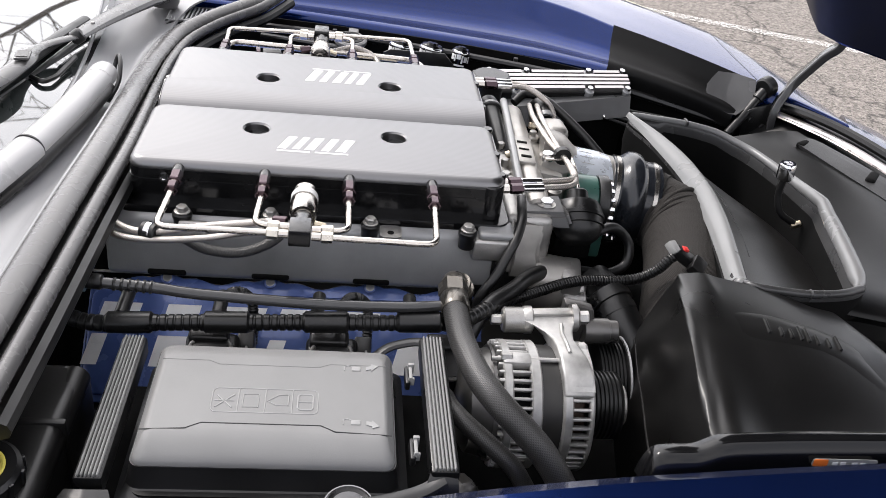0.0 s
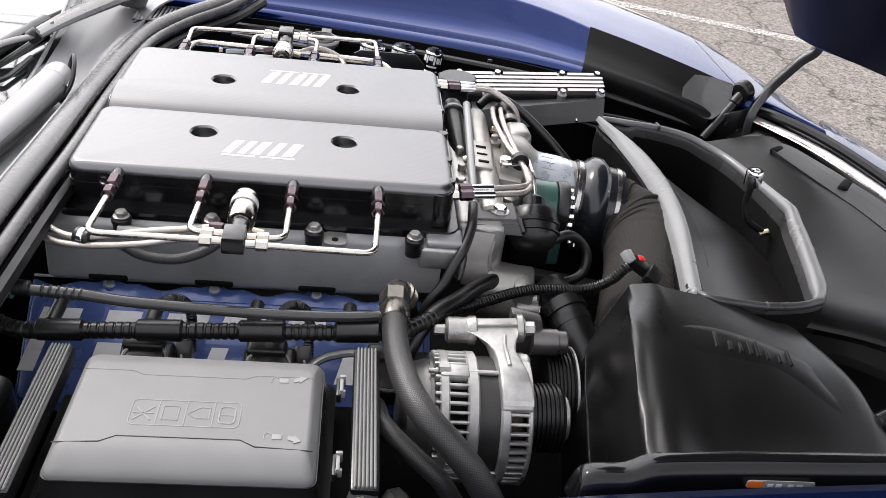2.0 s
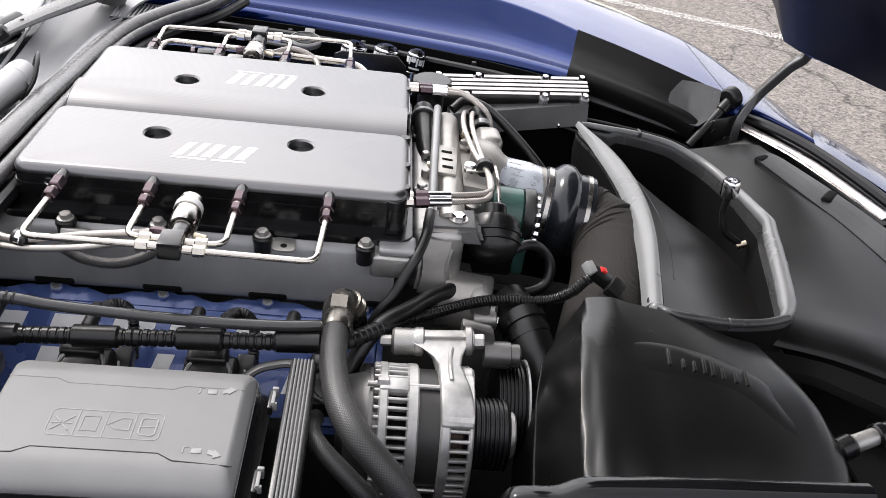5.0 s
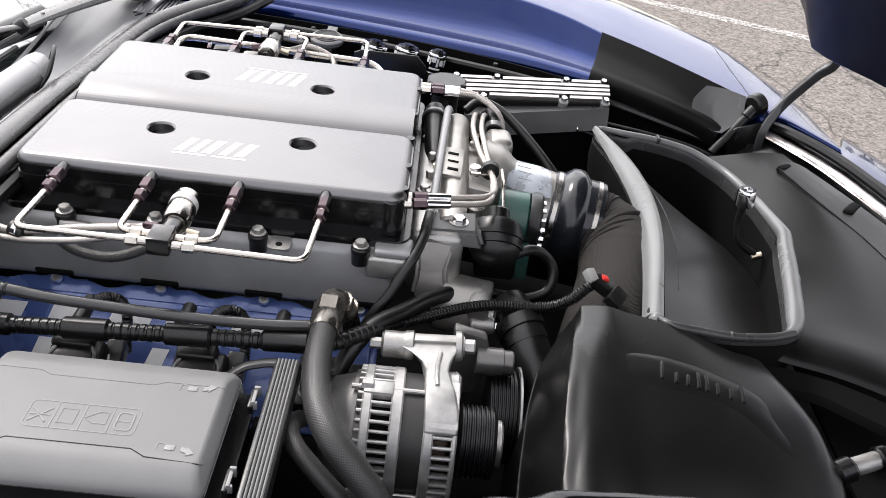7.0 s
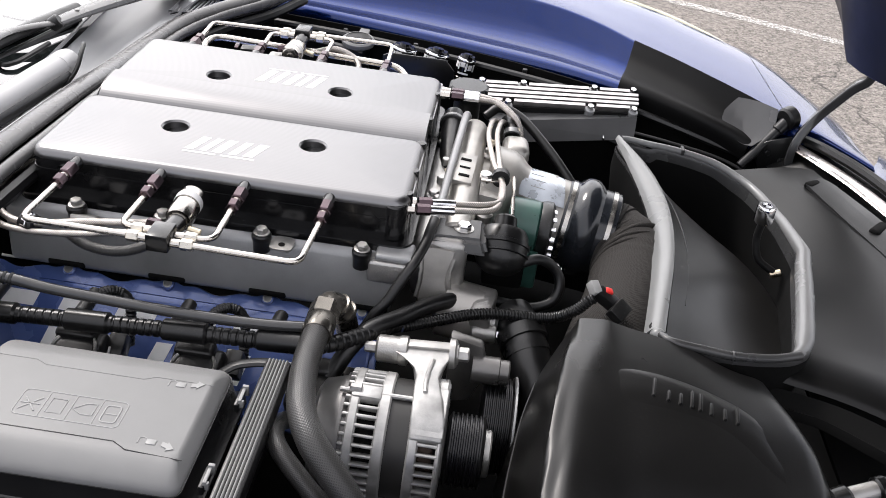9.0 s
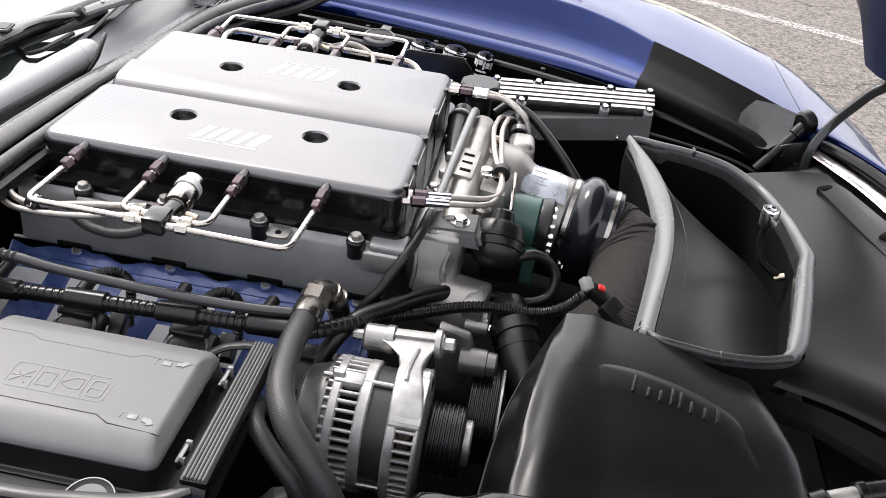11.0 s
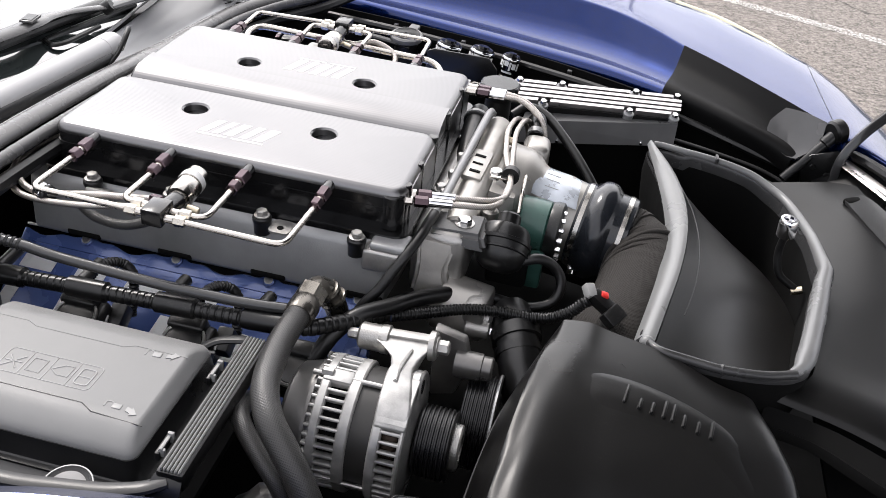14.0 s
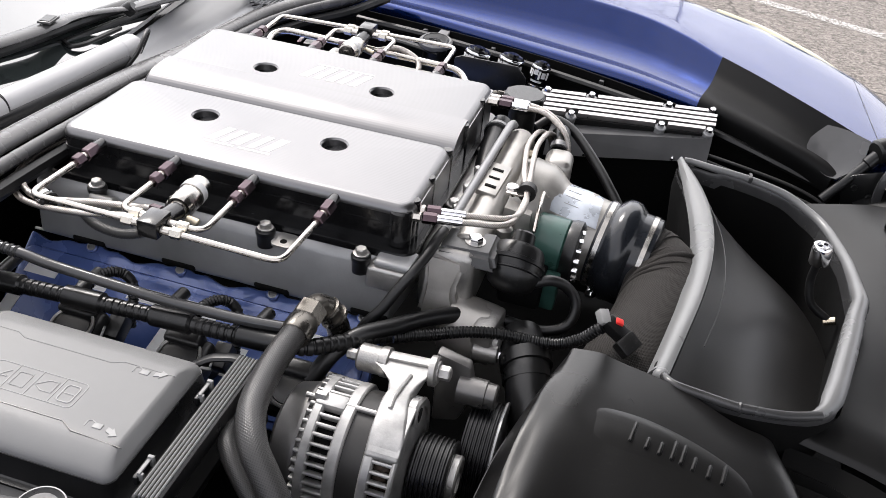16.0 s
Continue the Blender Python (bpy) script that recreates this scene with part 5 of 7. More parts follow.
part("elbow", sweep(spline([(0.194, -0.104, 0.826), (0.197, -0.086, 0.823), (0.207, -0.073, 0.808), (0.214, -0.064, 0.780), (0.218, -0.060, 0.755)], 0.004), 0.0150, 20), M_FITTING, bh)
for q in ((0.203, -0.078, 0.815), (0.210, -0.070, 0.800)):
    part("elbow_ring", lathe([(0, 0.015), (0.001, 0.0185), (0.005, 0.0185), (0.006, 0.015)], q, (0.5, 0.25, -0.8), 20), M_FITTING, bh)
bh2 = thing("braided_hose", (0.21, -0.31, 0.78), "thinner black braided hose below the thick one", "hose", "braided hoses")
part("hose", sweep(spline([(0.178, -0.21, 0.74), (0.176, -0.26, 0.78), (0.180, -0.289, 0.789), (0.191, -0.307, 0.788), (0.208, -0.322, 0.781), (0.226, -0.335, 0.772), (0.25, -0.35, 0.755), (0.28, -0.37, 0.71)], 0.004), 0.0105, 18), M_BRAID, bh2)
hA = thing("coolant_hose", (0.28, -0.02, 0.83), "black rubber coolant hose across the engine front", "hose")
part("hose", sweep(spline([(0.305, 0.075, 0.866), (0.302, 0.050, 0.864), (0.299, 0.025, 0.859), (0.288, -0.006, 0.844), (0.274, -0.024, 0.823), (0.262, -0.036, 0.802), (0.246, -0.046, 0.782), (0.232, -0.054, 0.755)], 0.005), 0.0070, 16), M_RUB, hA)
hB = thing("coolant_hose", (0.26, -0.09, 0.80), "black rubber coolant hose behind the alternator", "hose")
part("hose", sweep(spline([(0.375, 0.10, 0.735), (0.36, 0.06, 0.755), (0.34, 0.028, 0.770), (0.31, -0.015, 0.785), (0.28, -0.06, 0.795), (0.25, -0.09, 0.795), (0.228, -0.115, 0.78), (0.21, -0.14, 0.75)], 0.005), 0.011, 16), M_RUB, hB)

# ---- connector loom at the front ----
fl = thing("sensor_loom", (0.45, 0.01, 0.78), "black corrugated sensor loom with grey plug and red lock", "wiring loom")
fp = spline([(0.285, -0.055, 0.778), (0.33, -0.03, 0.778), (0.37, -0.008, 0.778), (0.41, 0.008, 0.775), (0.452, 0.016, 0.771), (0.485, 0.018, 0.776), (0.51, 0.018, 0.792), (0.524, 0.020, 0.808), (0.532, 0.022, 0.815)], 0.0012)
part("conduit", sweep(fp, lambda q: 0.0068 + 0.0012 * (1 if (q / 0.0045) % 1 < 0.55 else 0), 12), M_PLAST, fl)
part("plug", box((0.530, 0.030, 0.824), (0.014, 0.020, 0.013), (30, 10, 35), 0.002), M_GREYMARK, fl, "grey plug")
part("plug_body", box((0.548, 0.028, 0.812), (0.034, 0.020, 0.016), (10, 30, -10), 0.003), M_PLAST, fl)
part("lock", box((0.550, 0.033, 0.820), (0.011, 0.010, 0.008), (10, 20, 15), 0.002), M_RED, fl, "red locking tab")
part("sheath", box((0.566, 0.012, 0.805), (0.022, 0.030, 0.016), (15, 30, -25), 0.003), M_PLAST, fl)

# ---- airbox and scoop ----
M_GLOSS = surf("glossy_black_plastic", (0.004, 0.004, 0.0045), 0.12, 0.0, 0.2, 15, 0.02, 300, rvar=0.03, spec=0.4)
abx = thing("airbox", (0.62, -0.22, 0.7), "black moulded air intake box with raised name blanked to bars", "air intake box")
rows = []
for ridge, rest in (
        ((0.503, -0.068, 0.843), [(0.56, -0.066, 0.839), (0.63, -0.067, 0.825), (0.695, -0.086, 0.812)]),
        ((0.4845, -0.146, 0.8465), [(0.55, -0.146, 0.845), (0.64, -0.145, 0.829), (0.718, -0.150, 0.813)]),
        ((0.4755, -0.204, 0.8435), [(0.56, -0.205, 0.840), (0.65, -0.205, 0.827), (0.734, -0.205, 0.808)]),
        ((0.4685, -0.262, 0.8305), [(0.56, -0.275, 0.817), (0.66, -0.275, 0.803), (0.745, -0.270, 0.789)]),
        ((0.4635, -0.330, 0.8145), [(0.56, -0.345, 0.786), (0.66, -0.350, 0.768), (0.742, -0.340, 0.757)]),
        ((0.4635, -0.385, 0.803), [(0.56, -0.39, 0.766), (0.66, -0.39, 0.746), (0.740, -0.380, 0.734)])):
    xe, ye, ze = rest[-1]
    rest = rest + [(xe + 0.036, ye, ze - 0.0085), (xe + 0.050, ye, ze - 0.020), (xe + 0.056, ye, ze - 0.050), (xe + 0.058, ye, 0.62)]
    x, y, z = ridge
    rows.append([(x - 0.046, y + 0.016, z - 0.21), (x - 0.034, y + 0.010, z - 0.12), (x - 0.017, y + 0.005, z - 0.055), (x - 0.0036, y, z - 0.014), (x - 0.0007, y, z - 0.0035), (x + 0.0014, y, z - 0.0006), (x + 0.010, y, z + 0.0012), (x + 0.034, y, z + 0.0032)] + rest)
shell = part("box_shell", sheet(rows, 0.004, 12, 2), M_ROTO, abx)
shell_top = [v.co + origin_of(shell) for v in shell.data.vertices]


def on_shell(x, y, lift):
    near = sorted((q for q in shell_top if abs(q.x - x) < 0.02 and abs(q.y - y) < 0.02), key=lambda q: (q.x - x) ** 2 + (q.y - y) ** 2)[:5]
    return (x, y, max(q.z for q in near) + lift)


crest = spline([(0.503, -0.064, 0.8415), (0.4845, -0.146, 0.8455), (0.4755, -0.204, 0.8425), (0.4685, -0.262, 0.8295), (0.4635, -0.330, 0.8135), (0.4635, -0.385, 0.802)], 0.006)
part("side_seam", sweep([p + Vector((-0.033, 0.008, -0.112)) for p in crest[2:]], 0.0012, 6), M_ROTO, abx)
part("bolt", lathe([(0, 0.007), (0.003, 0.007), (0.003, 0.003), (0, 0.003)], (0.522, -0.137, 0.8415), (0.1, 0, 1), 14), M_PLAST, abx)
brow = [(0.528, -0.154), (0.552, -0.148), (0.60, -0.146), (0.655, -0.153), (0.705, -0.170), (0.732, -0.196)]
rise = (0.0, 0.55, 1.0, 1.0, 0.6, 0.0)
part("name_panel", sheet([[on_shell(x, y - d, -0.0022 + (k + 0.0022) * e) for (x, y), e in zip(brow, rise)] for d, k in ((-0.004, -0.0022), (0.002, 0.0), (0.010, 0.0020), (0.022, 0.0022), (0.048, 0.0010), (0.085, -0.0022))], 0.0015, 2, 4), M_ROTO, abx, "softly raised panel behind the name")
for i, (dx, h) in enumerate(((0, 0.036), (0.016, 0.020), (0.030, 0.022), (0.044, 0.034), (0.054, 0.034), (0.066, 0.024), (0.082, 0.022), (0.098, 0.034))):
    part("raised_bar", box(on_shell(0.586 + dx, -0.176 - 0.001 * i - (0.036 - h) * 0.5, 0.0012), (0.0042, h * 0.85, 0.0062), (0, 10, -8), 0.0020), M_ROTO, abx)
part("scratch", sweep([(0.498, -0.245, 0.8343), (0.503, -0.230, 0.8380), (0.512, -0.212, 0.8413)], 0.0003, 5), M_PIPE, abx, "pale scratch")
part("scratch", sweep([(0.575, -0.128, 0.8395), (0.578, -0.124, 0.8395), (0.583, -0.129, 0.8385)], 0.0004, 5), M_PIPE, abx, "pale scratch")
ledge = thing("front_ledge", (0.55, -0.40, 0.80), "glossy black plastic ledge along the near wing", "trim")
top = spline([(0.366, -0.400, 0.800), (0.369, -0.400, 0.818), (0.377, -0.400, 0.836), (0.395, -0.400, 0.841), (0.420, -0.400, 0.843), (0.446, -0.396, 0.852), (0.480, -0.394, 0.854), (0.55, -0.391, 0.855), (0.64, -0.389, 0.856), (0.74, -0.387, 0.858)], 0.004)
part("face", loft([[(p.x, p.y + 0.014, p.z - 0.004) for p in top], [(p.x, p.y + 0.006, p.z - 0.0005) for p in top], [(p.x, p.y, p.z) for p in top], [(p.x, p.y - 0.004, p.z - 0.001) for p in top], [(p.x, p.y - 0.011, p.z - 0.007) for p in top], [(p.x, p.y - 0.016, p.z - 0.016) for p in top], [(p.x, p.y - 0.020, max(0.765, p.z - 0.060)) for p in top]], closed=False), M_GLOSS, ledge)
part("sticker", prism(round_rect(0.541, 0.613, 0.834, 0.8445, 0.003), -0.4106, -0.4100, "y"), M_GREYMARK, ledge, "grey printed sticker")
part("sticker_flash", prism(round_rect(0.542, 0.558, 0.8345, 0.844, 0.002), -0.4112, -0.4107, "y"), M_ORANGE, ledge, "orange sticker corner")
for u in (0.566, 0.575, 0.588, 0.597):
    part("sticker_bar", box((u, -0.4109, 0.8385), (0.006, 0.0005, 0.004), (0, 0, 0), 0), M_WHITE, ledge, "pale print bar")

scp = thing("air_scoop", (0.74, 0.24, 0.75), "black moulded air scoop with an open top and rolled rim", "air scoop")
RIM = [(0.594, 0.522, 0.822), (0.614, 0.424, 0.824), (0.628, 0.329, 0.822), (0.634, 0.243, 0.818), (0.627, 0.144, 0.818), (0.614, 0.053, 0.818), (0.600, -0.030, 0.818),
       (0.606, -0.046, 0.818), (0.618, -0.060, 0.822), (0.64, -0.062, 0.820), (0.70, -0.068, 0.821), (0.765, -0.056, 0.819), (0.797, -0.038, 0.818), (0.815, -0.008, 0.817), (0.842, 0.092, 0.816), (0.864, 0.192, 0.816), (0.871, 0.220, 0.816), (0.872, 0.245, 0.814), (0.866, 0.36, 0.795), (0.842, 0.455, 0.793), (0.812, 0.498, 0.797), (0.770, 0.520, 0.804), (0.715, 0.528, 0.812), (0.655, 0.528, 0.818)]
loop = spline(RIM, 0.010, True)
n = len(loop)
ctr = Vector((0.735, 0.24, 0.80))


def inset(p, w, drop):
    d = Vector((ctr.x - p.x, (ctr.y - p.y) * 0.45, 0)).normalized()
    q = p + d * w
    q.z = p.z - drop
    return q


def side(p):
    return max(0.0, min(1.0, (p.x - 0.775) / 0.035)) * (1 - 0.65 * max(0.0, min(1.0, (p.y - 0.22) / 0.14)))


rings = []
for w, wide, drop, deep in ((-0.002, 0, 0.013, 0), (-0.002, 0, 0.008, 0), (0.001, 0, 0.001, 0), (0.003, 0.001, -0.001, 0), (0.005, 0.005, 0.0, 0.001), (0.007, 0.009, 0.003, 0.0135), (0.009, 0.0105, 0.010, 0.015), (0.010, 0.011, 0.024, 0.014), (0.012, 0.012, 0.16, 0)):
    rings.append([inset(p, w + wide * side(p), drop + deep * side(p) + (0.010 if p.x < 0.66 and p.y > -0.02 else 0.0)) for p in loop])
part("rim", loft(rings[:8], False, False), M_RIM, scp, "rolled black rim")
# throat wall is matte near-black to hold the shade inside
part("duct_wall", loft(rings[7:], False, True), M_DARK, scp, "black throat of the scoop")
# the black rim's sky sheen is built as a pale strip and bead
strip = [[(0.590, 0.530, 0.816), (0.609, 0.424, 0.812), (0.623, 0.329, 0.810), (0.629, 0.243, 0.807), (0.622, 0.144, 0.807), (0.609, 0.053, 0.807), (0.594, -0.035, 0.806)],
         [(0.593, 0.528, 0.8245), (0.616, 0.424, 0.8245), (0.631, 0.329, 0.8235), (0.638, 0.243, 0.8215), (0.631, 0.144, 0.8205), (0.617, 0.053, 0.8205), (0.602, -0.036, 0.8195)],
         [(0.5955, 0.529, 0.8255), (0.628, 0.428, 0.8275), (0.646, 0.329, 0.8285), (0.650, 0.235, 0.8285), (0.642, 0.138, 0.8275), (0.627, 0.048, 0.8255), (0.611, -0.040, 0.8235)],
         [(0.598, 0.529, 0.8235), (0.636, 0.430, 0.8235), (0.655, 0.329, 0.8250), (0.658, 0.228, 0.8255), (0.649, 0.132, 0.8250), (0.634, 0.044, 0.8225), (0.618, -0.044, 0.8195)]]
part("edge_strip", sheet(strip, 0.003, 1, 2), M_TRIM, scp, "edge strip of the rim, sky sheen put into a pale colour")
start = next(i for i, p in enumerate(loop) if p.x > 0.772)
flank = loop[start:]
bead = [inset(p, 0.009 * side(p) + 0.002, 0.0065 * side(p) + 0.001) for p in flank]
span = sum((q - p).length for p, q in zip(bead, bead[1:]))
part("edge_strip", sweep(bead, lambda q: 0.0045 + 0.0085 * min(1.0, q / 0.06) * (1 - 0.55 * min(1.0, max(0.0, (q - 0.22) / 0.22))) - 0.003 * max(0.0, (q - 0.45) / (span - 0.45)), 18), M_BEAD, scp, "rounded edge bead, sky sheen put into a pale colour")
part("corner", lathe([(-0.010, 0.0), (-0.0085, 0.0055), (-0.004, 0.0092), (0.0, 0.0102), (0.004, 0.0092), (0.0085, 0.0055), (0.010, 0.0)], (0.6095, -0.0420, 0.8150), (0.4, -0.6, 0.2), 18), M_TRIM, scp, "rounded corner of the rim in the same pale sheen colour")
front = spline([(0.612, -0.034, 0.812), (0.613, -0.048, 0.8200), (0.624, -0.0625, 0.8235), (0.66, -0.0665, 0.822), (0.70, -0.0705, 0.822), (0.75, -0.0625, 0.8205), (0.79, -0.044, 0.8180)], 0.006)
part("front_bead", sweep(front, 0.0058, 12), M_RIM, scp, "thin dark front bead of the rim")
part("back_tab", box((0.712, 0.5275, 0.8135), (0.006, 0.020, 0.012), (0, 6, 4), 0.002), M_RIM, scp, "moulded tab on the back rim")
part("rim_joint", lathe([(0, 0.0062), (0.002, 0.0070), (0.004, 0.0062)], (0.697, -0.0703, 0.822), (1, 0, 0.0), 16), M_RIM, scp)
ramp = [[(0.600, 0.527, 0.822), (0.637, 0.428, 0.822), (0.656, 0.329, 0.8235), (0.659, 0.228, 0.824), (0.650, 0.132, 0.8235), (0.635, 0.044, 0.821), (0.620, -0.042, 0.818)],
        [(0.606, 0.515, 0.812), (0.648, 0.42, 0.806), (0.674, 0.335, 0.804), (0.684, 0.24, 0.803), (0.680, 0.14, 0.803), (0.664, 0.045, 0.804), (0.645, -0.040, 0.806)],
        [(0.615, 0.50, 0.800), (0.664, 0.42, 0.788), (0.704, 0.35, 0.782), (0.730, 0.26, 0.778), (0.734, 0.15, 0.776), (0.722, 0.06, 0.779), (0.700, -0.035, 0.788)],
        [(0.622, 0.490, 0.788), (0.676, 0.425, 0.768), (0.726, 0.365, 0.762), (0.775, 0.285, 0.752), (0.788, 0.18, 0.747), (0.778, 0.08, 0.751), (0.755, -0.025, 0.767)],
        [(0.628, 0.483, 0.778), (0.684, 0.43, 0.752), (0.742, 0.375, 0.745), (0.808, 0.305, 0.730), (0.842, 0.21, 0.721), (0.832, 0.10, 0.728), (0.800, -0.005, 0.752)]]
part("ramp", sheet(ramp, 0.004, 1, 1), M_PADR, scp, "smooth black inner ramp")
part("seam", sweep(spline([(0.634, 0.46, 0.8125), (0.668, 0.345, 0.8075), (0.680, 0.24, 0.8065), (0.675, 0.14, 0.8065), (0.658, 0.045, 0.8075)], 0.01), 0.0009, 6), M_ROTO, scp)
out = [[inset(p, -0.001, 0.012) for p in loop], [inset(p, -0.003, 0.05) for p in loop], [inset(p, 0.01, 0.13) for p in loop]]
# same polymer as the scoop; its shadow is given by matte black
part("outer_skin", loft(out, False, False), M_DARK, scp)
tapm = lathe([(0, 0.0125), (0.003, 0.0145), (0.026, 0.0145), (0.030, 0.0125), (0.030, 0.0085), (0.026, 0.008), (0.026, 0)], (0.800, 0.268, 0.832), (-0.05, 0, 1), 28)
tp_ = thing("knurled_valve", (0.80, 0.268, 0.80), "polished metal valve on a bent stem in the scoop", "valve")
part("head", tapm, M_CHROME, tp_)
part("stem", sweep(spline([(0.800, 0.268, 0.834), (0.80, 0.268, 0.80), (0.81, 0.26, 0.77), (0.836, 0.252, 0.755)], 0.004), 0.006, 12), M_RUB, tp_)
part("barb", rod((0.832, 0.25, 0.75), (0.848, 0.25, 0.757), 0.006, 12, 0.001), M_BRASS, tp_, "brass barb")

# ---- intake tract ----
TA, TB = Vector((0.398, 0.292, 0.785)), Vector((0.598, 0.266, 0.767))
TD = (TB - TA).normalized()
tb = thing("throttle_body", (0.45, 0.28, 0.72), "bare metal throttle body with green actuator housing", "throttle body")
part("barrel", lathe([(0.0, 0.060), (0.028, 0.0670), (0.034, 0.0675), (0.074, 0.0675), (0.078, 0.0660), (0.098, 0.0645)], TA, TD, 44), M_SATIN, tb, "bare metal barrel")
part("collar", lathe([(0.0, 0.064), (0.012, 0.066), (0.024, 0.063)], TA, TD, 40), M_CAST, tb)
part("flare", lathe([(-0.03, 0.088), (0.0, 0.086), (0.012, 0.081), (0.024, 0.0715), (0.030, 0.0685), (0.034, 0.0675)], TA, TD, 48), M_SATIN, tb, "cast flared housing")
lab = []
for k in range(9):
    a = radians(62 + 9 * k)
    q = TD.to_track_quat("Z", "Y").to_matrix()
    lab.append([TA + TD * u + Vector((0, 1, 0)) * r * math.cos(a) + Vector((0, 0, 1)) * r * math.sin(a) for u, r in ((0.022, 0.0735), (0.034, 0.0685), (0.060, 0.0684), (0.076, 0.0683), (0.094, 0.0662))])
part("foil_label", loft(lab, closed=False), M_LABEL, tb, "bright foil label")
for k in range(3):
    a0 = radians(92 + 12 * k)
    q = Vector((0, math.cos(a0), math.sin(a0)))
    part("label_bar", rod(TA + TD * 0.040 + q * 0.0684, TA + TD * 0.062 + q * 0.0684, 0.0006, 6), M_GREYMARK, tb)
part("actuator", lathe([(0, 0.040), (0.003, 0.043), (0.045, 0.043), (0.048, 0.040)], (0.408, 0.210, 0.798), (1, -0.06, -0.03), 36), M_GREEN, tb, "green painted actuator housing")
part("actuator_cap", lathe([(0, 0.0435), (0.006, 0.0455), (0.016, 0.0455), (0.020, 0.040)], (0.456, 0.207, 0.7965), (1, -0.06, -0.03), 36), M_PLAST, tb)
for a in range(8):
    t = radians(100 + a * 22)
    part("screw", hexa((0.472, 0.206 + 0.039 * math.cos(t), 0.796 + 0.039 * math.sin(t)), (0.480, 0.2055 + 0.039 * math.cos(t), 0.7957 + 0.039 * math.sin(t)), 0.0035), M_CHROME, tb)
part("wire_clip", rod((0.405, 0.155, 0.79), (0.43, 0.152, 0.788), 0.002, 8), M_STEEL, tb)

cpl = thing("intake_coupler", (0.53, 0.27, 0.72), "glossy dark silicone intake coupler with worm clamps", "hose coupler")
part("sleeve", lathe([(0.096, 0.062), (0.098, 0.0665), (0.112, 0.068), (0.117, 0.0725), (0.124, 0.0780), (0.133, 0.0795), (0.142, 0.0780), (0.149, 0.072), (0.154, 0.068), (0.180, 0.0665), (0.184, 0.060)], TA, TD, 52), M_SILIC, cpl)
for q, ang in ((0.101, 235), (0.166, 240)):
    part("clamp", lathe([(0, 0.0665), (0.0005, 0.0686), (0.0075, 0.0686), (0.008, 0.0665)], TA + TD * q, TD, 48), M_SOLEN, cpl, "dull steel worm clamp")
    side = Vector((0, -1, 0)) * 0.045 + Vector((0, 0, -1)) * 0.052
    c = TA + TD * (q + 0.005) + side
    part("clamp_screw", hexa(c + Vector((-0.004, -0.008, -0.006)), c + Vector((0.006, -0.016, 0.0)), 0.006), M_CHROME, cpl)
    part("clamp_housing", box(c, (0.012, 0.018, 0.012), (40, 0, 0), 0.002), M_CHROME, cpl)

ih = thing("intake_hose", (0.62, 0.15, 0.74), "black fabric-covered intake hose bent down into the airbox", "hose")
hp = spline([(0.562, 0.267, 0.760), (0.582, 0.262, 0.759), (0.602, 0.240, 0.757), (0.608, 0.195, 0.752), (0.596, 0.12, 0.742), (0.570, 0.03, 0.728), (0.552, -0.03, 0.70), (0.54, -0.08, 0.67)], 0.006)


def hose_r(q):
    return 0.062 + 0.001 * min(1, q / 0.05) + 0.0012 * math.sin(q * 2 * math.pi / 0.021) * max(0, 1 - abs(q - 0.065) / 0.075)


part("sock", sweep(hp, hose_r, 48), M_KNIT, ih)
part("cuff", sweep(hp[1:5], 0.0655, 48), M_KNIT, ih, "gathered cuff of the sock")
for i, lean, r0, a0, a1, fat in ((4, 0.030, 0.0635, 20, 120, 0.0050), (5, 0.046, 0.0632, -10, 95, 0.0058), (7, 0.050, 0.0628, -20, 80, 0.0052), (8, 0.028, 0.0628, 50, 160, 0.0040), (10, 0.054, 0.0622, -15, 90, 0.0046), (13, 0.046, 0.0622, 0, 110, 0.0036), (16, 0.036, 0.0622, -10, 85, 0.0030)):
    t = (hp[i + 1] - hp[i - 1]).normalized()
    u = t.cross(Vector((0, 0, 1))).normalized()
    w = u.cross(t)
    arc = []
    for q in range(15):
        a = radians(a0 + (a1 - a0) * q / 14)
        arc.append(hp[i] + t * (lean * (0.5 - q / 14)) + (u * math.cos(a) + w * math.sin(a)) * r0)
    part("fold", sweep(arc, lambda q: 0.0006 + fat * math.sin(math.pi * min(1, q / 0.125)), 12), M_KNIT, ih)

# ---- supercharger snout ----
sn = thing("supercharger_snout", (0.34, 0.25, 0.80), "bare cast aluminium supercharger front with coolant tubes", "engine part")
part("front_cover", box((0.318, 0.25, 0.80), (0.075, 0.40, 0.10), bevel=0.012, seg=3), M_CAST, sn)
part("tube_runner", rod((0.338, 0.415, 0.848), (0.336, 0.085, 0.838), 0.0225, 32, 0.004), M_SATIN, sn)
part("bypass_hose", sweep(spline([(0.300, 0.430, 0.862), (0.300, 0.38, 0.860), (0.304, 0.32, 0.852), (0.309, 0.27, 0.838), (0.312, 0.22, 0.820)], 0.006), 0.0165, 24), M_RUB, sn, "black moulded bypass hose")
for hx, hy in ((0.300, 0.405), (0.3385, 0.412)):
    part("hose_cuff", lathe([(0, 0.018), (0.001, 0.0205), (0.014, 0.0205), (0.015, 0.018)], (hx, hy, 0.861 if hx < 0.32 else 0.848), (0, -1, -0.03), 28), M_RUB, sn)
    part("hose_band", lathe([(0, 0.0200), (0, 0.0215), (0.007, 0.0215), (0.007, 0.0200)], (hx, hy - 0.004, 0.861 if hx < 0.32 else 0.848), (0, -1, -0.03), 28), M_CASTD, sn, "dull metal hose band")
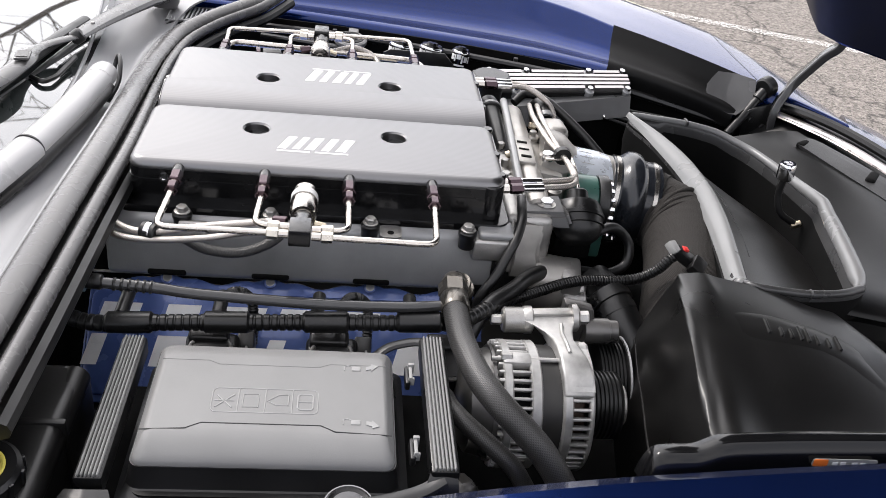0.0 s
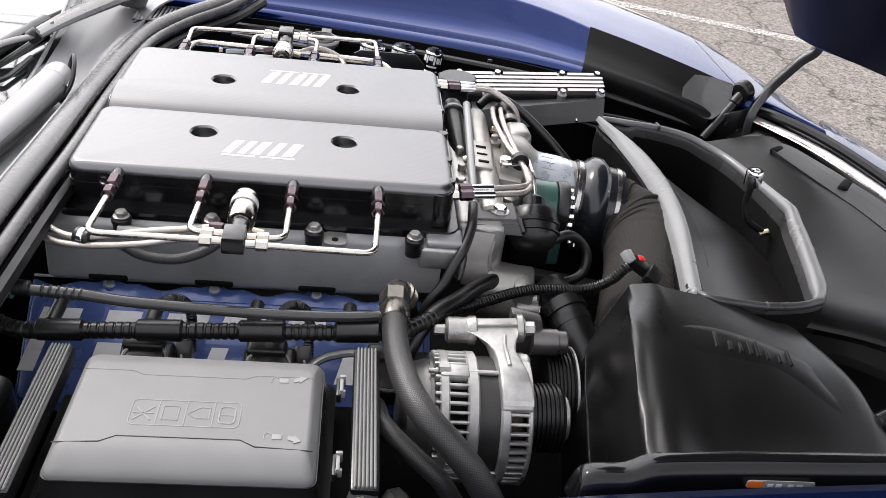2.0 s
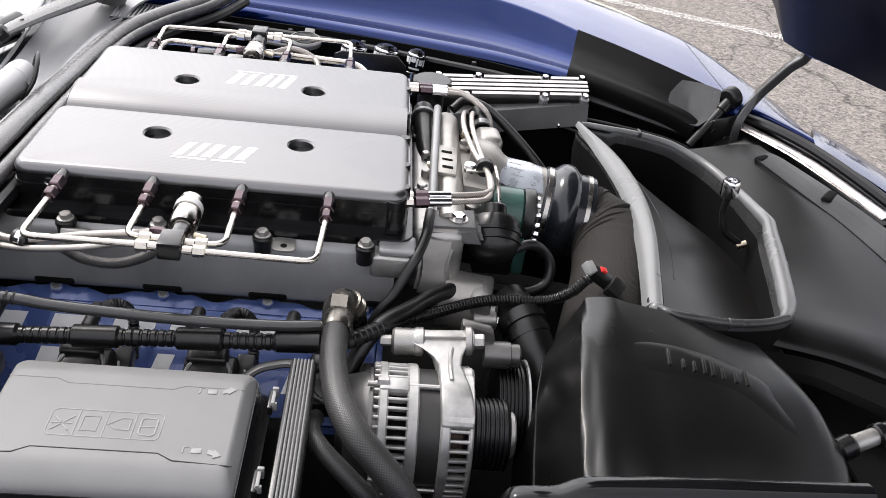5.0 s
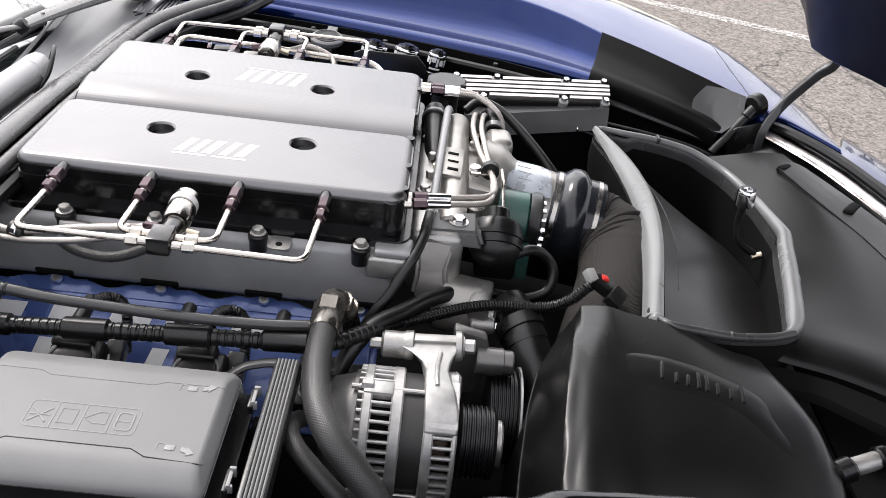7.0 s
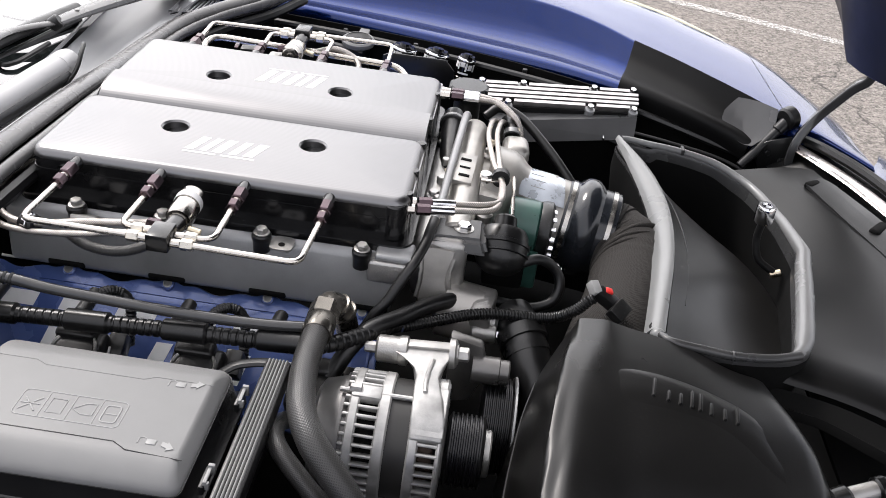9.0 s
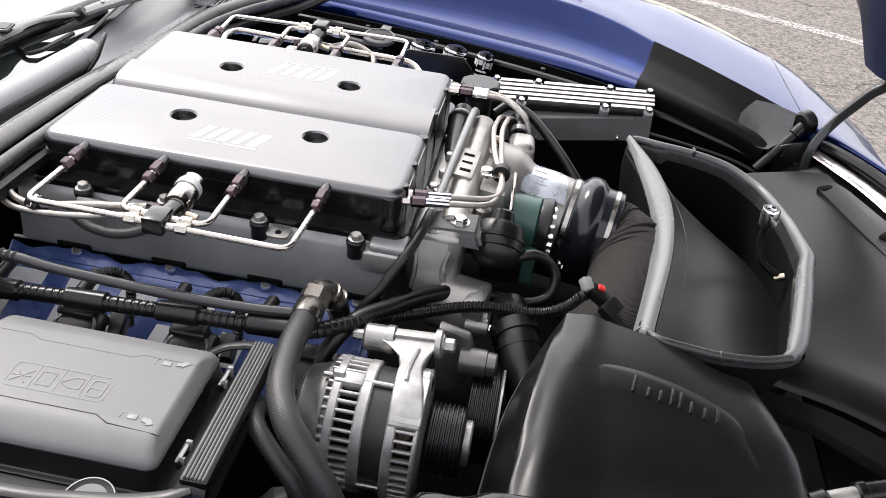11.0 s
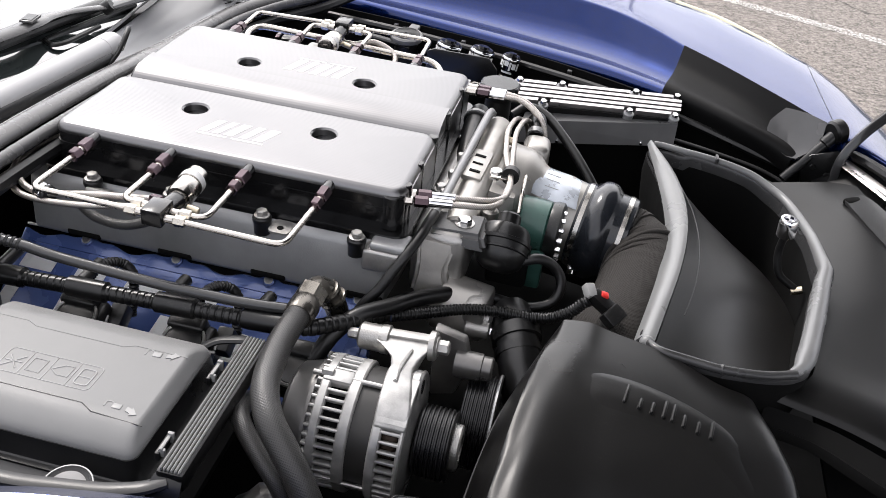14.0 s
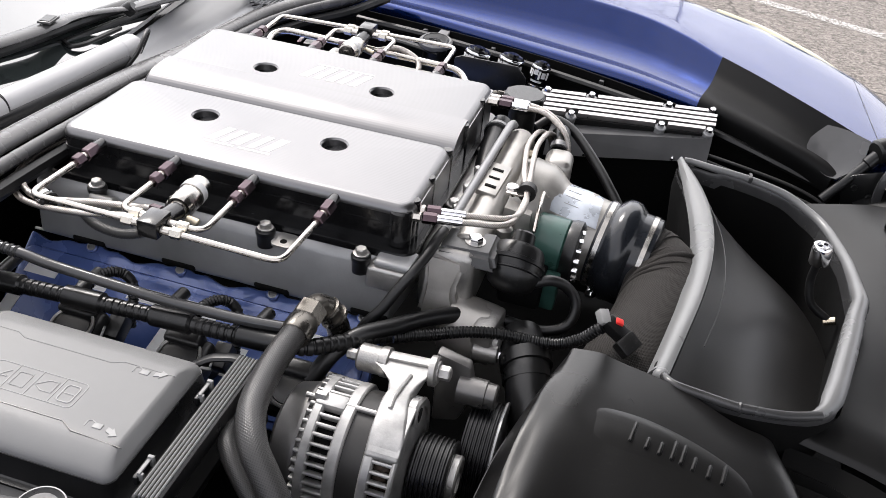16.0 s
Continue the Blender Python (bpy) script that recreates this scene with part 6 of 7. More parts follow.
part("badge_plate", box((0.3335, 0.236, 0.8650), (0.030, 0.086, 0.008), (2, 4, -3), 0.0012), M_SATIN, sn, "flat cast name plate")
for k, w in enumerate((0.022, 0.016, 0.024)):
    part("badge_bar", box((0.3335, 0.211 + k * 0.024, 0.8687 + k * 0.0006), (0.0165, w * 0.26, 0.002), (2, 4, -3), 0.0004), M_DARK, sn)
part("gearcase", lathe([(0, 0.072), (0.02, 0.072), (0.05, 0.062), (0.07, 0.06)], (0.335, 0.285, 0.775), AX, 36), M_CAST, sn)
part("upper_boss", box((0.409, 0.362, 0.822), (0.044, 0.058, 0.084), (0, 0, 4), 0.014, 4), M_SATIN, sn)
part("elbow", sweep(spline([(0.402, 0.402, 0.850), (0.402, 0.425, 0.862), (0.398, 0.445, 0.862), (0.392, 0.460, 0.850)], 0.005), 0.013, 20), M_RUB, sn, "black rubber elbow")
part("elbow_band", lathe([(0, 0.0135), (0, 0.0155), (0.009, 0.0155), (0.009, 0.0135)], (0.402, 0.404, 0.851), (0, 0.8, 0.4), 24), M_CASTD, sn, "dull metal hose band")
for bx, by, bz in ((0.372, 0.150, 0.846), (0.378, 0.262, 0.852), (0.366, 0.330, 0.852)):
    part("boss", rod((bx, by, bz - 0.03), (bx, by, bz), 0.012, 20, 0.003), M_SATIN, sn)
    part("boss_bolt", hexa((bx, by, bz - 0.002), (bx, by, bz + 0.008), 0.0065), M_CAST, sn)
part("brass_union", hexa((0.362, 0.352, 0.860), (0.374, 0.352, 0.858), 0.006), M_BRASS, sn, "brass union")
part("flare_web", loft([[(0.360, 0.20, 0.846), (0.398, 0.21, 0.836), (0.398, 0.36, 0.836), (0.360, 0.35, 0.846)], [(0.355, 0.19, 0.79), (0.40, 0.20, 0.79), (0.40, 0.37, 0.79), (0.355, 0.36, 0.79)]]), M_SATIN, sn)
bm = loft([[(0.30, 0.055, 0.853), (0.375, 0.06, 0.853), (0.375, 0.12, 0.853), (0.30, 0.11, 0.853)], [(0.30, 0.05, 0.832), (0.385, 0.05, 0.832), (0.385, 0.12, 0.832), (0.30, 0.11, 0.832)]])
bmesh.ops.recalc_face_normals(bm, faces=bm.faces)
bmesh.ops.bevel(bm, geom=bm.edges[:], offset=0.006, segments=3, affect="EDGES")
part("mount_foot", bm, M_CASTK, sn, "cast mounting foot, its shading put into a darker grey")
part("foot_bolt", hexa((0.346, 0.086, 0.852), (0.346, 0.086, 0.861), 0.010), M_CHROME, sn)
part("foot_washer", rod((0.346, 0.086, 0.8515), (0.346, 0.086, 0.854), 0.014, 20), M_CAST, sn)
bm = loft([[(0.29, 0.045, 0.848), (0.345, 0.05, 0.842), (0.345, 0.10, 0.842), (0.29, 0.10, 0.848)], [(0.295, 0.03, 0.80), (0.335, 0.035, 0.798), (0.335, 0.09, 0.80), (0.295, 0.09, 0.80)], [(0.29, 0.022, 0.762), (0.348, 0.03, 0.755), (0.348, 0.08, 0.76), (0.29, 0.08, 0.76)]])
bmesh.ops.recalc_face_normals(bm, faces=bm.faces)
bmesh.ops.bevel(bm, geom=bm.edges[:], offset=0.006, segments=3, affect="EDGES")
part("leg", bm, M_SATIN, sn)
part("water_outlet", rod((0.325, 0.055, 0.742), (0.392, 0.045, 0.738), 0.042, 32, 0.006), M_SATIN, sn)
part("outlet_cap", rod((0.392, 0.03, 0.745), (0.412, 0.028, 0.745), 0.020, 24, 0.004), M_CAST, sn)
part("outlet_plate", box((0.388, 0.035, 0.748), (0.030, 0.06, 0.06), (10, 0, -8), 0.006), M_CAST, sn)
for x, y in ((0.285, 0.395), (0.283, 0.34), (0.284, 0.27), (0.283, 0.21), (0.284, 0.15)):
    part("cover_bolt", hexa((x + 0.018, y, 0.848), (x + 0.018, y, 0.862), 0.0065), M_CAST, sn)
part("sensor", rod((0.305, 0.235, 0.856), (0.318, 0.235, 0.862), 0.006, 12, 0.001), M_BRASS, sn, "brass sensor")
part("coolant_pipe", sweep(spline([(0.324, 0.412, 0.872), (0.321, 0.395, 0.880), (0.317, 0.31, 0.878), (0.312, 0.20, 0.872), (0.309, 0.13, 0.868), (0.304, 0.07, 0.866)], 0.006), 0.0064, 14), M_CASTD, sn, "grey coolant pipe")

dm = thing("bypass_actuator", (0.40, 0.10, 0.80), "black domed bypass actuator with vacuum hose", "engine part")
part("dome", lathe([(-0.040, 0.0), (-0.0395, 0.012), (-0.037, 0.022), (-0.030, 0.031), (-0.018, 0.0360), (-0.003, 0.0372), (-0.002, 0.0395), (0.003, 0.0395), (0.004, 0.0370), (0.016, 0.0355), (0.023, 0.0315), (0.026, 0.022), (0.028, 0.0170), (0.042, 0.0160), (0.045, 0.0135), (0.045, 0.0)], (0.402, 0.100, 0.824), (0.02, 0.76, 0.65), 44), M_PLAST, dm)
part("seam_ring", lathe([(0, 0.037), (0.0008, 0.0392), (0.0022, 0.0392), (0.003, 0.037)], (0.402, 0.088, 0.8137), (0.02, 0.76, 0.65), 44), M_PLAST, dm)
part("vacuum_hose", sweep(spline([(0.43, 0.085, 0.81), (0.455, 0.095, 0.815), (0.478, 0.105, 0.80), (0.492, 0.098, 0.78), (0.485, 0.082, 0.757), (0.455, 0.07, 0.748), (0.42, 0.062, 0.755), (0.37, 0.055, 0.765), (0.33, 0.05, 0.77)], 0.004), 0.0075, 14), M_RUB, dm)
part("bracket", box((0.41, 0.15, 0.765), (0.06, 0.06, 0.05), bevel=0.006), M_DARK, dm)
part("green_base", box((0.445, 0.15, 0.76), (0.03, 0.03, 0.05), bevel=0.004), M_GREEN, dm)

# braided twin lines on the snout
nl = thing("braided_line_pair", (0.36, 0.22, 0.87), "pair of steel-braided lines with brown swivel ends", "hose")
for k, dz in ((0, 0.0), (1, 0.009)):
    part("line", sweep(bend([(0.312, 0.056 + 0.018 * k, 0.893), (0.388 + 0.004 * k, 0.086 + 0.020 * k, 0.886), (0.392 + 0.002 * k, 0.18, 0.878), (0.384 - 0.010 * k, 0.24, 0.880), (0.374 - 0.014 * k, 0.33, 0.886), (0.380 - 0.014 * k, 0.40, 0.880), (0.392 - 0.012 * k, 0.44, 0.855), (0.400 - 0.012 * k, 0.45, 0.82)], 0.03, 8), 0.0042, 12), M_SBRAID, nl)
    part("sleeve", rod((0.298, 0.0525 + 0.018 * k, 0.894), (0.330, 0.0615 + 0.018 * k, 0.892), 0.0062, 16, 0.001), M_CHROME, nl)
    part("swivel", hexa((0.280, 0.049 + 0.018 * k, 0.894), (0.299, 0.0528 + 0.018 * k, 0.894), 0.0078), M_BRONZE, nl, "brown anodised swivel nut")
    part("adapter", hexa((0.267, 0.047 + 0.018 * k, 0.894), (0.279, 0.049 + 0.018 * k, 0.894), 0.0066), M_STEEL, nl)
    part("line", sweep(spline([(0.335, 0.433 + 0.015 * k, 0.897), (0.365, 0.435 + 0.008 * k, 0.894), (0.392, 0.422 + 0.008 * k, 0.884), (0.412, 0.408, 0.868), (0.42, 0.40, 0.83)], 0.004), 0.0042, 12), M_SBRAID, nl)
    part("swivel", hexa((0.290, 0.431 + 0.015 * k, 0.897), (0.311, 0.432 + 0.015 * k, 0.897), 0.0078), M_BRONZE, nl, "brown anodised swivel nut")
    part("sleeve", rod((0.311, 0.432 + 0.015 * k, 0.897), (0.338, 0.433 + 0.015 * k, 0.897), 0.0062, 16, 0.001), M_CHROME, nl)
    part("adapter", hexa((0.270, 0.430 + 0.015 * k, 0.897), (0.289, 0.431 + 0.015 * k, 0.897), 0.0066), M_STEEL, nl)
part("p_clamp", lathe([(0, 0.011), (0, 0.0135), (0.012, 0.0135), (0.012, 0.011)], (0.388, 0.196, 0.878), (0, 1, 0), 20), M_RUB, nl)
part("clamp_bolt", rod((0.366, 0.206, 0.866), (0.366, 0.206, 0.880), 0.009, 16, 0.001), M_CHROME, nl)
part("clamp_strap", box((0.375, 0.198, 0.874), (0.030, 0.014, 0.004), bevel=0.001), M_STEEL, nl)
part("hard_line", sweep(bend([(0.412, 0.16, 0.842), (0.410, 0.19, 0.862), (0.408, 0.235, 0.866), (0.412, 0.25, 0.85)], 0.01), 0.0028, 10), M_STEEL, nl)

# radiator hose and front clutter
rh = thing("radiator_hose", (0.47, -0.03, 0.70), "thick black radiator hose with ribbed sleeve", "hose")
part("hose", sweep(spline([(0.43, 0.05, 0.745), (0.445, 0.015, 0.742), (0.462, -0.03, 0.722), (0.48, -0.07, 0.69), (0.49, -0.11, 0.64)], 0.005), 0.030, 24), M_RUB, rh)
part("clamp", lathe([(0, 0.031), (0, 0.0325), (0.012, 0.0325), (0.012, 0.031)], (0.452, -0.005, 0.733), (0.35, -0.8, -0.4), 30), M_PLAST, rh)
part("sleeve", lathe([(0, 0.031), (0.002, 0.0345), (0.02, 0.0345), (0.022, 0.031)], (0.443, 0.02, 0.742), (0.35, -0.8, -0.3), 30), M_PLAST, rh)


# ---- front shroud ----
shr = thing("radiator_shroud", (0.98, 0.2, 0.78), "grey-black plastic radiator shroud panel with notches", "shroud panel")
rows = [[(0.80, 0.55, 0.775), (0.91, 0.56, 0.795), (0.955, 0.545, 0.805)],
        [(0.850, 0.45, 0.772), (0.935, 0.43, 0.802), (0.985, 0.44, 0.808)],
        [(0.865, 0.30, 0.772), (0.965, 0.30, 0.800), (1.02, 0.34, 0.803)],
        [(0.855, 0.15, 0.777), (0.97, 0.14, 0.795), (1.07, 0.18, 0.795)],
        [(0.832, 0.03, 0.788), (0.96, 0.00, 0.790), (1.09, 0.0, 0.785)],
        [(0.815, -0.015, 0.792), (0.91, -0.045, 0.793), (1.06, -0.10, 0.785)],
        [(0.785, -0.046, 0.788), (0.890, -0.080, 0.788), (1.05, -0.160, 0.777)],
        [(0.765, -0.050, 0.779), (0.880, -0.088, 0.778), (1.04, -0.172, 0.766)]]
part("panel", sheet(rows, 0.004, 1, 1), M_PANEL, shr)
rows2 = [[(0.925, 0.475, 0.808), (0.955, 0.50, 0.812), (0.975, 0.475, 0.813)], [(0.965, 0.36, 0.806), (0.995, 0.385, 0.812), (1.02, 0.375, 0.812)], [(1.005, 0.26, 0.802), (1.04, 0.275, 0.808), (1.065, 0.27, 0.808)], [(1.04, 0.14, 0.796), (1.08, 0.15, 0.802), (1.11, 0.15, 0.80)]]
part("raised_rail", sheet(rows2, 0.006), M_PLASTG, shr)
part("flange", sheet([[(0.765, -0.056, 0.772), (0.82, -0.068, 0.772), (0.88, -0.094, 0.772), (1.04, -0.178, 0.760)], [(0.762, -0.074, 0.758), (0.815, -0.088, 0.760), (0.873, -0.120, 0.760), (1.03, -0.210, 0.748)], [(0.765, -0.084, 0.762), (0.815, -0.098, 0.767), (0.870, -0.133, 0.767), (1.03, -0.225, 0.752)], [(0.765, -0.088, 0.750), (0.815, -0.102, 0.755), (0.868, -0.138, 0.755), (1.03, -0.23, 0.740)]], 0.003), M_DARK, shr, "black folded lower flange")
for p, r in (((1.012, 0.345, 0.808), 40), ((1.075, 0.235, 0.80), 40), ((0.945, 0.485, 0.805), 55)):
    # the notch's shade is a near-black block set in the rail
    part("notch", box(p, (0.018, 0.045, 0.012), (0, 0, -r), 0.006, 3), M_DARK, shr)

# bonnet hinge and the raised bonnet's corner
def flat_bar(path, wide, thick):
    """A bar of rounded rectangular section bent along a path, its broad side level."""
    rings = []
    for i, p in enumerate(path):
        t = (path[min(i + 1, len(path) - 1)] - path[max(i - 1, 0)]).normalized()
        u = Vector((0.35, 0.94, 0.0))
        u = (u - t * u.dot(t)).normalized()
        v = t.cross(u)
        rings.append([p + u * a + v * b for a, b in round_rect(-wide / 2, wide / 2, -thick / 2, thick / 2, 0.004, 3)])
    return loft(rings)


hg = thing("hinge_assembly", (0.95, 0.66, 0.80), "black bent steel bonnet hinge arm with gas strut", "hinge")
ha = bend([(0.944, 0.622, 0.725), (0.936, 0.632, 0.812), (0.964, 0.644, 0.866), (1.006, 0.626, 0.942), (1.024, 0.615, 0.962), (1.026, 0.612, 1.02)], 0.03, 6)
M_ARM = surf("satin_black_enamel", (0.030, 0.030, 0.031), 0.22, 0.0, 0.15, 12, 0.05, 500, coat=0.5, rvar=0.05)
part("arm", flat_bar(ha, 0.030, 0.017), M_ARM, hg, "flat bent enamelled arm")
part("bracket", prism([(0.874, 0.790), (0.890, 0.806), (0.934, 0.822), (0.944, 0.806), (0.944, 0.735), (0.890, 0.735)], 0.640, 0.646, "y", 0.001), M_PLAST, hg, "black hinge base bracket")
for bx, bz in ((0.898, 0.785), (0.926, 0.772)):
    part("bracket_bolt", hexa((bx, 0.640, bz), (bx, 0.634, bz), 0.006), M_PLAST, hg, "black bracket bolt")
part("pivot", rod((0.915, 0.66, 0.846), (0.935, 0.672, 0.852), 0.022, 20, 0.004), M_PLAST, hg)
part("strut", rod((0.852, 0.630, 0.752), (0.928, 0.668, 0.846), 0.0095, 16, 0.001), M_RUB, hg)
part("strut_end", rod((0.908, 0.658, 0.822), (0.930, 0.669, 0.849), 0.0125, 16, 0.002), M_PLAST, hg)
bon = thing("bonnet", (1.1, 0.3, 1.0), "raised blue painted bonnet with dark underside", "bonnet")
low = [(1.01, 0.90, 1.075), (1.025, 0.76, 1.022), (1.016, 0.640, 0.983), (1.030, 0.56, 0.988), (1.05, 0.45, 1.000), (1.09, 0.2, 1.02), (1.09, -0.1, 1.02), (1.05, -0.40, 1.0)]
rows = []
for k, (u, w) in enumerate(((0.0, 0.0), (0.08, 0.0), (0.35, 0.04), (0.75, 0.08), (1.25, 0.10))):
    rows.append([(x - u * 0.40, 0.25 + (y - 0.25) * (1 + w), z + u * 0.92 - 0.05 * u * u) for x, y, z in low])
part("skin", sheet(rows, 0.02), M_PAINT, bon, "blue painted bonnet skin")
lin = [[(x - 0.035 - u * 0.40, 0.25 + (y - 0.25) * 0.80, z + u * 0.92 - 0.05 * u * u) for x, y, z in low] for u in (0.18, 0.4, 0.8, 1.18)]
part("liner", sheet(lin, 0.01), M_PAD, bon, "black underbonnet liner")
# the bonnet's inner side is shaded; a darker uncoated blue carries it
M_INNER = surf("shaded_inner_blue", (0.0022, 0.0030, 0.0110), 0.38, 0.0, 0.2, 8, 0.05, 400, spec=0.25)
inner = [[(x - 0.032 - u * 0.40, 0.25 + (y - 0.25) * (0.985 + w), z + 0.002 + u * 0.92 - 0.05 * u * u) for x, y, z in low] for u, w in ((0.0, 0.0), (0.08, 0.0), (0.35, 0.03), (0.75, 0.06), (1.2, 0.08))]
part("inner_frame", sheet(inner, 0.006), M_INNER, bon, "inner frame of the bonnet, its shade put into a dark blue")
for q in ((0.984, 0.612, 1.024), (0.958, 0.612, 1.082)):
    part("bolt", lathe([(0, 0.016), (0.003, 0.016), (0.004, 0.010), (0.010, 0.009), (0.010, 0)], q, (-0.75, -0.6, 0.1), 18), M_PLAST, bon, "black hinge bolt")

# ---- far side of the bay ----
fcov = thing("finned_cover", (0.50, 0.70, 0.78), "bare aluminium finned cover with hex bolts", "engine cover")
FA, FB, FC = Vector((0.325, 0.672, 0.828)), Vector((0.648, 0.765, 0.816)), Vector((0.648, 0.700, 0.799))
M_FIN = surf("bright_finned_aluminium", (0.54, 0.51, 0.51), 0.34, 1.0, 0.15, 30, 0.05, 300)
fx, fy = (FB - FA), (FC - FB)
fn = fx.cross(fy).normalized()
if fn.z < 0:
    fn = -fn


def fpt(u, v, w):
    return FA + fx * u + fy * v + fn * w


def fbar(u0, u1, v0, v1, w0, w1):
    return loft([[fpt(u0, v0, w0), fpt(u1, v0, w0), fpt(u1, v1, w0), fpt(u0, v1, w0)], [fpt(u0, v0, w1), fpt(u1, v0, w1), fpt(u1, v1, w1), fpt(u0, v1, w1)]])


part("plate", fbar(0, 1, 0, 1, -0.02, 0.0), surf("dark_finned_casting", (0.012, 0.012, 0.0125), 0.5, 0.2), fcov)
for k in range(5):
    for u0, u1 in ({0: ((0.055, 0.245), (0.315, 0.685), (0.755, 0.945)), 4: ((0.0, 0.165), (0.235, 0.665), (0.735, 0.945))}.get(k, ((0.0, 1.0),))):
        part("fin", fbar(u0, u1, 0.012 + k * 0.20, 0.137 + k * 0.20, -0.002, 0.010), M_FIN, fcov, "bright fin")
for u, v in ((0.03, 0.0), (0.28, 0.0), (0.72, 0.0), (0.97, 0.0), (0.2, 1.0), (0.70, 1.0), (0.97, 1.0)):
    part("bolt_seat", rod(fpt(u, v * 0.92 + 0.04, -0.012), fpt(u, v * 0.92 + 0.04, 0.004), 0.0105, 16, 0.001), M_CASTD, fcov)
    part("cover_bolt", hexa(fpt(u, v * 0.92 + 0.04, 0.002), fpt(u, v * 0.92 + 0.04, 0.013), 0.0065), M_CHROME, fcov)
M_HOUS = surf("satin_grey_sheet", (0.11, 0.11, 0.112), 0.36, 0.0, 0.2, 10, 0.1, 500)
blk = thing("black_housing", (0.5, 0.64, 0.72), "matt black sheet housing under the finned cover", "housing")
part("side", loft([[(0.36, 0.578, 0.795), (0.648, 0.692, 0.795), (0.648, 0.76, 0.795), (0.36, 0.66, 0.795)], [(0.36, 0.561, 0.757), (0.648, 0.671, 0.757), (0.648, 0.76, 0.757), (0.36, 0.66, 0.757)]]), M_HOUS, blk)
# near-black block added for the shaded void below the face
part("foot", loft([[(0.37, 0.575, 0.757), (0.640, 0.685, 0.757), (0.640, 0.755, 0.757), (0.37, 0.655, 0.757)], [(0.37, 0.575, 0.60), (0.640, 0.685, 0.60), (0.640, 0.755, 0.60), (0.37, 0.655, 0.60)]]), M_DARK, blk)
for x in (0.43, 0.585):
    part("rivet", rod((x, 0.561 + (x - 0.36) * 0.382 - 0.004, 0.7615), (x, 0.561 + (x - 0.36) * 0.382 + 0.004, 0.7635), 0.0028, 10), M_CHROME, blk)
ocap = thing("oil_cap", (0.315, 0.525, 0.85), "black plastic oil filler cap", "filler cap")
part("cap", lathe([(0, 0.024), (0.010, 0.026), (0.018, 0.034), (0.028, 0.035), (0.031, 0.032), (0.031, 0)], (0.316, 0.528, 0.850), (0, 0, 1), 28), M_PLASTG, ocap)
part("neck", rod((0.316, 0.528, 0.78), (0.316, 0.528, 0.852), 0.024, 24), M_PLAST, ocap)
for k in range(8):
    a = radians(22 + 45 * k)
    part("lobe", rod((0.316 + 0.0305 * math.cos(a), 0.528 + 0.0305 * math.sin(a), 0.866), (0.316 + 0.0305 * math.cos(a), 0.528 + 0.0305 * math.sin(a), 0.8800), 0.0068, 12, 0.002), M_PLASTG, ocap)

sb = thing("solenoid_bracket", (0.2, 0.80, 0.76), "black plate bracket holding three nitrous solenoids", "bracket")
part("plate", prism([(0.125, 0.755), (0.125, 0.815), (0.14, 0.822), (0.255, 0.822), (0.275, 0.80), (0.275, 0.755)], 0.782, 0.786, "y", 0.001), M_PLAST, sb)
for x, y, z, r in ((0.160, 0.815, 0.79, 0.026), (0.228, 0.835, 0.782, 0.026), (0.292, 0.825, 0.782, 0.019)):
    so = thing("nitrous_solenoid", (x, y, z), "glossy black nitrous solenoid with white print and plated base", "solenoid", "nitrous solenoids")
    ax = (0.14, 0.16, 1)
    part("body", lathe([(-0.03, r * 0.8), (-0.025, r), (-0.006, r), (-0.005, r * 0.95), (0.012, r * 0.95)], (x, y, z), ax, 32), M_SOLEN, so, "plated lower body")
    part("coil_can", lathe([(-0.004, r * 0.96), (-0.002, r * 1.03), (0.028, r * 1.03), (0.035, r * 0.94), (0.039, r * 0.80), (0.0395, r * 0.5), (0.043, r * 0.45), (0.043, 0)], (x, y, z), ax, 36), M_GLOSS, so, "glossy black coil can")
    part("rim_ring", lathe([(0.0285, r * 1.035), (0.030, r * 1.045), (0.0335, r * 1.0), (0.0345, r * 0.955)], (x, y, z), ax, 36), M_CHROME, so, "polished ring")
    for a0, a1, h0, h1 in ((196, 222, 0.014, 0.026), (226, 236, 0.011, 0.026), (240, 268, 0.017, 0.027), (272, 284, 0.009, 0.026), (290, 316, 0.012, 0.024), (322, 340, 0.010, 0.025), (232, 300, 0.002, 0.006)):
        bars = []
        for k in range(5):
            a = radians(a0 + (a1 - a0) * k / 4)
            bars.append([(x + h * 0.14 + r * 1.045 * math.cos(a), y + h * 0.16 + r * 1.045 * math.sin(a), z + h - 0.14 * r * math.cos(a) - 0.16 * r * math.sin(a)) for h in (h0, h1)])
        part("print", loft(bars, closed=False), M_WHITE, so, "white print bar")
    part("base", hexa((x - 0.004, y + 0.01, z - 0.055), (x - 0.003, y + 0.007, z - 0.028), r * 0.62), M_ANOD, so)
    part("fitting", hexa((x, y - r - 0.004, z - 0.035), (x + 0.004, y - r - 0.026, z - 0.04), 0.007), M_CHROME, so)
part("hard_line", sweep(bend([(0.168, 0.78, 0.755), (0.20, 0.74, 0.77), (0.25, 0.70, 0.80), (0.285, 0.62, 0.82)], 0.03), 0.004, 10), M_STEEL, sb)
rsv = thing("washer_reservoir", (0.06, 0.87, 0.76), "black washer bottle neck with printed cap", "filler cap")
part("neck", rod((0.056, 0.884, 0.72), (0.056, 0.884, 0.795), 0.026, 24), M_PLAST, rsv)
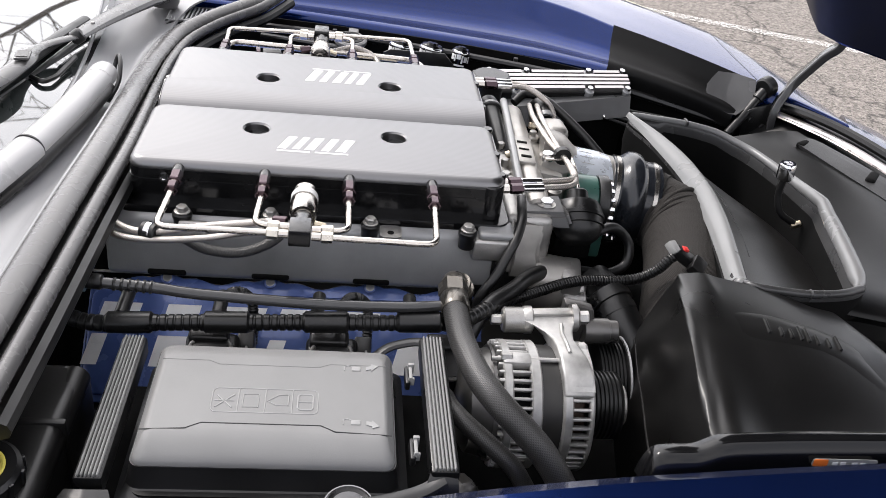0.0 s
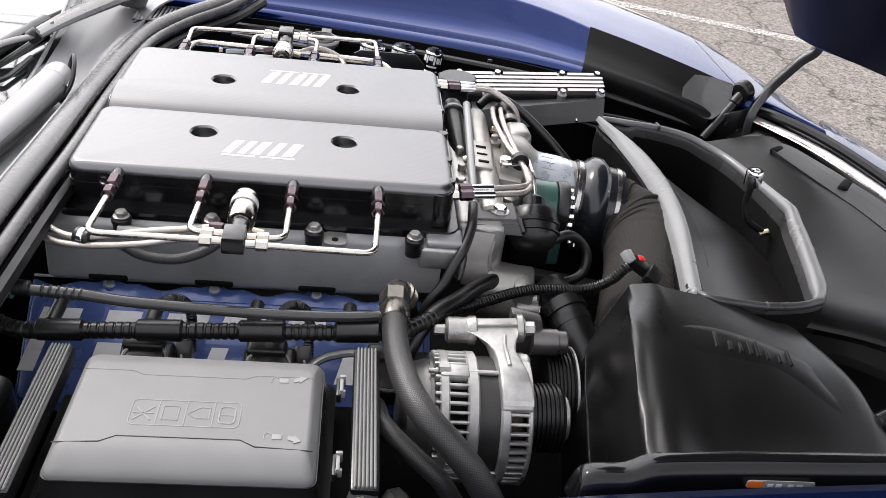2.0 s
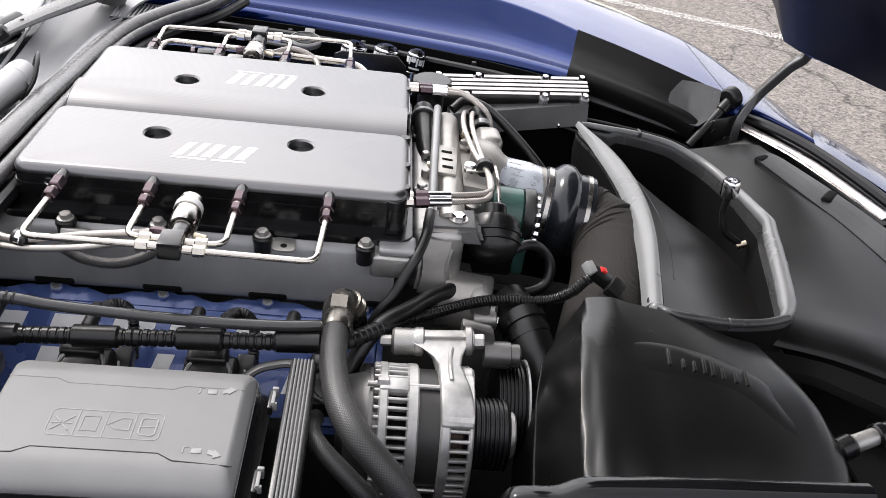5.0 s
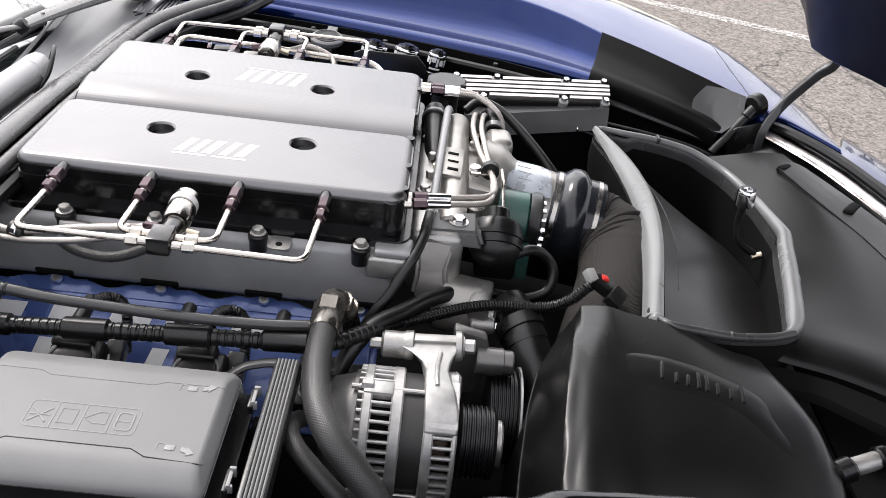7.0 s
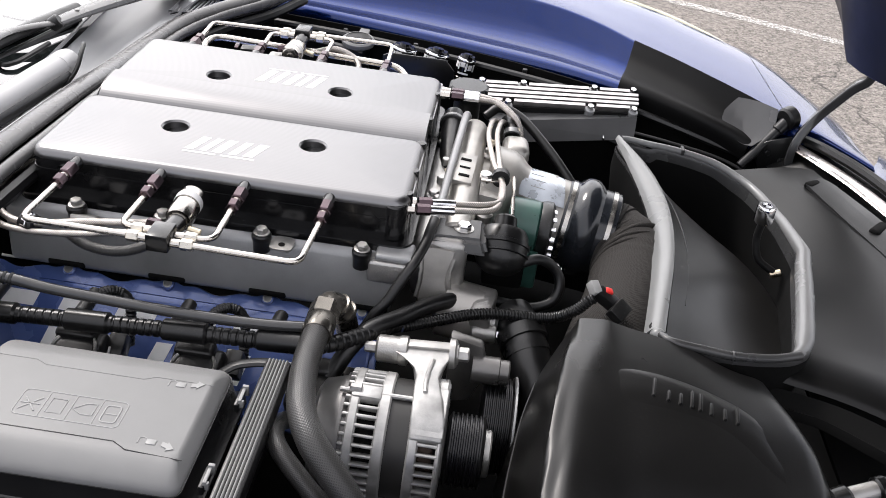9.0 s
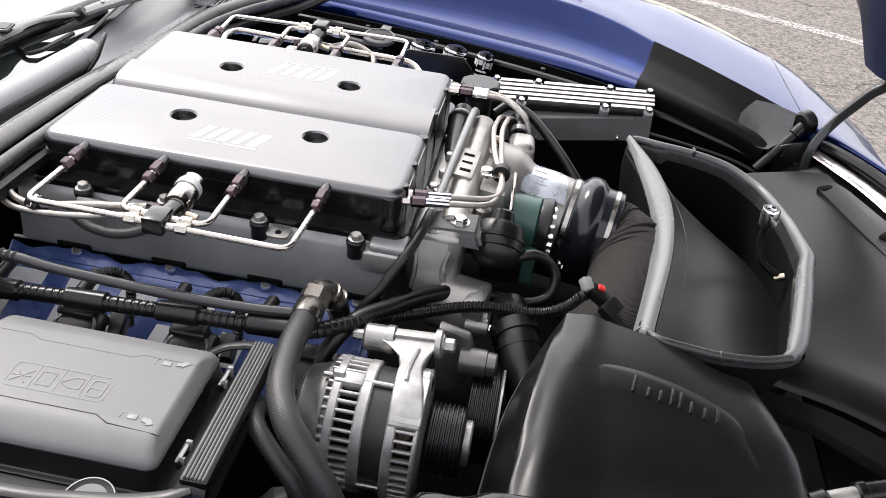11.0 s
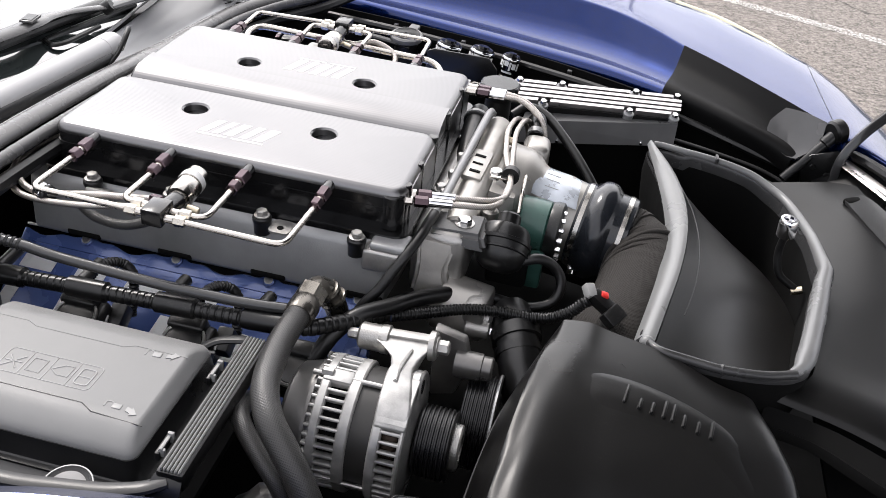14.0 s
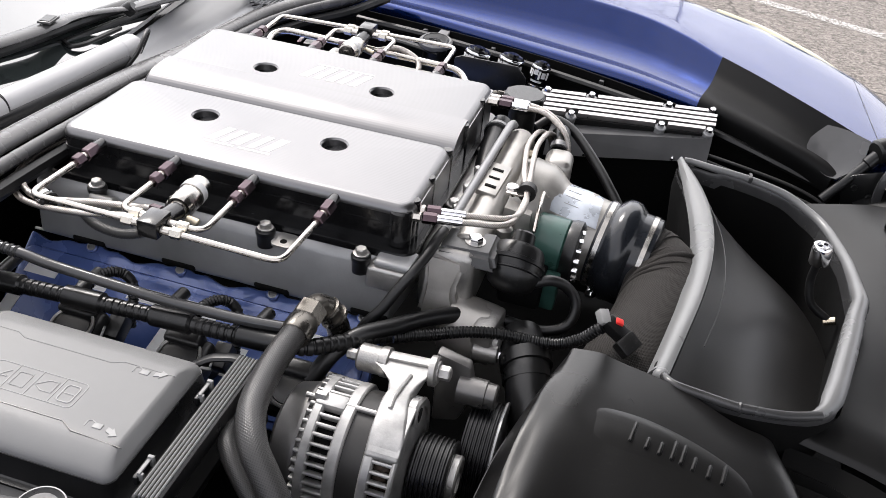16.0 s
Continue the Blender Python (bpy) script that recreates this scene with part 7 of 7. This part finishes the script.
part("cap", lathe([(0, 0.034), (0.004, 0.036), (0.010, 0.036), (0.013, 0.032), (0.012, 0)], (0.056, 0.884, 0.793), (0, -0.1, 1), 28), M_FUSE, rsv, "grey cap")
part("cap_ring", lathe([(0.0135, 0.0285), (0.0145, 0.0275), (0.0135, 0.0262)], (0.056, 0.884, 0.793), (0, -0.1, 1), 28), M_PLAST, rsv, "dark printed ring")
part("tab", box((0.062, 0.925, 0.806), (0.022, 0.03, 0.008), bevel=0.002), M_FUSE, rsv)
part("print", sweep([(0.044, 0.876, 0.8065), (0.056, 0.888, 0.8055), (0.068, 0.876, 0.8065)], 0.0016, 6), M_PLAST, rsv)
part("print", sweep([(0.042, 0.896, 0.8050), (0.056, 0.872, 0.8070), (0.070, 0.896, 0.8050)], 0.0012, 6), M_PLAST, rsv)

fr = thing("fuel_rail", (0.0, 0.56, 0.85), "stainless fuel rail with sensor plugs behind the lid", "fuel rail")
part("tube", sweep(bend([(-0.165, 0.50, 0.86), (-0.175, 0.575, 0.875), (-0.160, 0.60, 0.876), (0.02, 0.60, 0.872), (0.18, 0.605, 0.865), (0.205, 0.57, 0.852), (0.205, 0.54, 0.84)], 0.03, 6), 0.0062, 14), M_STEEL, fr)
part("plug", box((-0.09, 0.565, 0.868), (0.034, 0.024, 0.022), (0, 0, 8), 0.003), M_PLAST, fr)
part("plug_band", box((-0.115, 0.565, 0.868), (0.008, 0.026, 0.023), (0, 0, 8), 0.002), M_BRONZE, fr)
part("pump", box((-0.03, 0.56, 0.86), (0.05, 0.03, 0.03), bevel=0.006), M_CAST, fr)
part("flexible", sweep(spline([(0.02, 0.60, 0.872), (0.06, 0.61, 0.88), (0.10, 0.60, 0.868), (0.105, 0.57, 0.855), (0.07, 0.555, 0.85)], 0.004), 0.0055, 12), M_SBRAID, fr)
rb = thing("brake_reservoir", (0.10, 0.60, 0.82), "cream translucent reservoir behind the lid", "reservoir")
part("tank", box((0.10, 0.575, 0.838), (0.09, 0.05, 0.035), bevel=0.008, seg=3), M_CREAM, rb)
far = thing("far_valve_cover", (0.0, 0.56, 0.74), "dark engine parts behind the lid", "engine part")
part("cover", box((0.0, 0.58, 0.72), (0.50, 0.16, 0.10), (-40, 0, 0), 0.01), M_VCOV, far)
hs = thing("vacuum_hose", (-0.2, 0.55, 0.84), "black vacuum hose behind the lid", "hose")
part("hose", sweep(spline([(-0.245, 0.47, 0.845), (-0.225, 0.52, 0.865), (-0.19, 0.535, 0.87), (-0.15, 0.53, 0.862)], 0.004), 0.013, 14), M_RUB, hs)
rl = thing("bay_brace", (0.0, 0.90, 0.79), "black plastic bay rail with clips under the wing", "rail")
part("rail", sweep(spline([(-0.14, 0.93, 0.80), (0.06, 0.905, 0.80), (0.3, 0.86, 0.795), (0.6, 0.765, 0.79), (0.85, 0.66, 0.765)], 0.02), 0.008, 8), M_PLAST, rl)
part("rail", sweep(spline([(-0.14, 0.90, 0.79), (0.0, 0.87, 0.79), (0.07, 0.86, 0.785)], 0.02), 0.009, 8, flat=0.5), M_PLASTG, rl)
for x, y in ((0.02, 0.925), (0.18, 0.895), (0.42, 0.835)):
    part("clip", box((x, y, 0.803), (0.010, 0.010, 0.010), bevel=0.002), M_PLASTG, rl)
cb = thing("cable_bundle", (0.78, 0.62, 0.74), "black cables along the far wing", "cable")
for k in range(4):
    part("cable", sweep(spline([(0.60, 0.70 - 0.012 * k, 0.765 - 0.004 * k), (0.72, 0.67 - 0.015 * k, 0.762 - 0.010 * k), (0.82, 0.64 - 0.02 * k, 0.755 - 0.008 * k), (0.90, 0.60 - 0.02 * k, 0.735)], 0.01), 0.0035, 8), M_RUB, cb)
hF = thing("coolant_hose", (0.43, 0.42, 0.83), "black rubber hose over the throttle body", "hose")
part("hose", sweep(spline([(0.352, 0.46, 0.855), (0.375, 0.475, 0.868), (0.41, 0.465, 0.862), (0.45, 0.43, 0.842), (0.49, 0.39, 0.815), (0.52, 0.36, 0.785), (0.53, 0.34, 0.74)], 0.005), 0.0080, 16), M_RUB, hF)

# connector by the shroud
cn = thing("harness_plug", (0.84, -0.19, 0.70), "black harness plug with silver taped cable", "connector")
part("plug", rod((0.790, -0.245, 0.772), (0.812, -0.238, 0.780), 0.015, 16, 0.004), M_PLAST, cn)
part("sleeve", rod((0.808, -0.239, 0.779), (0.846, -0.226, 0.786), 0.011, 16, 0.002), M_CAST, cn, "silver tape")
part("ring", rod((0.840, -0.228, 0.785), (0.852, -0.224, 0.787), 0.015, 16, 0.002), M_PLAST, cn)
part("cable", sweep(spline([(0.85, -0.225, 0.787), (0.90, -0.21, 0.79), (0.96, -0.20, 0.77), (1.0, -0.20, 0.72)], 0.01), 0.013, 12), M_PLAST, cn)
part("stud", rod((0.792, -0.262, 0.748), (0.792, -0.266, 0.754), 0.005, 12), M_BRASS, cn)
nb = thing("nose_brace", (0.75, -0.3, 0.55), "black steel crossmember under the airbox", "bracket")
part("beam", box((0.85, -0.28, 0.60), (0.3, 0.06, 0.05), bevel=0.006), M_PLAST, nb)

# ---- cowl, seal, wipers, windscreen ----
seal = thing("bonnet_seal", (-0.26, 0.2, 0.86), "ribbed black rubber bonnet seal along the cowl", "seal")
SP = [(-0.262, -0.42, 0.885), (-0.255, -0.28, 0.892), (-0.251, -0.06, 0.893), (-0.250, 0.12, 0.886), (-0.260, 0.30, 0.868), (-0.274, 0.47, 0.843), (-0.277, 0.60, 0.833), (-0.262, 0.72, 0.832), (-0.21, 0.80, 0.845), (-0.14, 0.86, 0.862), (-0.09, 0.95, 0.875)]
SO = [(x - (0.033, 0.033, 0.033, 0.033, 0.031, 0.029, 0.027, 0.024, 0.020, 0.018, 0.018)[k], y + (0.016 if k > 6 else 0), z + 0.006) for k, (x, y, z) in enumerate(SP)]
part("bulb", sweep(spline(SP, 0.008), 0.0092, 18), M_SEAL, seal, "round inner lip of the seal")
part("band", sweep(spline(SO, 0.008), 0.0178, 22, flat=0.62), M_SEAL, seal, "broad satin rubber band")
part("groove", sweep(spline([(a[0] * 0.62 + b[0] * 0.38, a[1] * 0.62 + b[1] * 0.38, a[2] * 0.62 + b[2] * 0.38 - 0.013) for a, b in zip(SP, SO)], 0.012), 0.012, 8, flat=0.6), M_RUB, seal, "dark groove between the lips")
part("carrier", sweep(spline([(x + 0.010, y, z - 0.024) for x, y, z in SP], 0.012), 0.011, 8), M_RUB, seal)
part("edge_lip", sweep(spline([(x - 0.0185, y, z + 0.001) for x, y, z in SO], 0.012), 0.0030, 10), M_COWL, seal, "thin pale outer lip")
cowl = thing("cowl_panel", (-0.36, 0.2, 0.85), "satin grey plastic cowl panel below the windscreen", "cowl panel")
rows = []
for (x, y, z), gx, gz in zip(SO[:8], (-0.425, -0.412, -0.398, -0.392, -0.385, -0.397, -0.413, -0.435), (0.868, 0.868, 0.866, 0.866, 0.866, 0.866, 0.868, 0.87)):
    rows.append([(x - 0.020, y, z + 0.002), (x * 0.7 + gx * 0.3, y, z * 0.6 + gz * 0.4 - 0.018), (x * 0.3 + gx * 0.7, y, z * 0.3 + gz * 0.7 - 0.014), (gx, y, gz)])
rows.append([(-0.27, 0.86, 0.862), (-0.34, 0.88, 0.852), (-0.40, 0.90, 0.86), (-0.46, 0.93, 0.872)])
rows.append([(-0.16, 0.95, 0.878), (-0.28, 0.97, 0.868), (-0.38, 0.98, 0.868), (-0.47, 1.0, 0.875)])
part("panel", sheet(rows, 0.004, 1, 1), M_COWL, cowl)
part("vent_back", prism([(-0.320, 0.885), (-0.232, 0.872), (-0.272, 0.795), (-0.318, 0.775)], 0.8390, 0.8425), M_PLAST, cowl, "dark back of the vent grille")
part("vent_frame", sweep([(x, y, 0.8455) for x, y in ((-0.320, 0.885), (-0.232, 0.872), (-0.272, 0.795), (-0.318, 0.775))], 0.004, 8, closed=True), M_COWL, cowl)
for k in range(10):
    x = -0.314 + 0.0078 * k
    y0 = 0.779 + (0.42 * (x + 0.318) if x < -0.272 else 0.0193 + 1.92 * (x + 0.272))
    part("vent_slat", box((x, (y0 + 0.880 - 0.13 * (x + 0.32)) / 2, 0.8445), (0.0032, 0.880 - 0.13 * (x + 0.32) - y0, 0.005), (0, 0, 0), 0.001, 1), M_COWL, cowl)
part("glass_edge", sweep(spline([(-0.414, -0.30, 0.872), (-0.400, -0.06, 0.870), (-0.394, 0.12, 0.870), (-0.387, 0.30, 0.870), (-0.399, 0.47, 0.870), (-0.415, 0.60, 0.871), (-0.437, 0.75, 0.874), (-0.47, 1.0, 0.88)], 0.02), 0.0035, 8), M_COWL, cowl)
wp = thing("wiper_cover", (-0.34, 0.15, 0.88), "pale grey tubular wiper cover with hose loop", "wiper")
M_TUBE = surf("pale_grey_tube_plastic", (0.46, 0.456, 0.458), 0.34, 0.0, 0.06, 8, 0.12, 900, dist=0.0004)
w1 = spline([(-0.45, -0.18, 0.874), (-0.41, -0.06, 0.881), (-0.382, 0.04, 0.887), (-0.366, 0.13, 0.889), (-0.355, 0.22, 0.889), (-0.349, 0.30, 0.888), (-0.345, 0.345, 0.887)], 0.006)
low = [p for p in w1 if p.y < 0.085]
part("tube", sweep([p for p in w1 if p.y >= 0.080], 0.0215, 22, flat=0.88), M_TUBE, wp, "pale grey tubular arm cover")
part("end_cap", sweep([(-0.3452, 0.342, 0.887), (-0.3445, 0.372, 0.886), (-0.3442, 0.382, 0.8858), (-0.344, 0.388, 0.8855), (-0.344, 0.391, 0.8855)], lambda q: 0.0222 if q < 0.034 else (0.0205 if q < 0.042 else 0.014), 22, flat=0.88), M_TUBE, wp)
part("sleeve", sweep(low, 0.0232, 22, flat=0.88), M_TUBE, wp)
part("underside", sweep([(p.x + 0.0085, p.y - 0.004, p.z - 0.012) for p in w1], 0.0185, 16, flat=0.72), M_PLAST, wp, "black underside of the cover")
part("joint", lathe([(0, 0.0200), (0, 0.0226), (0.003, 0.0226), (0.003, 0.0200)], low[-1] + Vector((0, 0, 0.0)), (0.17, 1, 0.02), 22), M_PLAST, wp, "dark joint line")
part("loop", sweep(spline([(-0.333, 0.385, 0.872), (-0.333, 0.405, 0.889), (-0.328, 0.408, 0.903), (-0.322, 0.395, 0.910), (-0.316, 0.372, 0.903), (-0.315, 0.345, 0.884), (-0.325, 0.315, 0.864)], 0.004), 0.0036, 10), M_RUB, wp)
M_WIPER = surf("grey_black_wiper_plastic", (0.075, 0.074, 0.074), 0.28, 0.0, 0.12, 12, 0.2, 900, dist=0.0005)
wq = thing("wiper", (-0.42, 0.28, 0.92), "black wiper arm with jointed blade on the glass", "wiper")
part("arm", sweep([(-0.340, 0.82, 0.880), (-0.352, 0.76, 0.890), (-0.375, 0.68, 0.893), (-0.393, 0.60, 0.898), (-0.404, 0.53, 0.903), (-0.410, 0.482, 0.906)], lambda q: 0.030 - 0.046 * q, 10, flat=0.42), M_WIPER, wq, "tapered grey-black wiper arm")
part("arm_head", lathe([(0, 0.030), (0.012, 0.034), (0.026, 0.032), (0.032, 0.022), (0.033, 0)], (-0.336, 0.835, 0.858), (0.1, 0.1, 1), 24), M_WIPER, wq)
part("rivet", rod((-0.400, 0.545, 0.906), (-0.400, 0.545, 0.912), 0.0035, 12, 0.001), M_CAST, wq)
part("pivot", rod((-0.418, 0.478, 0.900), (-0.402, 0.482, 0.912), 0.0125, 14, 0.003), M_PLAST, wq)
part("link", sweep(spline([(-0.408, 0.484, 0.906), (-0.428, 0.440, 0.911), (-0.446, 0.397, 0.914), (-0.447, 0.350, 0.921), (-0.441, 0.300, 0.926), (-0.452, 0.22, 0.927), (-0.480, 0.10, 0.93), (-0.52, -0.04, 0.935)], 0.008), lambda q: 0.010 + 0.006 * min(1, max(0, (q - 0.09) / 0.08)), 10, flat=0.4), M_WIPER, wq, "cranked link to the blade")
part("clip", box((-0.440, 0.300, 0.9365), (0.022, 0.034, 0.004), (0, 0, 10), 0.001), M_WIPER, wq)
part("clip_line", box((-0.440, 0.300, 0.9390), (0.016, 0.026, 0.001), (0, 0, 10), 0), M_PLAST, wq)
part("blade", sweep(spline([(-0.428, 0.60, 0.892), (-0.446, 0.47, 0.898), (-0.458, 0.36, 0.902), (-0.472, 0.24, 0.904), (-0.50, 0.08, 0.905), (-0.53, -0.1, 0.905)], 0.01), 0.0120, 10, flat=0.9), M_RUB, wq, "thick black blade with spoiler")
part("rubber", sweep(spline([(-0.420, 0.59, 0.876), (-0.436, 0.45, 0.880), (-0.450, 0.33, 0.882), (-0.466, 0.20, 0.883), (-0.50, 0.04, 0.885)], 0.01), 0.006, 8), M_RUB, wq)
part("hook", sweep(bend([(-0.445, 0.335, 0.888), (-0.425, 0.325, 0.884), (-0.412, 0.350, 0.884), (-0.408, 0.400, 0.884), (-0.405, 0.440, 0.884)], 0.012), 0.0042, 8), M_RUB, wq)


def glass():
    m = bpy.data.materials.new("tinted_glass")
    m.use_nodes = True
    b = m.node_tree.nodes["Principled BSDF"]
    b.inputs["Base Color"].default_value = (0.02, 0.025, 0.025, 1)
    b.inputs["Roughness"].default_value = 0.02
    b.inputs["Specular IOR Level"].default_value = 0.9
    b.inputs["Coat Weight"].default_value = 1.0
    b.inputs["Coat IOR"].default_value = 2.0
    return m


ws = thing("windscreen", (-0.8, 0.3, 1.1), "sloped tinted windscreen reflecting sky and trees", "windscreen")
rows = [[(-0.42, -0.60, 0.860), (-0.402, -0.2, 0.862), (-0.386, 0.2, 0.862), (-0.397, 0.5, 0.862), (-0.44, 0.9, 0.862), (-0.50, 1.15, 0.85)],
        [(-0.70, -0.55, 0.965), (-0.70, -0.2, 0.985), (-0.70, 0.2, 0.99), (-0.70, 0.5, 0.985), (-0.72, 0.9, 0.97), (-0.76, 1.1, 0.95)],
        [(-1.10, -0.48, 1.12), (-1.12, -0.2, 1.14), (-1.12, 0.2, 1.15), (-1.12, 0.5, 1.145), (-1.12, 0.9, 1.12), (-1.14, 1.0, 1.11)]]
part("pane", sheet(rows, 0.005), glass(), ws)
edge_lo = [(x + 0.004, y, z + 0.0045) for x, y, z in rows[0]]
edge_hi = [(x * 0.975 + q[0] * 0.025 + 0.002, y * 0.975 + q[1] * 0.025, z * 0.975 + q[2] * 0.025 + 0.0055) for (x, y, z), q in zip(rows[0], rows[1])]
part("black_border", sheet([edge_lo, edge_hi], 0.001), M_GLOSS, ws, "black ceramic border of the glass")
